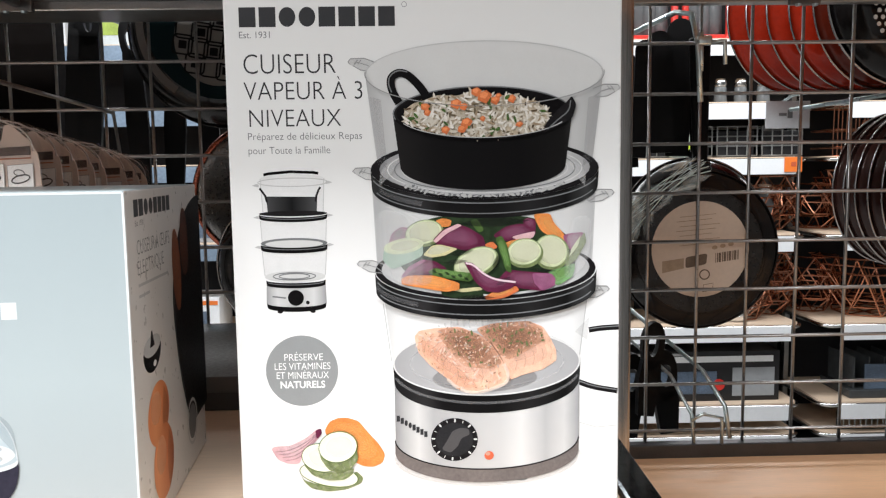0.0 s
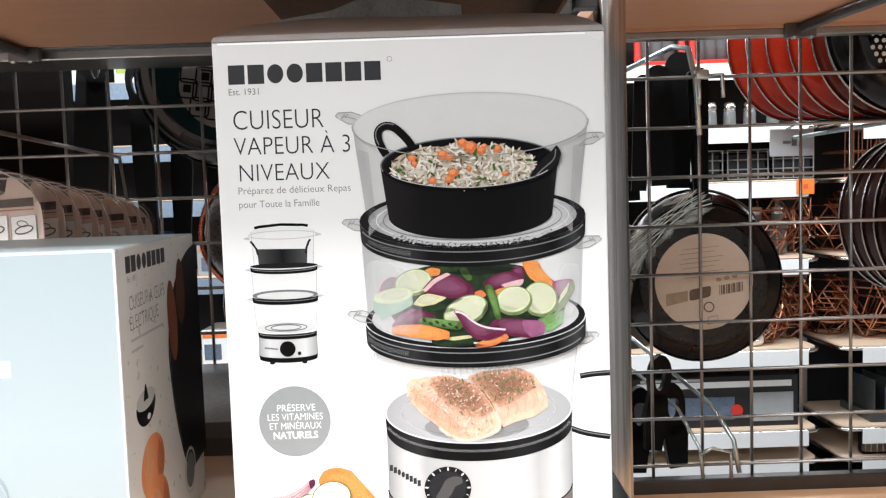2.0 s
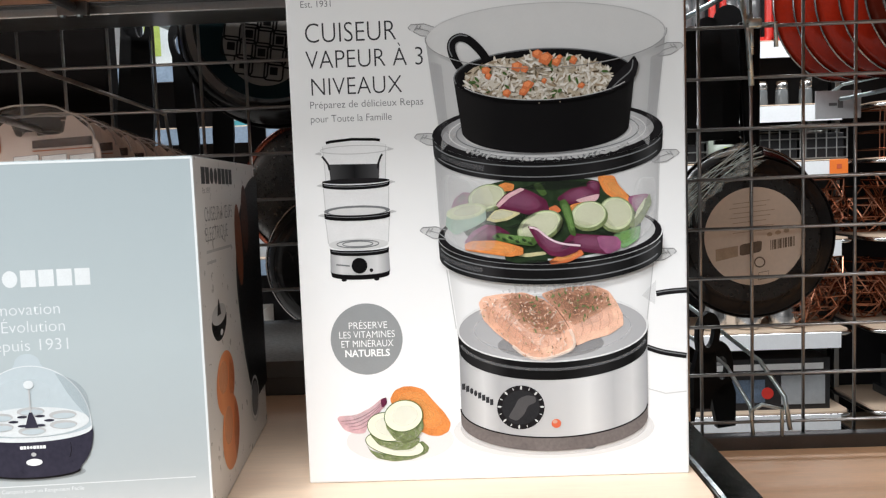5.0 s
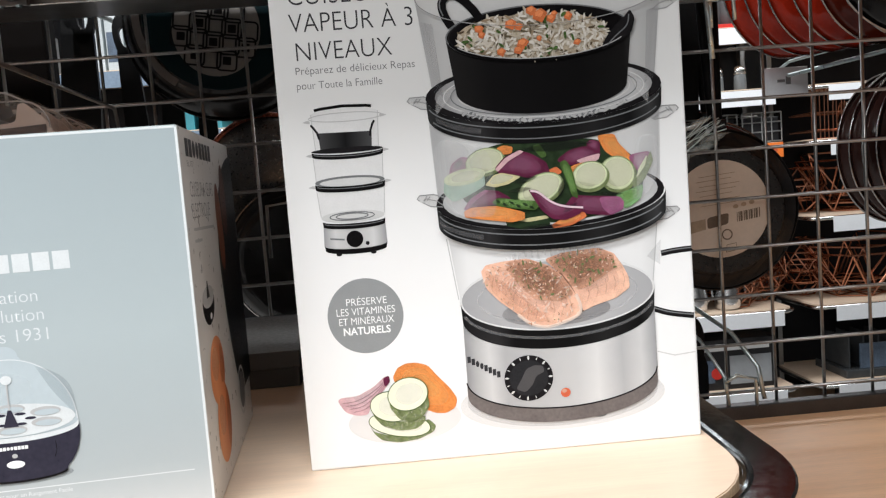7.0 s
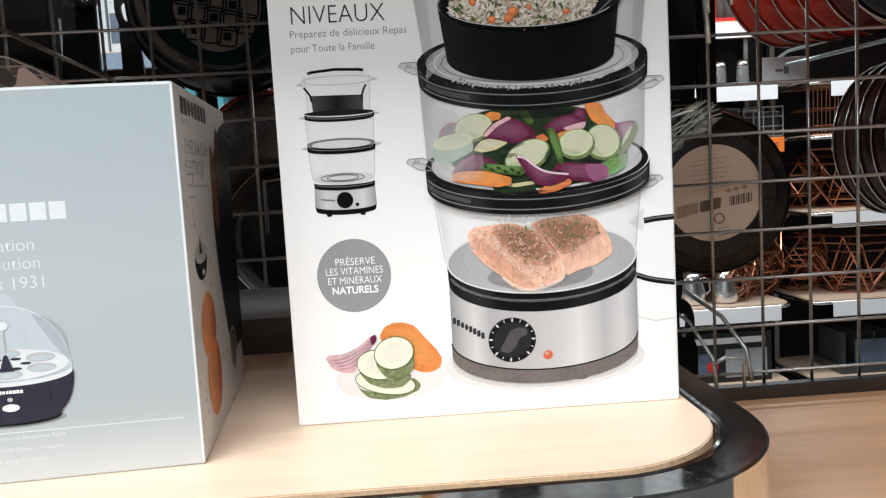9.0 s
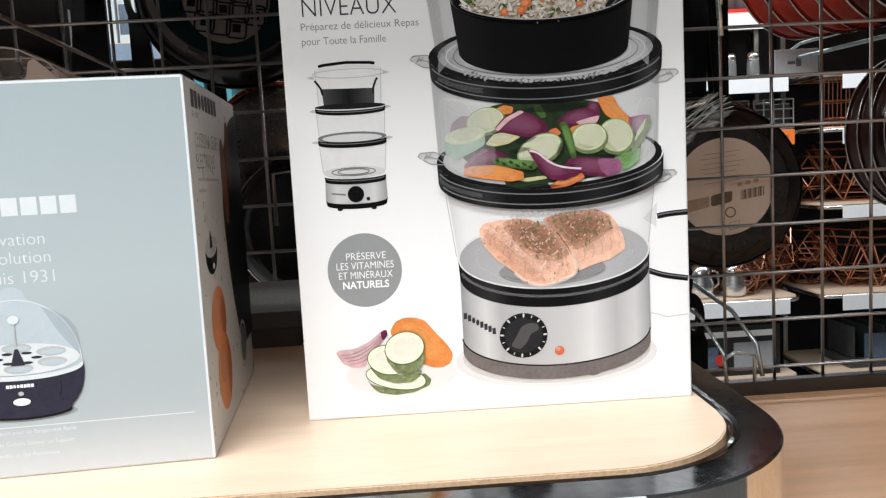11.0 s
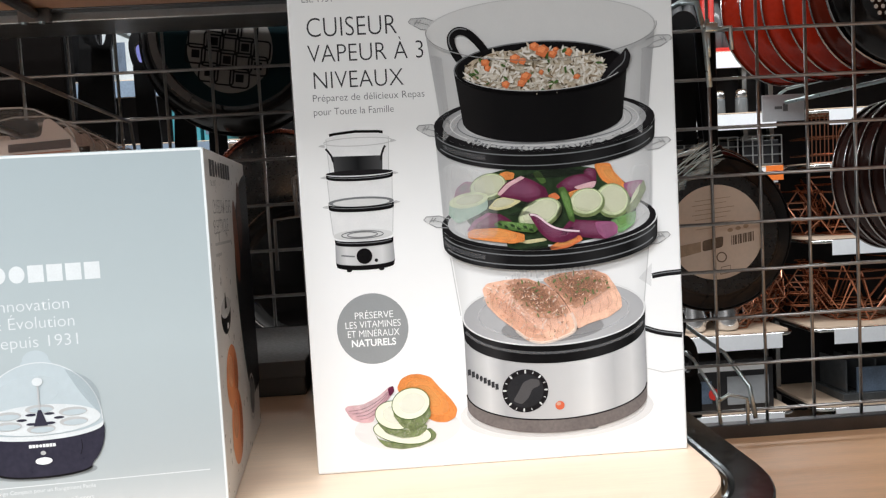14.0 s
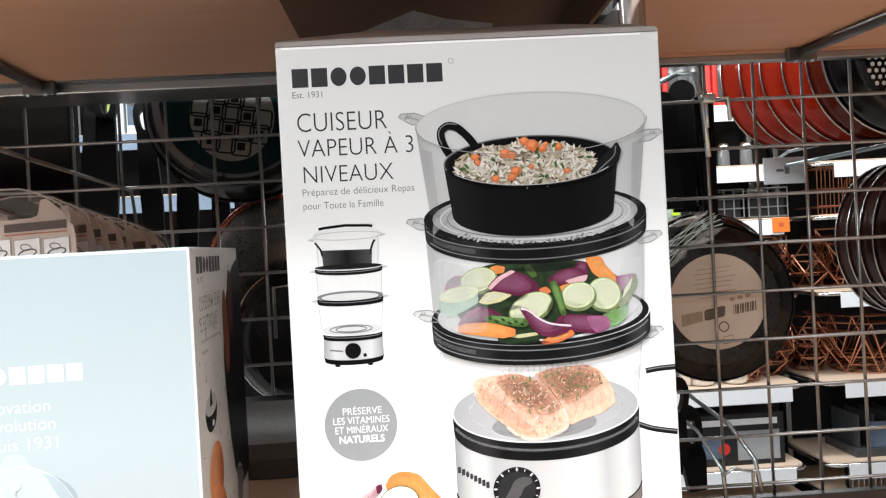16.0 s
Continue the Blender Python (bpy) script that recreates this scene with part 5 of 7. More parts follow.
for i in range(4):
    for q in ((fl[i], fl[i + 1], fr[i + 1], fr[i]), (bl[i], bk[i], bk[i + 1], bl[i + 1]), (fr[i], fr[i + 1], bk[i + 1], bk[i])):
        bm.faces.new(q)
part("torn_flap", bm, material("grey_paper", (0.38, 0.37, 0.36), 0.6, vary=0.3, scale=50), behind, "torn grey paper flap standing up")

# ---- the egg cooker carton ----
EW, EH, ED = 0.180, 0.194, 0.180
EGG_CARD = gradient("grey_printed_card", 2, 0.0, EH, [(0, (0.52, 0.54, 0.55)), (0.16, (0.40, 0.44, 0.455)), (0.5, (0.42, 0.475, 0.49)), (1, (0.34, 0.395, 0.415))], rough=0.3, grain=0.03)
EGG_SIDE = material("white_side_card", (0.66, 0.64, 0.62), 0.32, vary=0.03, scale=14)
INK_PEARL = ink("pearl_ink", (0.66, 0.69, 0.70))
INK_DOME = ink("printed_dome_ink", (0.47, 0.535, 0.565), vary=0.05, scale=30)
INK_NAVY = ink("dark_violet_ink", (0.035, 0.033, 0.05), vary=0.25, scale=40)
INK_EGG = gradient("printed_egg", 1, 0.02, 0.078, [(0, (0.58, 0.20, 0.08)), (0.3, (0.70, 0.29, 0.13)), (0.75, (0.60, 0.20, 0.08)), (1, (0.40, 0.11, 0.045))])
egg = thing("carton", pose(-0.180, -0.051, S, 0, 0, 5.0), "grey printed carton of an electric egg cooker", "box")
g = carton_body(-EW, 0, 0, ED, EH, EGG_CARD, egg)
g.data.materials.append(EGG_SIDE)
for p in g.data.polygons:
    if p.normal.x > 0.7:
        p.material_index = 1
printed("edge_crease", [[(-0.0014, 0.001), (-0.0002, 0.001), (-0.0002, EH - 0.001), (-0.0014, EH - 0.001)], [(-EW, EH - 0.0016), (-0.001, EH - 0.0016), (-0.001, EH - 0.0005), (-EW, EH - 0.0005)]], 1, INK_PEARL, egg)
EX = -0.0900


def egg_front(a, b, k):
    """The picture sits low on this carton's face."""
    return (a, -LAYER * k, b * 0.99 - 0.003)


wordmark(-0.1262, -0.0538, 0.1372, 0.0088, 1, INK_PEARL, egg, face=egg_front)
lettering("printed_text", "Innovation", -0.1075, -0.0716, 0.1228, 0.0060, 1, INK_PEARL, egg, face=egg_front, offset=-0.01)
lettering("printed_text", "& Évolution", -0.1095, -0.0697, 0.1137, 0.0060, 1, INK_PEARL, egg, face=egg_front, offset=-0.01)
lettering("printed_text", "depuis 1931", -0.1103, -0.0687, 0.1040, 0.0060, 1, INK_PEARL, egg, face=egg_front, offset=-0.01)
printed("printed_line", ribbon([(-0.172, 0.0322), (-0.0085, 0.0318)], 0.0005), 1, INK_PEARL, egg, face=egg_front)
lettering("printed_text", "Design Compact pour un Rangement Facile", -0.1165, -0.0660, 0.0284, 0.0020, 1, INK_PEARL, egg, face=egg_front)
lettering("printed_text", "Comprend un Gobelet Doseur, un Support", -0.1165, -0.0675, 0.0226, 0.0020, 1, INK_PEARL, egg, face=egg_front)
lettering("printed_text", "Amovible et des Pocheuses", -0.1085, -0.0752, 0.0168, 0.0020, 1, INK_PEARL, egg, face=egg_front)
printed("printed_shadow", ell(EX, 0.0385, 0.0255, 0.0040), 1, wash("soft_shadow_wash", (0.20, 0.22, 0.23), 0.30), egg, face=egg_front)
printed("printed_knob", barrel(EX, 0.0972, 0.0064, 0.0052, 0.0945, 0.0084, 0.0016), 2, INK_DOME, egg, face=egg_front)
printed("printed_dome", ell(EX, 0.0640, 0.0300, 0.0320, a0=0, a1=180) + ell(EX, 0.0640, 0.0303, 0.0060, a0=180, a1=360), 3, INK_DOME, egg, face=egg_front)
printed("printed_dome_line", ribbon(ell(EX, 0.0640, 0.0300, 0.0320, a0=0, a1=180, n=40), 0.0005), 4, INK_PEARL, egg, face=egg_front)
printed("printed_tray", ell(EX, 0.0662, 0.0292, 0.0080), 4, INK_PEARL, egg, face=egg_front)
for a in range(30, 390, 60):
    hx, hz = EX + 0.0185 * math.cos(radians(a)), 0.0668 + 0.0052 * math.sin(radians(a))
    printed("printed_tray_hole", ell(hx, hz, 0.0070, 0.0023, n=20), 5, INK_LINE, egg, face=egg_front)
    printed("printed_hole_glint", ell(hx + 0.0006, hz - 0.0005, 0.0058, 0.0015, n=16), 5.5, INK_DOME, egg, face=egg_front)
    printed("printed_slot", ell(EX + 0.0090 * math.cos(radians(a + 30)), 0.0668 + 0.0028 * math.sin(radians(a + 30)), 0.0026, 0.0007, n=12), 5, INK_NAVY, egg, face=egg_front)
printed("printed_dome_sheen", ell(EX - 0.0060, 0.0800, 0.0170, 0.0090, 12), 5.6, wash("dome_sheen_wash", (0.75, 0.80, 0.82), 0.09), egg, face=egg_front)
printed("printed_dome_shade", leaf(EX + 0.0215, 0.0790, 0.0150, 0.0040, -58, 0.0030), 5.6, wash("dome_shade_wash", (0.30, 0.36, 0.39), 0.22), egg, face=egg_front)
printed("printed_spindle", [[(EX - 0.0034, 0.0632), (EX + 0.0034, 0.0632), (EX + 0.0008, 0.0715), (EX - 0.0008, 0.0715)]], 6, INK_NAVY, egg, face=egg_front)
printed("printed_spindle_stem", ribbon([(EX, 0.0715), (EX, 0.0840)], 0.0007), 6, INK_LINE, egg, face=egg_front)
printed("printed_spindle_top", ell(EX, 0.0862, 0.0026, 0.0022, n=16), 6, INK_PEARL, egg, face=egg_front)
side_curve = [(0.0306, 0.0625), (0.0307, 0.0585), (0.0302, 0.0545), (0.0292, 0.0505), (0.0277, 0.0470), (0.0258, 0.0440), (0.0240, 0.0422), (0.0234, 0.0412)]
printed("printed_bowl", ell(EX, 0.0628, 0.0306, 0.0062, a0=360, a1=180) + [(EX - x, z) for x, z in side_curve] + ell(EX, 0.0405, 0.0232, 0.0040, a0=180, a1=360, n=24) + [(EX + x, z) for x, z in side_curve[::-1]], 7, INK_NAVY, egg, face=egg_front)
printed("printed_bowl_edge", ribbon([(EX + 0.0190, 0.0545), (EX + 0.0192, 0.0500), (EX + 0.0180, 0.0465)], 0.0003), 8, INK_BLACK2, egg, face=egg_front)
printed("printed_bowl_rim", barrel(EX, 0.0640, 0.0304, 0.0060, 0.0618, 0.0304, 0.0062, full=False), 8, INK_PEARL, egg, face=egg_front)
printed("printed_bowl_foot", ribbon(ell(EX, 0.0402, 0.0230, 0.0040, a0=185, a1=355, n=30), 0.0010), 8, INK_BLACK2, egg, face=egg_front)
printed("printed_switch", ell(EX, 0.0448, 0.0041, 0.0019, n=24), 9, INK_WHITE, egg, face=egg_front)
printed("printed_lamp", ell(EX, 0.0490, 0.0013, 0.0011, n=12), 9, INK_LINE, egg, face=egg_front)
wordmark(EX - 0.0066, EX + 0.0066, 0.0520, 0.0017, 9, INK_WHITE, egg, face=egg_front)
# its white side
wordmark(0.0156, 0.0985, 0.1795, 0.0092, 1, INK, egg, face=side)
lettering("printed_text", "Est. 1931", 0.0172, 0.0340, 0.1745, 0.0030, 1, INK_SOFT, egg, face=side)
lettering("printed_title", "CUISEUR À ŒUFS", 0.0184, 0.0920, 0.1590, 0.0080, 1, INK_SOFT, egg, face=side, offset=-0.012)
lettering("printed_title", "ÉLECTRIQUE", 0.0180, 0.0755, 0.1480, 0.0078, 1, INK_SOFT, egg, face=side, offset=-0.012)
printed("printed_bars", ribbon([(0.018, 0.1425), (0.085, 0.1415)], 0.0016) + ribbon([(0.018, 0.1365), (0.040, 0.1362)], 0.0016), 1, INK_LINE, egg, face=side)
printed("printed_small_cooker", ell(0.0390, 0.1030, 0.0195, 0.0125, a0=180, a1=360) + ell(0.039, 0.1030, 0.0195, 0.0040, a0=0, a1=180), 1, INK_BLACK, egg, face=side)
printed("printed_small_tray", ell(0.0390, 0.1055, 0.0185, 0.0058), 2, INK_LINE, egg, face=side)
printed("printed_small_spindle", [[(0.034, 0.105), (0.044, 0.105), (0.040, 0.114), (0.038, 0.114)]], 3, INK_BLACK, egg, face=side)
printed("printed_small_switch", ell(0.043, 0.0945, 0.0035, 0.0018, n=12), 3, INK_WHITE, egg, face=side)
printed("printed_egg", ell(0.0465, 0.0640, 0.0245, 0.0185), 1, INK_EGG, egg, face=side)
printed("printed_egg_shade", leaf(0.0587, 0.0612, 0.0157, 0.0073, 85, -0.0029), 1.2, WASH_EGG, egg, face=side)
printed("printed_egg_glow", ell(0.0404, 0.0686, 0.0118, 0.0092), 1.3, wash("egg_glow_wash", (0.80, 0.48, 0.30), 0.28), egg, face=side)
printed("printed_egg", ell(0.0530, 0.0330, 0.0240, 0.0220), 2, INK_EGG, egg, face=side)
printed("printed_egg_shade", leaf(0.0650, 0.0297, 0.0187, 0.0072, 85, -0.0029), 2.2, WASH_EGG, egg, face=side)
printed("printed_egg_glow", ell(0.0470, 0.0385, 0.0115, 0.0110), 2.3, wash("egg_glow_wash", (0.80, 0.48, 0.30), 0.28), egg, face=side)
printed("printed_large_cooker", [(0.1885, 0.186)] + ell(0.188, 0.118, 0.094, 0.068, a0=90, a1=270), 1, INK_BLACK, egg, face=side)
printed("printed_large_egg", ell(0.1080, 0.1400, 0.0115, 0.0270, 6), 2, ink("dark_egg_ink", (0.20, 0.065, 0.03), vary=0.3, scale=40), egg, face=side)
printed("printed_large_egg", ell(0.1330, 0.1560, 0.0120, 0.0230, 0), 3, ink("darker_egg_ink", (0.085, 0.03, 0.018), vary=0.3, scale=40), egg, face=side)
printed("printed_large_foot", [(0.0950, 0.106), (0.1000, 0.086), (0.1080, 0.066), (0.1180, 0.048), (0.1290, 0.034), (0.1400, 0.029), (0.1880, 0.030), (0.1880, 0.106)], 2, INK_BLACK, egg, face=side)
printed("printed_large_gloss", ribbon([(0.0965, 0.125), (0.0985, 0.098), (0.1060, 0.075), (0.1170, 0.055)], 0.0010), 3, INK_SOFT, egg, face=side)
printed("printed_control", ribbon(ell(0.1340, 0.0310, 0.0150, 0.0150, n=24), 0.0022), 3, INK_GLASS2, egg, face=side)
printed("printed_control", ell(0.1340, 0.0310, 0.0120, 0.0120), 3, INK_SOFT, egg, face=side)
settle_prints()

# inks that belong to one printed motif hang under it
MOTIF = {"printed_pot": "printed_pot_rim printed_pot_inside printed_pot_handle printed_rice_bed printed_rice printed_pea printed_carrot_cube printed_carrot_cube_light printed_rice_top printed_rice_shade printed_pot_lip printed_pot_lip_light printed_pot_handle_light",
         "printed_courgette_skin": "printed_courgette printed_courgette_rim printed_courgette_edge printed_courgette_core printed_courgette_shade printed_skin_fleck", "printed_dial_ring": "printed_dial printed_dial_mark printed_dial_grip", "printed_lamp_ring": "printed_lamp printed_lamp_glint",
         "printed_salmon_side": "printed_salmon_top printed_salmon_flake printed_salmon_gap printed_salmon_crumb printed_salmon_brown printed_salmon_fringe printed_salmon_shade printed_salmon_fat printed_salmon_side_sheen printed_seasoning", "printed_grip": "printed_grip_line", "printed_cord": "printed_cord_light",
         "printed_small_ring": "printed_small_ring_light", "printed_small_base": "printed_small_pad printed_small_foot printed_small_dial printed_small_lamp printed_small_mark", "printed_dome": "printed_dome_line printed_spindle printed_spindle_top",
         "printed_bowl": "printed_bowl_rim printed_bowl_foot printed_bowl_edge printed_switch", "printed_onion": "printed_onion_line printed_onion_edge printed_onion_gloss printed_onion_sheen printed_onion_edge_sheen printed_onion_gloss_sheen", "printed_pepper": "printed_pepper_sheen", "printed_carrot": "printed_carrot_sheen", "printed_asparagus": "printed_asparagus_sheen printed_asparagus_scale", "printed_green_bean": "printed_green_bean_sheen", "printed_ring": "printed_ring_light printed_ring_gloss", "printed_tray": "printed_tray_ring printed_tray_glint", "printed_plate": "printed_plate_ring printed_plate_shade printed_plate_rim",
         "printed_large_cooker": "printed_large_egg printed_large_foot printed_control", "printed_small_cooker": "printed_small_spindle printed_small_switch"}
OWNER = {child: motif for motif, names in MOTIF.items() for child in names.split()}
last = {}
for k, owner, face, ob in PRINTS:
    kind = ob.name.split(".")[0]
    if kind in OWNER and (owner, OWNER[kind]) in last:
        ob.parent = last[owner, OWNER[kind]]
    else:
        last[owner, kind] = ob

# ---- fittings of the rack ----
label_strip = thing("price_strip", pose(0, 0, 0), "white paper price strip on the shelf's front rail", "price strip")
part("strip", box(-0.62, -0.1310, S - 0.034, 0.019, -0.1296, S - 0.0015, 0.0004), WHITE_STRIP, label_strip)
part("edge", box(-0.62, -0.1315, S - 0.0017, 0.019, -0.1293, S - 0.0004, 0.0004), material("clear_strip_edge", (0.55, 0.58, 0.60), 0.2, vary=0.05), label_strip)


BRACKET = material("grey_bracket_steel", (0.22, 0.22, 0.22), 0.4, 1.0, vary=0.15, scale=40)


def bracket(x, y, dx, label):
    t = thing("shelf_bracket", pose(x, y, UPPER), label, "bracket")
    part("arm", tube([(0, 0, -0.006), (dx, -0.57, -0.010)], 0.006, 8), BRACKET, t, smooth=True)
    part("plate", box(-0.018, -0.004, -0.017, 0.018, 0.004, 0.0, 0.001), BRACKET, t)
    for sx in (-0.010, 0.010):
        part("screw", lathe([(0, -0.0195), (0.003, -0.019), (0.0035, -0.0165), (0, -0.0165)], 12), HOOK, t).location = (sx, -0.006, 0)


bracket(-0.490, 0.482, 0.03, "steel bracket arm under the upper shelf")
bracket(0.420, 0.482, 0.06, "steel bracket arm under the next bay's upper shelf")

tray = thing("card_tray", pose(0, 0, 0), "brown corrugated card hanging under the upper shelf", "cardboard")
part("sheet", box(-0.165, 0.02, UPPER - 0.006, 0.094, 0.46, UPPER - 0.002, 0.0006), CARD, tray)
part("fold", box(0.090, 0.02, UPPER - 0.040, 0.094, 0.46, UPPER - 0.006, 0.0006), CARD, tray)


# ---- blister cards on a hook ----
CLEAR = material("clear_blister_plastic", (0.66, 0.58, 0.53), 0.08, vary=0.05, scale=20, alpha=0.06)
CLEAR_RIM = material("blister_edge", (0.72, 0.66, 0.62), 0.1, vary=0.05, scale=20, alpha=0.5)
CARD_PRINT = material("beige_backing_card", (0.62, 0.49, 0.42), 0.5, vary=0.05, scale=30)
INK_MARK = ink("mark_dark_ink", (0.06, 0.035, 0.03))
INK_RULE = ink("mark_rust_ink", (0.42, 0.13, 0.06))


def card_outline(w, h):
    return arc(w / 2 - 0.022, h - 0.030, 0.022, 0, 75) + [(0.022, h - 0.002), (0.012, h)] + [(-0.012, h), (-0.022, h - 0.002)] + arc(-w / 2 + 0.022, h - 0.030, 0.022, 105, 180) + [(-w / 2, 0), (w / 2, 0)]


def upright(outline, y0, y1):
    bm = slab(outline, 0, 1)
    for v in bm.verts:
        v.co = Vector((v.co.x, y0 if v.co.z < 0.5 else y1, v.co.y))
    return bm


def backing_outline(w):
    """The printed card inside the dome: low under the hanging slot, higher beside it."""
    return [(-w / 2, 0.0), (w / 2, 0.0), (w / 2, 0.176), (w / 2 - 0.008, 0.190), (0.027, 0.203), (0.022, 0.202), (0.019, 0.188), (-0.020, 0.186), (-0.024, 0.197), (-0.030, 0.198), (-w / 2 + 0.005, 0.186), (-w / 2, 0.174)]


def upright_ribbon(line, w):
    bm = bmesh.new()
    sheets(bm, ribbon(line, w), lambda x, z, k: (x, -0.0015 - k, z), 0.000003)
    return bm


def blister_card():
    t = thing("blister_card", pose(0, 0, 0), "beige blister pack of small kitchen utensils on a hook", "blister pack", "blister packs on the hook")
    part("backing", upright(rounded(backing_outline(0.098), 0.2, 3), 0.0, 0.0008), CARD_PRINT, t)
    dome = upright([(x, 0.004 + z * 0.97) for x, z in card_outline(0.104, 0.214)], -0.018, -0.0026)
    bmesh.ops.bevel(dome, geom=[e for e in dome.edges if abs(e.verts[0].co.y - e.verts[1].co.y) < 1e-6 and e.verts[0].co.y < -0.01], offset=0.005, segments=2, affect="EDGES")
    part("blister", dome, CLEAR, t, "clear plastic blister")
    rim = [(x, -0.0160, 0.004 + z * 0.968) for x, z in card_outline(0.102, 0.213)]
    part("blister_rim", tube(rim, 0.0007, 5), CLEAR_RIM, t, "bright edge of the clear blister", True)
    part("hang_slot", upright(rounded([(-0.019, 0.190), (0.019, 0.191), (0.017, 0.202), (-0.017, 0.202)], 0.3), -0.0012, -0.0004), BLACK, t)
    part("mark", upright([(-0.007, 0.1765), (0.042, 0.1785), (0.042, 0.1855), (-0.007, 0.1830)], -0.0010, -0.0005), INK_MARK, t)
    part("rule", upright([(-0.007, 0.1738), (0.042, 0.1755), (0.042, 0.1765), (-0.007, 0.1749)], -0.0010, -0.0005), INK_RULE, t)
    for i in range(3):
        x = -0.023 + i * 0.0231
        pic = part("picture", upright([(x, 0.150), (x + 0.0204, 0.1505), (x + 0.0204, 0.1715), (x, 0.1700)], -0.0010, -0.0005), INK_WHITE, t)
        part("picture_frame", upright_ribbon([(x, 0.150), (x + 0.0204, 0.1505), (x + 0.0204, 0.1715), (x, 0.1700), (x, 0.150)], 0.0005), INK_SOFT, pic)
        part("picture_drawing", upright_ribbon(ell(x + 0.0102, 0.159, 0.0074, 0.0030, 14, n=18), 0.0011), INK, pic)
        part("picture_drawing", upright_ribbon(ell(x + 0.0092, 0.164, 0.0042, 0.0024, -10, n=16), 0.0009), INK_SOFT, pic)
    part("logo", upright(rounded([(-0.047, 0.172), (-0.033, 0.173), (-0.033, 0.190), (-0.047, 0.189)], 0.2), -0.0010, -0.0005), INK_RULE, t)
    return t


first = blister_card()
first.matrix_basis = pose(-0.388, 0.195, 1.240, 0, 0, 2)
for i in range(1, 8):
    copy_thing(first, pose(-0.388 + 0.0009 * i, 0.195 + 0.033 * i, 1.240 - 0.0033 * i, random.uniform(-1, 1), random.uniform(-1.5, 1.5), random.uniform(-1, 4)))


def hook(name, pts, r, label, mat=HOOK, extra=()):
    t = thing(name, pose(0, 0, 0), label, "hook")
    part("prong", tube(pts, r, 8), mat, t, smooth=True)
    for p in extra:
        part("label_wire", tube(p, r * 0.8, 8), mat, t, smooth=True)
    return t


hook("display_hook", [(-0.386, 0.1087, 1.450), (-0.387, 0.1223, 1.437), (-0.394, 0.560, 1.404), (-0.394, 0.573, 1.384)], 0.0028, "zinc display hook through the blister packs", WIRE,
     [[(-0.399, 0.0906, 1.490), (-0.418, 0.560, 1.478), (-0.414, 0.573, 1.400)]])


# ---- pans and utensils on the far side of the grid ----
def pan(r, depth, base_mat, wall_mat, rim_mat, label, category="frying pan", group="", handle=True):
    """A frying pan whose underside faces -y, hung by its handle."""
    t = thing("frying_pan", pose(0, 0, 0), label, category, group)
    turn = pose(0, 0, 0, -90)

    def turned(profile, n=56):
        bm = lathe(profile, n)
        bm.transform(turn)
        return bm
    rb = r * 0.80
    part("wall", turned([(rb * 0.99, 0.0), (rb + 0.004, 0.0015), (rb + 0.009, 0.006), (r * 0.97, depth * 0.75), (r, depth), (r * 0.985, depth), (r * 0.95, depth * 0.75), (rb, 0.006), (0, 0.0055)]), wall_mat, t, smooth=True)
    part("base", turned([(0, -0.0005), (rb * 0.97, -0.0005), (rb * 0.992, 0.0004), (rb * 0.99, 0.0012), (0, 0.0012)]), base_mat, t, "flat pan base")
    part("rim", turned([(r + 0.0002, depth - 0.001), (r + 0.0018, depth - 0.0006), (r + 0.0018, depth + 0.0012), (r - 0.001, depth + 0.0014)]), rim_mat, t, smooth=True)
    if handle:
        h = box(-0.011, depth * 0.5 - 0.006, r * 0.96, 0.011, depth * 0.5 + 0.006, r + 0.165, 0.005, 3)
        for v in h.verts:
            k = (v.co.z - r) / 0.165
            v.co.x *= 0.75 + 0.5 * k
            v.co.y += 0.012 * k
        part("handle", h, BLACK, t, smooth=True)
        part("bracket", box(-0.012, depth * 0.5 - 0.008, r * 0.93, 0.012, depth * 0.5 + 0.008, r * 1.12, 0.003), BLACK_GLOSS, t)
    return t


def on_pan(name, outlines, d, mat, parent, label=""):
    bm = bmesh.new()
    sheets(bm, outlines if isinstance(outlines[0], list) else [outlines], lambda x, z, k: (x, -d - k, z), 0.000003)
    return part(name, bm, mat, parent, label)


black_pan = pan(0.100, 0.012, PAN_BROWN, BLACK_GLOSS, BLACK_GLOSS, "black frying pan with a round kraft label, partly film wrapped")
black_pan.matrix_basis = pose(0.3165, 0.5215, 1.2955, 0, 0, -3)
paper = on_pan("paper_label", ell(0, 0.002, 0.0605, 0.0605, n=64), 0.0010, KRAFT, black_pan, "round kraft paper label")
K_INK = ink("label_brown_ink", (0.16, 0.12, 0.09), vary=0.2)
K_SOFT = ink("label_soft_ink", (0.38, 0.29, 0.21), vary=0.2)
on_pan("label_picture", [[(-0.047, -0.028), (-0.020, -0.022), (-0.020, -0.009), (-0.047, -0.013)]], 0.0014, K_SOFT, paper)
on_pan("label_picture", [rounded([(-0.018, -0.022), (0.008, -0.017), (0.009, -0.003), (-0.018, -0.008)], 0.2)], 0.0014, K_INK, paper)
on_pan("barcode", [[(x, -0.018 + 0.15 * x), (x + w, -0.018 + 0.15 * x), (x + w, -0.006 + 0.15 * x), (x, -0.006 + 0.15 * x)] for x, w in [(0.019 + 0.0021 * i, 0.0008 + 0.0006 * (i * 7 % 3)) for i in range(14)]], 0.0014, K_INK, paper)
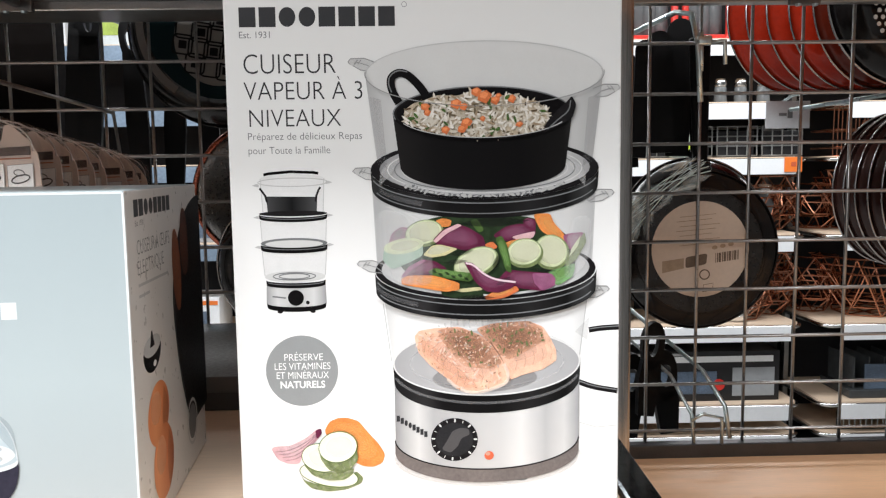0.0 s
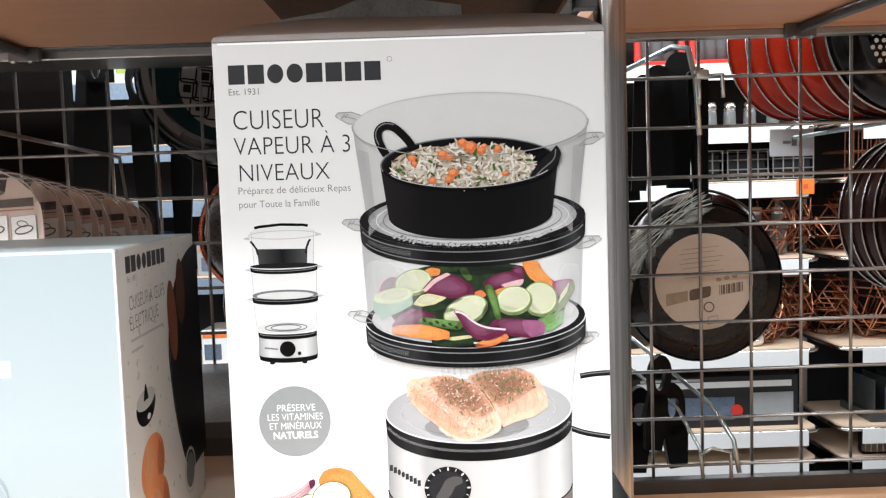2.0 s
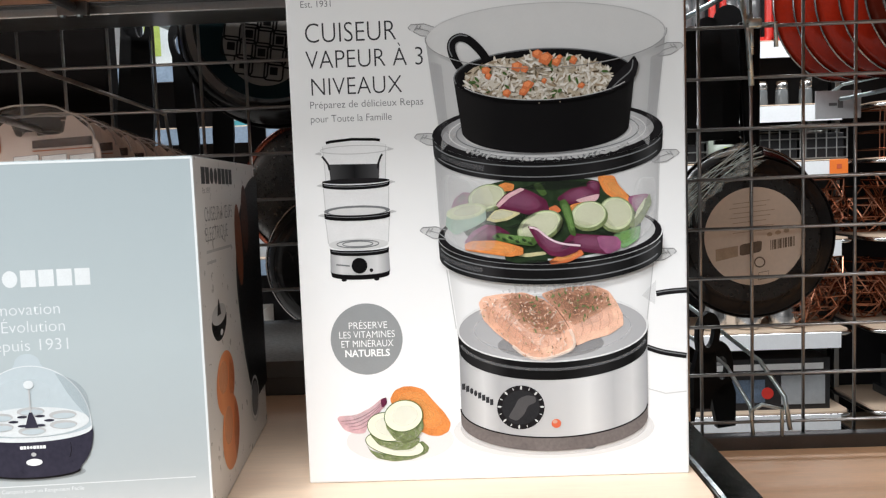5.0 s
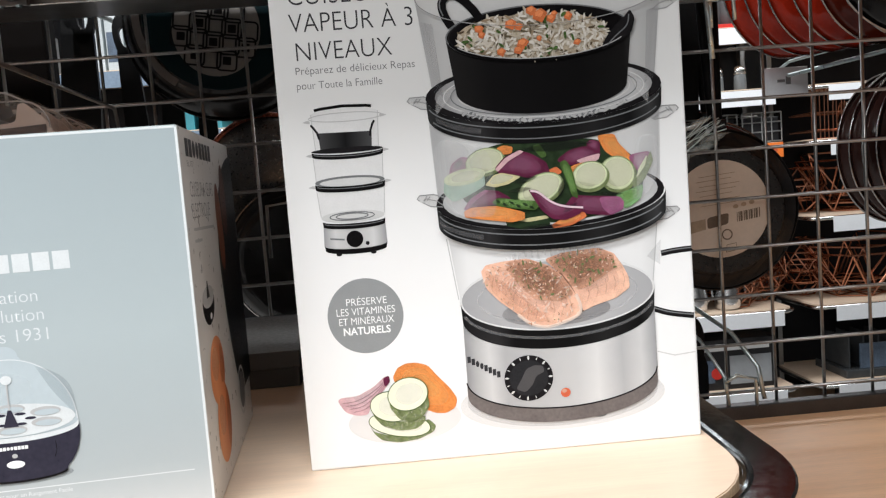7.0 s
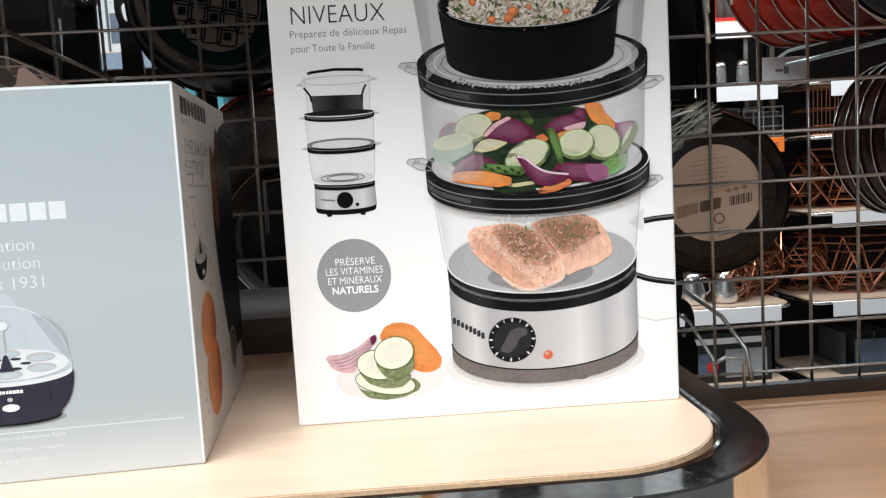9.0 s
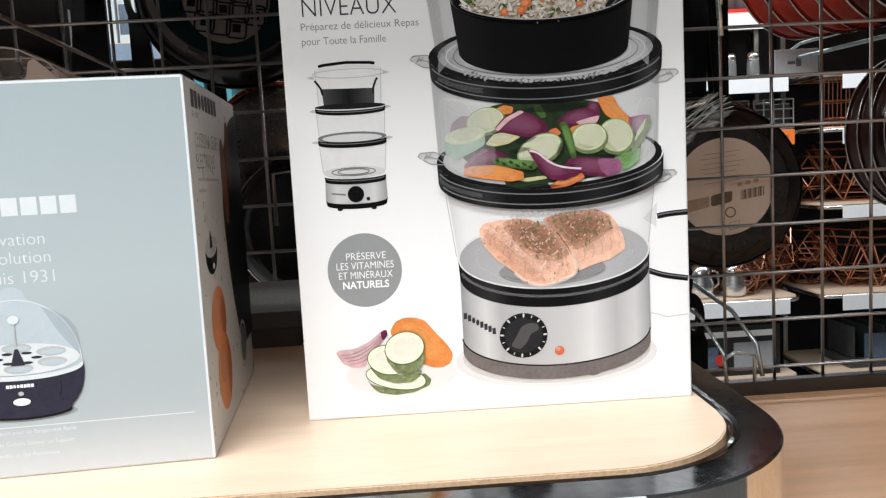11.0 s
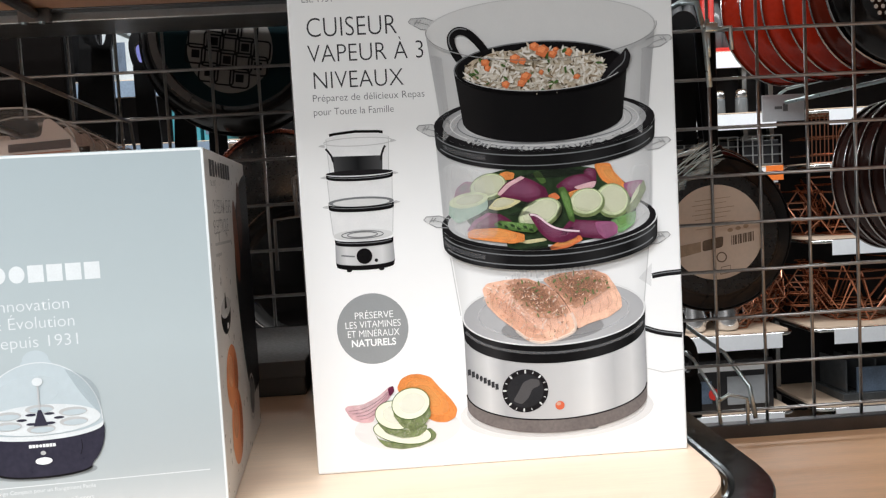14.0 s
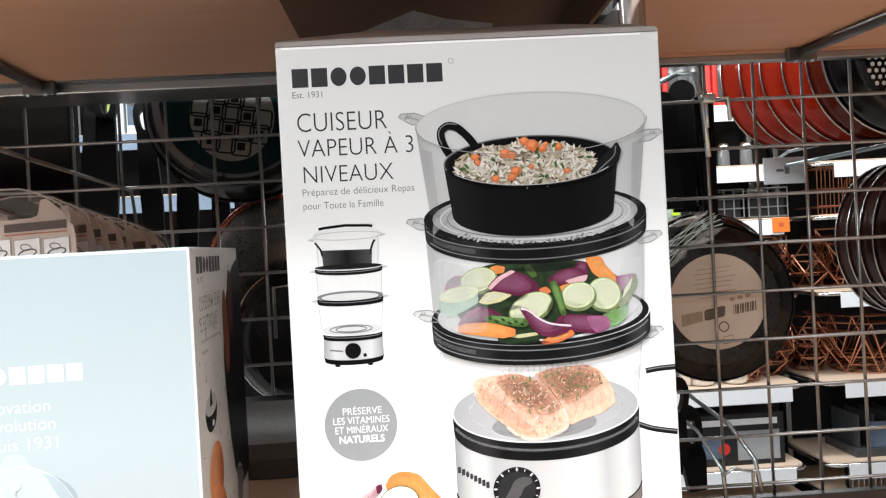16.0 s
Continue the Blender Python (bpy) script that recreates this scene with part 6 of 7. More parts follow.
on_pan("label_text", [[(-0.030 + 0.004 * (i % 2), 0.048 - 0.006 * i), (0.024 - 0.005 * (i % 3), 0.052 - 0.006 * i), (0.024 - 0.005 * (i % 3), 0.0528 - 0.006 * i), (-0.030 + 0.004 * (i % 2), 0.0488 - 0.006 * i)] for i in range(1, 8)], 0.0014, K_SOFT, paper)
on_pan("label_icon", ribbon(ell(0.006, -0.030, 0.006, 0.006, n=20), 0.0016), 0.0014, K_INK, paper)
on_pan("label_icon", ribbon([(0.004, -0.052), (0.016, -0.050), (0.017, -0.041), (0.005, -0.043), (0.004, -0.052)], 0.0008), 0.0014, K_INK, paper)
on_pan("label_icon", [ell(0.018 + 0.010 * i, 0.004 + 0.002 * i, 0.0036, 0.0026, 8, n=10) for i in range(3)], 0.0014, K_SOFT, paper)
FILM = material("stretch_film", (0.84, 0.95, 0.95), 0.05, vary=0.1, scale=40, alpha=0.24, spec=1.0)
rnd = random.Random(21)
film = bmesh.new()
for j in range(60):
    a = radians(rnd.uniform(92, 182))
    r0 = rnd.uniform(0.074, 0.112)
    c = Vector((r0 * math.cos(a), -0.004 - 0.012 * rnd.random(), r0 * math.sin(a) + 0.004))
    along = Vector((-math.sin(a + rnd.uniform(-0.5, 0.5)), rnd.uniform(-0.35, 0.35), math.cos(a))).normalized()
    across = along.cross(Vector((rnd.uniform(-0.6, 0.6), 1, rnd.uniform(-0.7, 0.5)))).normalized()
    l, w = rnd.uniform(0.008, 0.024), rnd.uniform(0.0015, 0.007)
    q = [film.verts.new(c + along * (l * u) + across * (w * v)) for u, v in ((-1, -0.2), (-0.2, -1), (1, -0.1), (0.1, 0.9))]
    film.faces.new(q)
# Thin pale strands, modelled as the glints along the film's folds.
strands = bmesh.new()
for j in range(13):
    a = radians(rnd.uniform(96, 178))
    p0 = (rnd.uniform(-0.030, 0.010), -0.008, rnd.uniform(0.096, 0.118))
    p1 = (rnd.uniform(0.086, 0.110) * math.cos(a), -0.004, rnd.uniform(0.086, 0.110) * math.sin(a))
    m = ((p0[0] + p1[0]) / 2 + rnd.uniform(-0.005, 0.005), -0.012, (p0[2] + p1[2]) / 2 + rnd.uniform(-0.001, 0.007))
    tube([p0, m, p1], rnd.uniform(0.00025, 0.0007), 5, bm=strands)
part("film_highlight", strands, material("film_highlight", (0.80, 0.92, 0.92), 0.15, vary=0.1, scale=40, alpha=0.85, spec=0.9), black_pan, "thin pale strands drawn as highlights on the film")["kind"] = "stuff"
part("stretch_film", film, FILM, black_pan, "crumpled clear stretch film")["kind"] = "stuff"

second = pan(0.100, 0.042, BLACK_GLOSS, BLACK_GLOSS, PAN_RIM, "black frying pan hanging behind the first one")
second.matrix_basis = pose(0.340, 0.592, 1.312, 0, 0, -6)

for i in range(6):
    m = RED_ENAMEL if i < 4 else DARK_RED
    p = pan(0.125, 0.042, m, m, PAN_RIM, "red enamelled frying pan hanging in a row" if i < 4 else "dark red frying pan hanging in a row", group="row of red pans", handle=False)
    p.matrix_basis = pose(0.6055 + 0.0105 * i, 0.852 - 0.0507 * i, 1.648 - 0.0037 * i, 0, 0, 16)
for i in range(6):
    p = pan(0.130, 0.042, MAROON, MAROON, PAN_RIM, "dark brown frying pan hanging in a row", group="row of brown pans", handle=False)
    p.matrix_basis = pose(0.804 - 0.0106 * i, 0.870 - 0.0544 * i, 1.3567 + 0.0012 * i, 0, 0, 16)
dotted = pan(0.118, 0.042, BLACK_GLOSS, BLACK_GLOSS, PAN_RIM, "black pan with a base of white dots", handle=False)
dotted.matrix_basis = pose(0.6077, 0.5237, 1.617, 0, 0, 3)
dots = [(0.0094 * (i + 0.5 * (j % 2)) - 0.096, 0.0082 * j - 0.095) for i in range(21) for j in range(24)]
on_pan("dot_pattern", [ell(x, z, 0.0029, 0.0029, n=10) for x, z in dots if math.hypot(x, z) < 0.0905], 0.0012, INK_WHITE, dotted)["kind"] = "stuff"

TEAL = material("teal_sleeve", (0.003, 0.013, 0.016), 0.6, vary=0.12, scale=30, spec=0.08)
pattern_pan = pan(0.132, 0.045, BLACK_GLOSS, BLACK_GLOSS, BLACK_GLOSS, "black pan in a teal card sleeve with a grey lattice pattern", handle=False)
pattern_pan.matrix_basis = pose(-0.2922, 0.6102, 1.595, 0, 0, 2)
on_pan("sleeve", ell(0.002, 0.0, 0.0975, 0.0975, n=56), 0.0012, TEAL, pattern_pan)
on_pan("sleeve_ring", ribbon(ell(0, 0, 0.1035, 0.1035, a0=120, a1=235, n=30), 0.010), 0.0016, ink("sleeve_grey", (0.13, 0.12, 0.115)), pattern_pan)
on_pan("sleeve_label", [[(-0.060, 0.004), (0.035, 0.008), (0.035, 0.034), (-0.060, 0.030)]], 0.0020, ink("sleeve_label_grey", (0.13, 0.125, 0.12)), pattern_pan)
on_pan("pattern_field", ell(-0.004, -0.020, 0.056, 0.060, n=44), 0.0017, ink("pattern_grey", (0.20, 0.19, 0.18)), pattern_pan)
squares, links = [], []
for i in range(-4, 5):
    for j in range(-4, 5):
        u, v = 0.0200 * i + 0.005 * j - 0.004, 0.0200 * j - 0.005 * i - 0.016
        if math.hypot(u + 0.004, v + 0.020) < 0.046:
            loop = rounded([(u - 0.0140, v - 0.0105), (u + 0.0105, v - 0.0140), (u + 0.0140, v + 0.0105), (u - 0.0105, v + 0.0140)], 0.22)
            links += ribbon(loop + [loop[0]], 0.0023)
            if (i + j) % 2:
                squares.append(rounded([(u - 0.0058, v - 0.0045), (u + 0.0045, v - 0.0058), (u + 0.0058, v + 0.0045), (u - 0.0045, v + 0.0058)], 0.1))
on_pan("pattern_tile", squares, 0.0022, INK_BLACK, pattern_pan)
on_pan("pattern_line", links, 0.0026, INK_BLACK, pattern_pan)


def utensil(length, w, label, group, hole=True, mat=BLACK):
    """A flat handle hung by a long slot at its top."""
    t = thing("utensil", pose(0, 0, 0), label, "kitchen utensil", group)
    n = 10
    out = [(w / 2 * math.cos(math.pi * i / n), w / 2 * math.sin(math.pi * i / n)) for i in range(n + 1)] + [(-w * 0.42, -length), (w * 0.42, -length)]
    if hole:
        ring = [(w * 0.24 * math.cos(math.tau * i / 20), -w * 0.35 + (w * 0.24 + (w * 0.45 if math.sin(math.tau * i / 20) < 0 else 0)) * math.sin(math.tau * i / 20)) for i in range(20)]
        bm = bmesh.new()
        outer = [(w / 2 * math.cos(math.tau * i / 20), -w * 0.35 + (w * 0.85 if math.sin(math.tau * i / 20) > 0 else w * 1.3) * math.sin(math.tau * i / 20)) for i in range(20)]
        for y in (0, 0.011):
            vo, vi = [bm.verts.new((x, y, z)) for x, z in outer], [bm.verts.new((x, y, z)) for x, z in ring]
            for k in range(20):
                bm.faces.new((vo[k], vo[(k + 1) % 20], vi[(k + 1) % 20], vi[k]))
            if y == 0:
                fo, fi = vo, vi
        for k in range(20):
            bm.faces.new((fo[k], fo[(k + 1) % 20], vo[(k + 1) % 20], vo[k])), bm.faces.new((fi[k], fi[(k + 1) % 20], vi[(k + 1) % 20], vi[k]))
        part("hanging_loop", bm, mat, t)
        part("grip", upright([(-w * 0.40, -w * 1.2), (w * 0.40, -w * 1.2), (w * 0.50, -length * 0.55), (w * 0.36, -length), (-w * 0.36, -length), (-w * 0.50, -length * 0.55)], 0.0, 0.011), mat, t)
    else:
        part("grip", upright(out, 0.0, 0.013), mat, t)
    return t


for x, y, z, l, w, tilt in ((-0.4666, 0.62, 1.619, 0.24, 0.030, 2), (-0.4358, 0.6785, 1.605, 0.24, 0.030, -2), (-0.3951, 0.7467, 1.597, 0.24, 0.032, 2), (-0.4923, 0.6589, 1.653, 0.30, 0.034, 4), (-0.3709, 0.8343, 1.589, 0.26, 0.030, 0)):
    utensil(l, w, "black kitchen utensil handle hanging on a hook", "utensils on the hook").matrix_basis = pose(x, y, z, 0, tilt, 8)
for x, y, z, l, w, tilt in ((0.2503, 0.5436, 1.548, 0.135, 0.022, 3), (0.2794, 0.5798, 1.559, 0.140, 0.034, -2), (0.3185, 0.6161, 1.58, 0.165, 0.036, 1), (0.2399, 0.598, 1.54, 0.14, 0.026, -3)):
    utensil(l, w, "black pan handle hanging beside a zinc hook", "black handles", hole=False).matrix_basis = pose(x, y, z, 0, tilt, -10)
for x, y, z, l, w, tilt in ((0.2683, 0.5436, 1.186, 0.11, 0.030, 6), (0.2924, 0.5798, 1.139, 0.10, 0.034, -5), (0.2494, 0.5798, 1.134, 0.10, 0.034, 3)):
    utensil(l, w, "black utensil with a hanging loop under the pan", "utensils under the pan").matrix_basis = pose(x, y, z, 0, tilt, 6)

hook("grid_hook", [(0.3049, 0.4965, 1.478), (0.3009, 0.4974, 1.546), (0.2962, 0.5074, 1.583), (0.2883, 0.5436, 1.592), (0.2217, 0.7248, 1.569)], 0.0035, "bright zinc hook clipped to the wire grid")
clip = thing("hook_clip", pose(0.3069, 0.4965, 1.548), "zinc clip holding a hook on the grid", "clip")
part("plate", box(-0.008, -0.005, -0.004, 0.010, 0.003, 0.008, 0.003), HOOK, clip, smooth=True)
part("bolt", tube([(-0.002, 0, -0.034), (-0.003, -0.001, 0.012)], 0.0030, 8), HOOK, clip, smooth=True)
part("tongue", tube([(0.010, 0, 0.0), (0.026, 0, 0.002), (0.027, 0, -0.026)], 0.0026, 8), HOOK, clip, smooth=True)
hook("grid_hook", [(0.7752, 0.5074, 1.522), (0.7613, 0.5436, 1.516), (0.6127, 0.9241, 1.496)], 0.0035, "zinc hook carrying the brown pans", HOOK, [[(0.7902, 0.5074, 1.547), (0.6285, 0.9513, 1.523), (0.6137, 0.9558, 1.512)]])
hook("grid_hook", [(0.3499, 0.4965, 1.061), (0.345, 0.501, 1.101), (0.328, 0.5345, 1.138), (0.1917, 0.7248, 1.264)], 0.0030, "zinc hook with black utensils", HOOK,
     [[(0.3049, 0.4965, 1.056), (0.303, 0.501, 1.091), (0.286, 0.5345, 1.133), (0.1717, 0.7248, 1.239)], [(0.3399, 0.4965, 1.051), (0.3388, 0.4938, 1.088), (0.3148, 0.4938, 1.094), (0.2998, 0.4938, 1.086)]])
hook("grid_hook", [(-0.5378, 0.577, 1.624), (-0.4821, 0.6394, 1.624), (-0.3685, 0.9123, 1.586), (-0.3662, 0.9172, 1.602)], 0.0035, "zinc hook carrying black utensils")
hook("grid_hook", [(-0.2175, 0.5712, 1.348), (-0.2195, 0.5732, 1.396), (-0.1989, 0.581, 1.409), (-0.1356, 0.7174, 1.418)], 0.0030, "zinc hook between the cartons", WIRE, [[(-0.2476, 0.5712, 1.278), (-0.2475, 0.5732, 1.344), (-0.2098, 0.5732, 1.348), (-0.2066, 0.5732, 1.312)]])

tag = thing("price_tag", pose(0.6184, 0.9468, 1.501, 0, 0, 4), "grey back of a price tag on a hook's end", "price tag")
part("plate", box(-0.040, -0.001, -0.036, 0.042, 0.001, 0.012, 0.0008), material("tag_grey", (0.58, 0.61, 0.64), 0.35, vary=0.06), tag)
part("bar", box(-0.016, -0.0018, -0.014, -0.002, -0.0008, -0.009), INK_SOFT, tag)
part("bar", box(0.000, -0.0018, -0.018, 0.009, -0.0008, -0.004), INK_SOFT, tag)

lid = thing("pan_lid", pose(-0.2626, 0.7174, 1.372, 12, 0, 28), "steel pan lid with a copper coloured edge", "lid")
bm = lathe([(0, -0.012), (0.04, -0.010), (0.085, -0.002), (0.100, 0.004), (0.101, 0.006), (0.09, 0.004), (0, -0.006)], 56)
bm.transform(pose(0, 0, 0, -90))
part("dome", bm, material("dull_lid_steel", (0.16, 0.155, 0.15), 0.3, 1.0, vary=0.2, scale=30), lid, smooth=True)
bm = lathe([(0.0985, 0.001), (0.104, 0.002), (0.104, 0.007), (0.0985, 0.007)], 56)
bm.transform(pose(0, 0, 0, -90))
part("edge", bm, material("copper_edge", (0.35, 0.10, 0.06), 0.25, 0.8), lid, smooth=True)
low_pan = pan(0.105, 0.05, BLACK_GLOSS, BLACK_GLOSS, PAN_RIM, "black pan hanging low behind the cartons", handle=False)
low_pan.matrix_basis = pose(-0.218, 0.6589, 1.266, 0, 0, 10)
board = thing("dark_panel", pose(0, 0, 0), "dark brown wooden panel behind the wire grid", "panel")
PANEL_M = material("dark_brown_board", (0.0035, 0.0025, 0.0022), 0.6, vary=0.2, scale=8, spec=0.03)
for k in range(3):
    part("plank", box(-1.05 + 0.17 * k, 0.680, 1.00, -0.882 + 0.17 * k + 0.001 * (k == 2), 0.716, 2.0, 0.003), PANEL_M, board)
flat_box = thing("carton", pose(-0.329, 0.204, S), "dark flat carton lying on the shelf behind", "box")
part("body", box(0, 0, 0, 0.158, 0.19, 0.029, 0.001), material("dark_flat_card", (0.07, 0.065, 0.06), 0.5, vary=0.05), flat_box)
part("lid_edge", box(-0.0012, -0.0012, 0.016, 0.1592, 0.1912, 0.030, 0.0006), material("dark_flat_card_lid", (0.10, 0.095, 0.09), 0.5, vary=0.05), flat_box)

# ---- the shelves across the next aisle ----
FAR = 3.99
FX, FZ = 0.120, 0.135     # where the row of gondolas stands, and the height of its shelves over the plan's
LEVELS = (1.96, 1.61, 1.30, 0.86, 0.34, -0.13, -0.31)


def far_bay(x0, x1, label, strip=None):
    t = thing("gondola", pose(FX, FAR, FZ), label, "gondola")
    part("back", box(x0, 0.55, FLOOR - FZ, x1, 0.60, 2.5), DARK_METAL, t)
    part("plinth", box(x0 + 0.02, 0.04, FLOOR - FZ, x1 - 0.02, 0.54, FLOOR - FZ + 0.09, 0.004), DARK_METAL, t)
    for x in (x0 + 0.015, x1 - 0.015):
        part("upright", box(x - 0.015, 0.50, FLOOR - FZ, x + 0.015, 0.55, 2.5, 0.002), STEEL, t)
    for z in LEVELS:
        bm = slab([(x0, 0.55)] + arc(x0 + 0.06, 0.06, 0.06, 180, 270, 6) + arc(x1 - 0.06, 0.06, 0.06, 270, 360, 6) + [(x1, 0.55)], z - 0.012, z + 0.006)
        part("board", bm, BEECH, t)
        pts = [(x0 - 0.012, 0.54, z - 0.012)] + [(x, y, z - 0.012) for x, y in arc(x0 + 0.06, 0.06, 0.072, 180, 270, 6)] + [(x, y, z - 0.012) for x, y in arc(x1 - 0.06, 0.06, 0.072, 270, 360, 6)] + [(x1 + 0.012, 0.54, z - 0.012)]
        part("rail", tube(pts, 0.012, 8), CHROME, t, smooth=True)
        part("price_strip", box(x0 + 0.10, -0.030, z - 0.092, x1 - 0.07, -0.026, z - 0.004, 0.001), strip or WHITE_STRIP, t)
    return t


far_bay(-3.9, -1.08, "dark shop gondola with beech shelves and blue grey price strips", material("blue_grey_strip", (0.20, 0.27, 0.36), 0.4, vary=0.25, scale=8))
far_bay(-1.0, 2.02, "dark shop gondola with beech shelves and chrome rails")
far_bay(2.16, 4.9, "dark shop gondola with beech shelves beside a narrow gap")
orange = thing("price_label", pose(FX + 1.93, FAR - 0.034, FZ + 1.262), "orange price label on a white strip", "price label")
part("card", box(-0.050, -0.002, -0.042, 0.050, 0.002, 0.042, 0.001), ORANGE, orange)
part("bar", box(-0.012, -0.004, -0.010, 0.014, -0.0015, 0.014), INK_RED, orange)

rnd = random.Random(33)


def far_box(x, z, w, h, mats, label, depth=0.30, y=0.06):
    t = thing("carton", pose(FX + x, FAR + y, FZ + z + 0.006), label, "box", "cartons on the far shelves")
    part("body", box(0, 0, 0, w, depth, h, 0.003), mats[0], t)
    part("picture", box(w * 0.08, -0.003, h * 0.15, w * 0.62, 0.0, h * 0.60, 0.001), mats[1], t)
    part("band", box(w * 0.04, -0.003, h * 0.78, w * 0.96, 0.0, h * 0.90, 0.001), mats[2], t)
    return t


RED_PLASTIC = material("red_plastic", (0.62, 0.035, 0.025), 0.35, vary=0.1)
JAR_GLASS = material("frosted_jar", (0.14, 0.15, 0.155), 0.15, vary=0.15, scale=30)
SMOKE = material("smoky_plastic", (0.055, 0.060, 0.064), 0.12, vary=0.2, scale=20)
STEEL_CAP = material("steel_cap", (0.70, 0.71, 0.72), 0.22, 1.0, vary=0.1)
BLUE_CARD = material("blue_card", (0.06, 0.10, 0.36), 0.45, vary=0.1)
GREY_CARD = material("grey_far_card", (0.34, 0.36, 0.38), 0.5, vary=0.1)
BLACK_CARD = material("black_far_card", (0.014, 0.014, 0.016), 0.4, vary=0.2)
NAVY_CARD = material("photo_card", (0.10, 0.14, 0.20), 0.4, vary=0.4, scale=12)
LIME = material("lime_sticker", (0.45, 0.62, 0.03), 0.5)


def shaker(x, z, y=0.08):
    t = thing("salt_shaker", pose(FX + x, FAR + y, FZ + z + 0.006), "glass salt shaker with a steel cap", "shaker", "shakers on the far shelf")
    part("glass", lathe([(0, 0), (0.034, 0), (0.036, 0.01), (0.034, 0.085), (0.030, 0.095), (0, 0.095)], 20), JAR_GLASS, t, smooth=True)
    part("cap", lathe([(0.031, 0.094), (0.034, 0.096), (0.034, 0.125), (0.024, 0.140), (0, 0.142)], 20), STEEL_CAP, t, smooth=True)
    return t


s0 = shaker(1.44, 1.61)
for x in (1.33, 1.56, 1.68, 1.80, 1.22):
    copy_thing(s0, pose(FX + x, FAR + 0.08 + rnd.uniform(-0.01, 0.05), FZ + 1.616))


def jar_rack(x, z, w, h):
    """A red framed stand of tall storage jars."""
    t = thing("jar_stand", pose(FX + x, FAR + 0.05, FZ + z + 0.006), "red plastic stand with clear storage jars", "stand", "red stands on the far shelf")
    fr = rounded([(0, 0), (w, 0), (w, h), (0, h)], 0.12, 3)
    part("frame", tube([(a, 0, b) for a, b in fr], 0.020, 8, closed=True), RED_PLASTIC, t, smooth=True)
    part("base", box(0, 0, 0, w, 0.22, 0.03, 0.004), RED_PLASTIC, t)
    for i in range(3):
        part("jar", lathe([(0, 0.03), (0.045, 0.03), (0.045, h * 0.7), (0.03, h * 0.82), (0.03, h * 0.9), (0, h * 0.9)], 16), JAR_GLASS, t, smooth=True).location = (w * (0.22 + 0.28 * i), 0.09, 0)
    return t


for x in (1.02, 1.33, 1.62):
    jar_rack(x, 1.96, 0.25, 0.34)
for i in range(9):
    x = -0.9 + 0.2 * i
    far_box(x, 1.96, 0.17, rnd.uniform(0.2, 0.32), (rnd.choice([GREY_CARD, BLACK_CARD, BLUE_CARD]), NAVY_CARD, INK_WHITE), "upright product carton on a far shelf")


def wire_basket(x, z, r, h, label="geometric copper wire basket", mat=COPPER):
    t = thing("wire_basket", pose(FX + x, FAR + 0.20, FZ + z + 0.012), label, "wire basket", "copper baskets on the far shelves")
    n = 7
    low = [(r * 0.55 * math.cos(math.tau * i / n), r * 0.55 * math.sin(math.tau * i / n), 0) for i in range(n)]
    mid = [(r * math.cos(math.tau * (i + 0.5) / n), r * math.sin(math.tau * (i + 0.5) / n), h * 0.45) for i in range(n)]
    top = [(r * 0.92 * math.cos(math.tau * i / n), r * 0.92 * math.sin(math.tau * i / n), h) for i in range(n)]
    for name, ring in (("base_ring", low), ("middle_ring", mid), ("top_ring", top)):
        part(name, tube(ring, 0.005, 6, closed=True), mat, t)
    for i in range(n):
        for a, b in ((low[i], mid[i]), (low[i], mid[i - 1]), (mid[i], top[i]), (mid[i - 1], top[i])):
            part("strut", tube([a, b], 0.0045, 5), mat, t)
    return t


b0 = wire_basket(1.75, 0.34, 0.17, 0.20)
for x, y, z, a in ((1.76, 0.20, 0.40, 5), (1.74, 0.20, 0.46, 22), (1.78, 0.20, 0.86, 10), (1.80, 0.20, 0.92, 36), (1.97, 0.36, 0.34, 12), (1.98, 0.36, 0.40, 34), (1.96, 0.37, 0.46, 3), (1.97, 0.36, 0.52, 27),
                   (1.96, 0.36, 0.86, 40), (1.98, 0.36, 0.92, 8), (1.97, 0.35, 0.98, 22), (2.27, 0.42, 0.86, 17), (2.28, 0.42, 0.93, 40), (2.27, 0.42, 0.34, 2), (2.29, 0.42, 0.41, 24), (2.28, 0.42, 0.48, 45), (2.62, 0.20, 1.30, 15), (2.90, 0.25, 1.30, 40)):
    copy_thing(b0, pose(FX + x, FAR + y, FZ + z + 0.012, 0, 0, a))


def wire_bowl(x, z, r, h):
    """A wide faceted dish of thin rods, open at the top."""
    t = thing("wire_bowl", pose(FX + x, FAR + 0.30, FZ + z + 0.012), "wide faceted copper wire bowl on a far shelf", "wire bowl", "copper bowls on the far shelves")
    n = 6
    low = [(r * 0.58 * math.cos(math.tau * (i + 0.5) / n), r * 0.58 * math.sin(math.tau * (i + 0.5) / n), 0) for i in range(n)]
    top = [(r * math.cos(math.tau * i / n), r * math.sin(math.tau * i / n), h) for i in range(n)]
    for name, ring in (("base_ring", low), ("top_ring", top)):
        part(name, tube(ring, 0.0055, 6, closed=True), COPPER, t)
    for i in range(n):
        part("strut", tube([low[i], top[i]], 0.005, 5), COPPER, t)
        part("strut", tube([low[i], top[(i + 1) % n]], 0.005, 5), COPPER, t)
    for i in range(3):
        part("base_rod", tube([low[i], low[i + 3]], 0.0045, 5), COPPER, t)
    return t


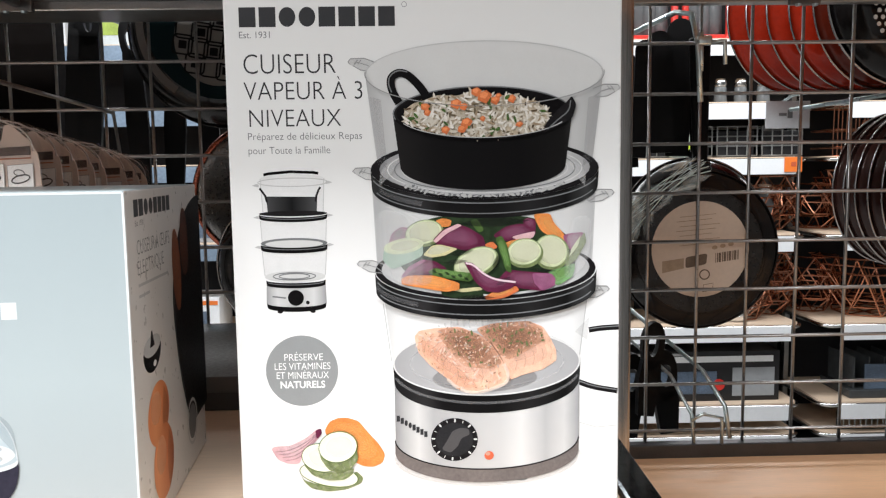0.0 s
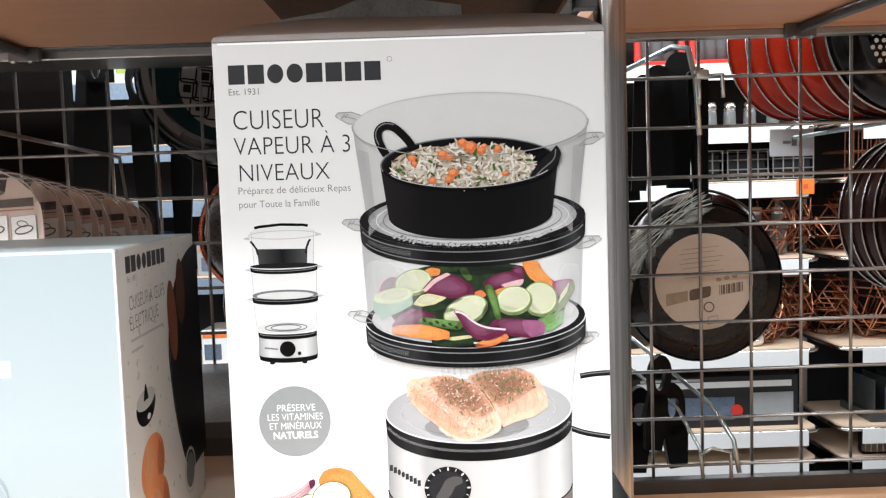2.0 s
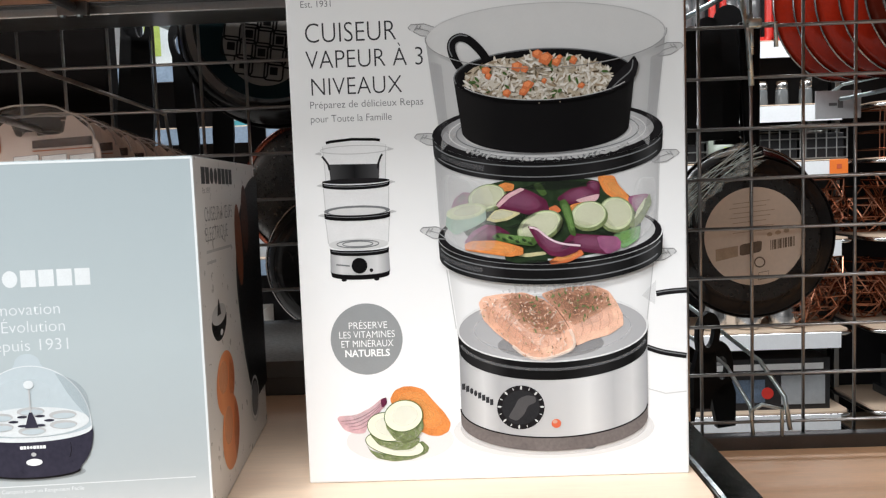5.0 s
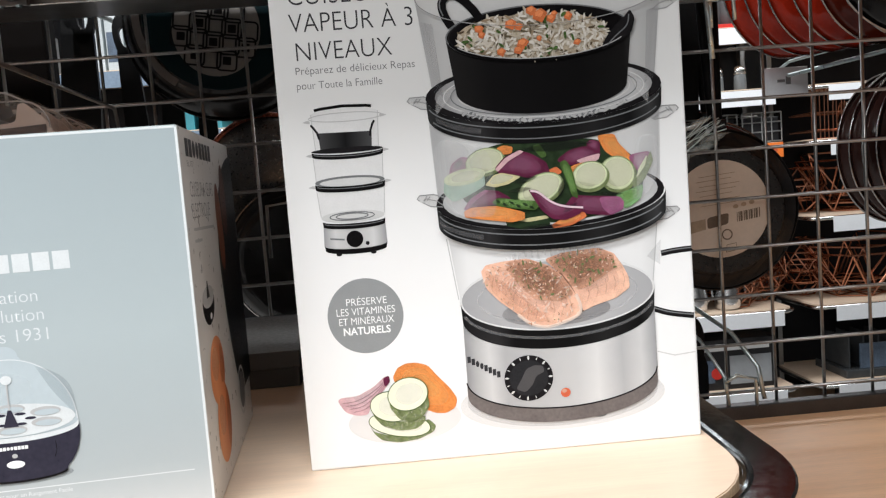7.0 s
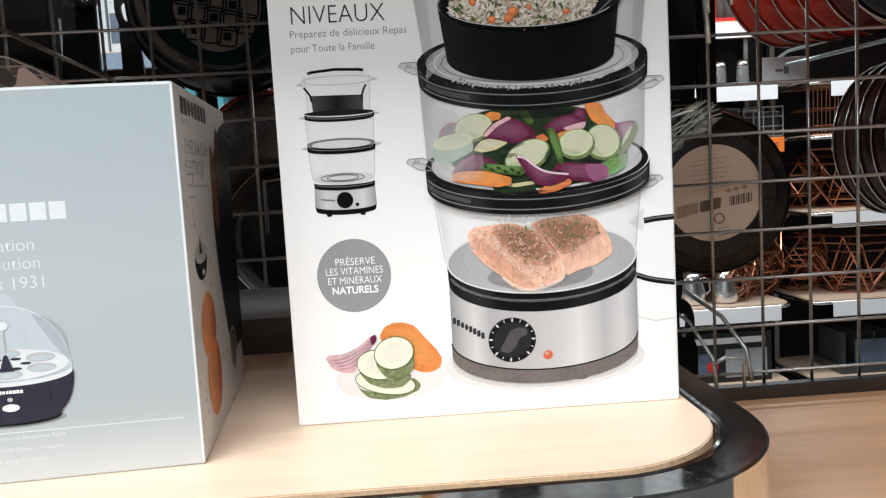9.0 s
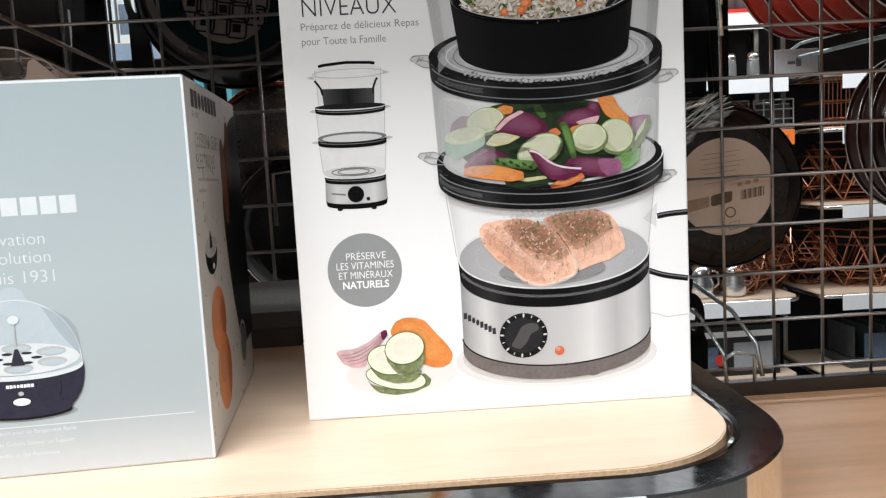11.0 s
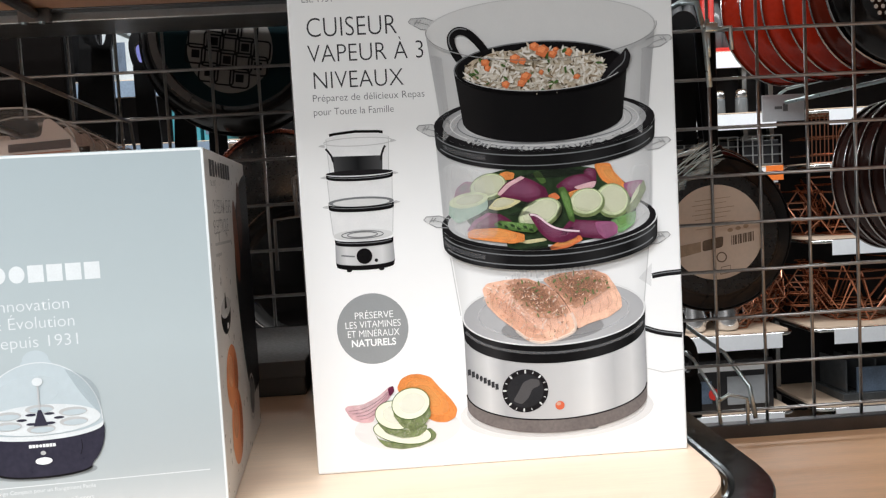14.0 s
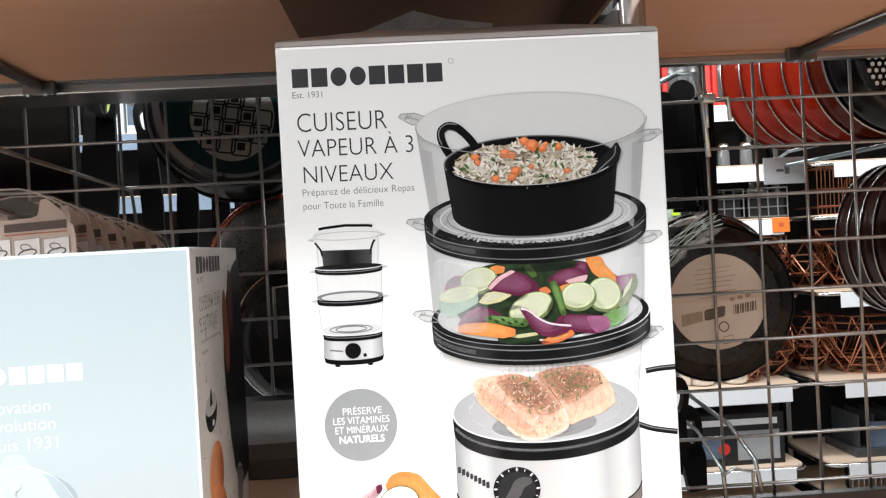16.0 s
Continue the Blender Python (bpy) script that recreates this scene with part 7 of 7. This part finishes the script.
w0 = wire_bowl(2.56, 0.34, 0.31, 0.26)
for x, y, z, a in ((2.57, 0.31, 0.385, 9), (2.55, 0.31, 0.43, -6), (2.54, 0.30, 0.86, 4), (2.55, 0.31, 0.905, -8), (2.57, 0.30, 0.95, 12), (3.22, 0.30, 0.34, 5), (3.21, 0.30, 0.39, 16), (3.20, 0.30, 0.86, 0), (3.22, 0.30, 0.91, 11)):
    copy_thing(w0, pose(FX + x, FAR + y, FZ + z + 0.012, 0, 0, a))
crate = thing("wire_crate", pose(FX + 2.19, FAR + 0.04, FZ + 1.306), "tall copper wire crate on a far shelf", "wire basket")
for z in (0.0, 0.05, 0.15, 0.28):
    part("ring", tube([(0, 0, z), (0.30, 0, z), (0.30, 0.26, z), (0, 0.26, z)], 0.005, 6, closed=True), COPPER, crate)
for i in range(13):
    part("wire", tube([(0.025 * i, 0, 0), (0.025 * i + 0.006 * math.sin(3 * i), -0.004, 0.28)], 0.0035, 5), COPPER, crate)
for i in range(3):
    t = thing("kitchen_jug", pose(FX + 1.28 + 0.20 * i, FAR + 0.12, FZ + 0.346), "brushed steel jug on a far shelf", "jug", "steel jugs")
    part("body", lathe([(0, 0), (0.060, 0), (0.075, 0.02), (0.078, 0.09), (0.058, 0.15), (0.062, 0.19), (0.057, 0.19), (0.05, 0.15), (0, 0.14)], 28), STEEL_CAP, t, smooth=True)
    part("handle", tube([(0.060, 0, 0.16), (0.105, 0, 0.15), (0.110, 0, 0.08), (0.076, 0, 0.05)], 0.007, 8), STEEL_CAP, t, smooth=True)
for i in range(5):
    t = thing("grill_rack", pose(FX + 2.28 + 0.40 * i, FAR + 0.04, FZ + -0.304), "black wire grill rack on the lowest far shelf", "rack", "black racks")
    part("frame", tube([(a, 0, b) for a, b in rounded([(0, 0), (0.34, 0), (0.34, 0.16), (0, 0.16)], 0.2, 3)], 0.010, 8, closed=True), BLACK, t, smooth=True)
    for k in range(9):
        part("wire", tube([(0.034 * (k + 1), 0, 0), (0.034 * (k + 1), 0, 0.16)], 0.004, 5), STEEL, t)
for i in range(5):
    t = thing("carafe", pose(FX + 1.36 + 0.13 * i, FAR + 0.22, FZ + 0.872), "dark glass carafe on a far shelf", "carafe", "glass carafes")
    part("body", lathe([(0, 0), (0.05, 0), (0.055, 0.01), (0.055, 0.16), (0.035, 0.20), (0.035, 0.24), (0, 0.24)], 20), JAR_GLASS, t, smooth=True)
    part("cap", lathe([(0.036, 0.235), (0.040, 0.24), (0.040, 0.275), (0, 0.28)], 20), STEEL_CAP, t, smooth=True)
for i in range(5):
    t = thing("storage_basket", pose(FX + 0.75 + 0.26 * i, FAR + 0.06, FZ + 1.306), "dark wire storage basket on a far shelf", "wire basket", "dark wire baskets")
    part("liner", box(0.012, 0.012, 0.004, 0.218, 0.28, 0.15, 0.004), BLACK_CARD, t)
    for k in range(4):
        z = 0.01 + 0.055 * k
        part("wire", tube([(0, 0, z), (0.23, 0, z), (0.23, 0.30, z), (0, 0.30, z)], 0.004, 5, closed=True), STEEL, t)
    for k in range(5):
        part("wire", tube([(0.0575 * k, -0.001, 0.01), (0.0575 * k, -0.001, 0.175)], 0.004, 5), STEEL, t)
pot = thing("mug", pose(FX + 1.30, FAR + 0.02, FZ + 1.306), "grey green mug with a lime sticker", "mug")
part("body", lathe([(0, 0), (0.05, 0), (0.062, 0.02), (0.066, 0.13), (0.060, 0.13), (0.055, 0.02), (0, 0.015)], 24), material("celadon_glaze", (0.33, 0.38, 0.33), 0.3, vary=0.08), pot, smooth=True)
part("sticker", box(0.0, -0.070, 0.04, 0.045, -0.064, 0.085, 0.001), LIME, pot)

# stove sets, kettles and cartons on the low shelves
big = far_box(0.95, -0.13, 0.98, 0.30, (BLACK_CARD, NAVY_CARD, INK_WHITE), "wide black appliance carton with a photo", 0.36)
part("red_dot", lathe([(0, 0), (0.034, 0), (0.034, 0.004), (0, 0.004)], 24), RED_PLASTIC, big).matrix_basis = pose(0.62, -0.004, 0.10, 90)
part("photo", box(0.70, -0.004, 0.03, 0.95, 0, 0.20, 0.001), GREY_CARD, big)
part("brand_bar", box(0.06, -0.004, 0.275, 0.42, 0, 0.290, 0.001), INK_LINE, big)
for i in range(3):
    far_box(-0.85 + 0.58 * i, -0.13, 0.52, 0.27, (rnd.choice([BLACK_CARD, GREY_CARD]), NAVY_CARD, INK_WHITE), "appliance carton on a low far shelf")
for i in range(6):
    t = thing("saucepan", pose(FX + -0.7 + 0.42 * i, FAR + 0.22, FZ + 0.346), "steel saucepan on a far shelf", "saucepan", "saucepans on the far shelf")
    part("body", lathe([(0, 0), (0.11, 0), (0.12, 0.01), (0.12, 0.13), (0.125, 0.135), (0.115, 0.135), (0.112, 0.015), (0, 0.012)], 32), STEEL_CAP if i % 2 else BLACK_GLOSS, t, smooth=True)
    part("handle", box(0.11, -0.012, 0.105, 0.29, 0.012, 0.125, 0.006), BLACK, t)
for i in range(4):
    t = thing("dish_rack", pose(FX + 2.35 + 0.42 * i, FAR + 0.05, FZ + -0.124), "clear plastic storage rack with packets on a far shelf", "rack", "plastic racks")
    part("tray", box(0, 0, 0, 0.38, 0.36, 0.05, 0.006), SMOKE, t)
    for k in range(4):
        part("divider", box(0.04 + 0.09 * k, 0.04, 0.05, 0.05 + 0.09 * k, 0.34, 0.24, 0.003), SMOKE, t)
    part("packet", box(0.10, 0.02, 0.05, 0.30, 0.035, 0.20, 0.003), NAVY_CARD, t)
for i in range(8):
    far_box(-0.95 + 0.27 * i, 0.86, 0.22, rnd.uniform(0.18, 0.30), (rnd.choice([BLACK_CARD, GREY_CARD, BLACK_CARD]), NAVY_CARD, INK_LINE), "dark product carton on a far shelf")
for i in range(7):
    for z in (1.96, 1.61, 1.30, 0.86, 0.34):
        if rnd.random() < 0.8 and not (i > 4 and z > 1.6):
            far_box(-3.8 + 0.38 * i, z, rnd.uniform(0.16, 0.32), rnd.uniform(0.14, 0.27), (rnd.choice([BLACK_CARD, GREY_CARD, BLUE_CARD, WHITE_STRIP]), NAVY_CARD, rnd.choice([INK_WHITE, ORANGE, BLUE_CARD])), "product carton on a far shelf")

PALE_CARD = material("pale_far_card", (0.62, 0.68, 0.70), 0.4, vary=0.15, scale=14)
VIOLET_CARD = material("violet_far_card", (0.16, 0.17, 0.50), 0.4, vary=0.1, scale=10)
TEAL_CARD = material("teal_far_card", (0.04, 0.26, 0.32), 0.4, vary=0.15, scale=10)
LEAF_CARD = material("lime_far_card", (0.38, 0.50, 0.10), 0.5, vary=0.3, scale=18)
for x, z, w, h, mats, label in ((-1.93, 1.96, 0.17, 0.40, (PALE_CARD, LEAF_CARD, LEAF_CARD), "tall pale carton with a lime green picture on a far shelf"),
                                (-1.745, 1.96, 0.095, 0.36, (PALE_CARD, NAVY_CARD, WHITE_STRIP), "narrow pale carton on a far shelf"),
                                (-1.64, 1.96, 0.14, 0.42, (PALE_CARD, VIOLET_CARD, VIOLET_CARD), "tall white and violet carton on a far shelf"),
                                (-1.46, 1.61, 0.15, 0.22, (TEAL_CARD, PALE_CARD, TEAL_CARD), "teal carton on a far shelf"),
                                (-1.29, 1.61, 0.13, 0.25, (TEAL_CARD, NAVY_CARD, PALE_CARD), "teal and white carton on a far shelf")):
    far_box(x, z, w, h, mats, label)
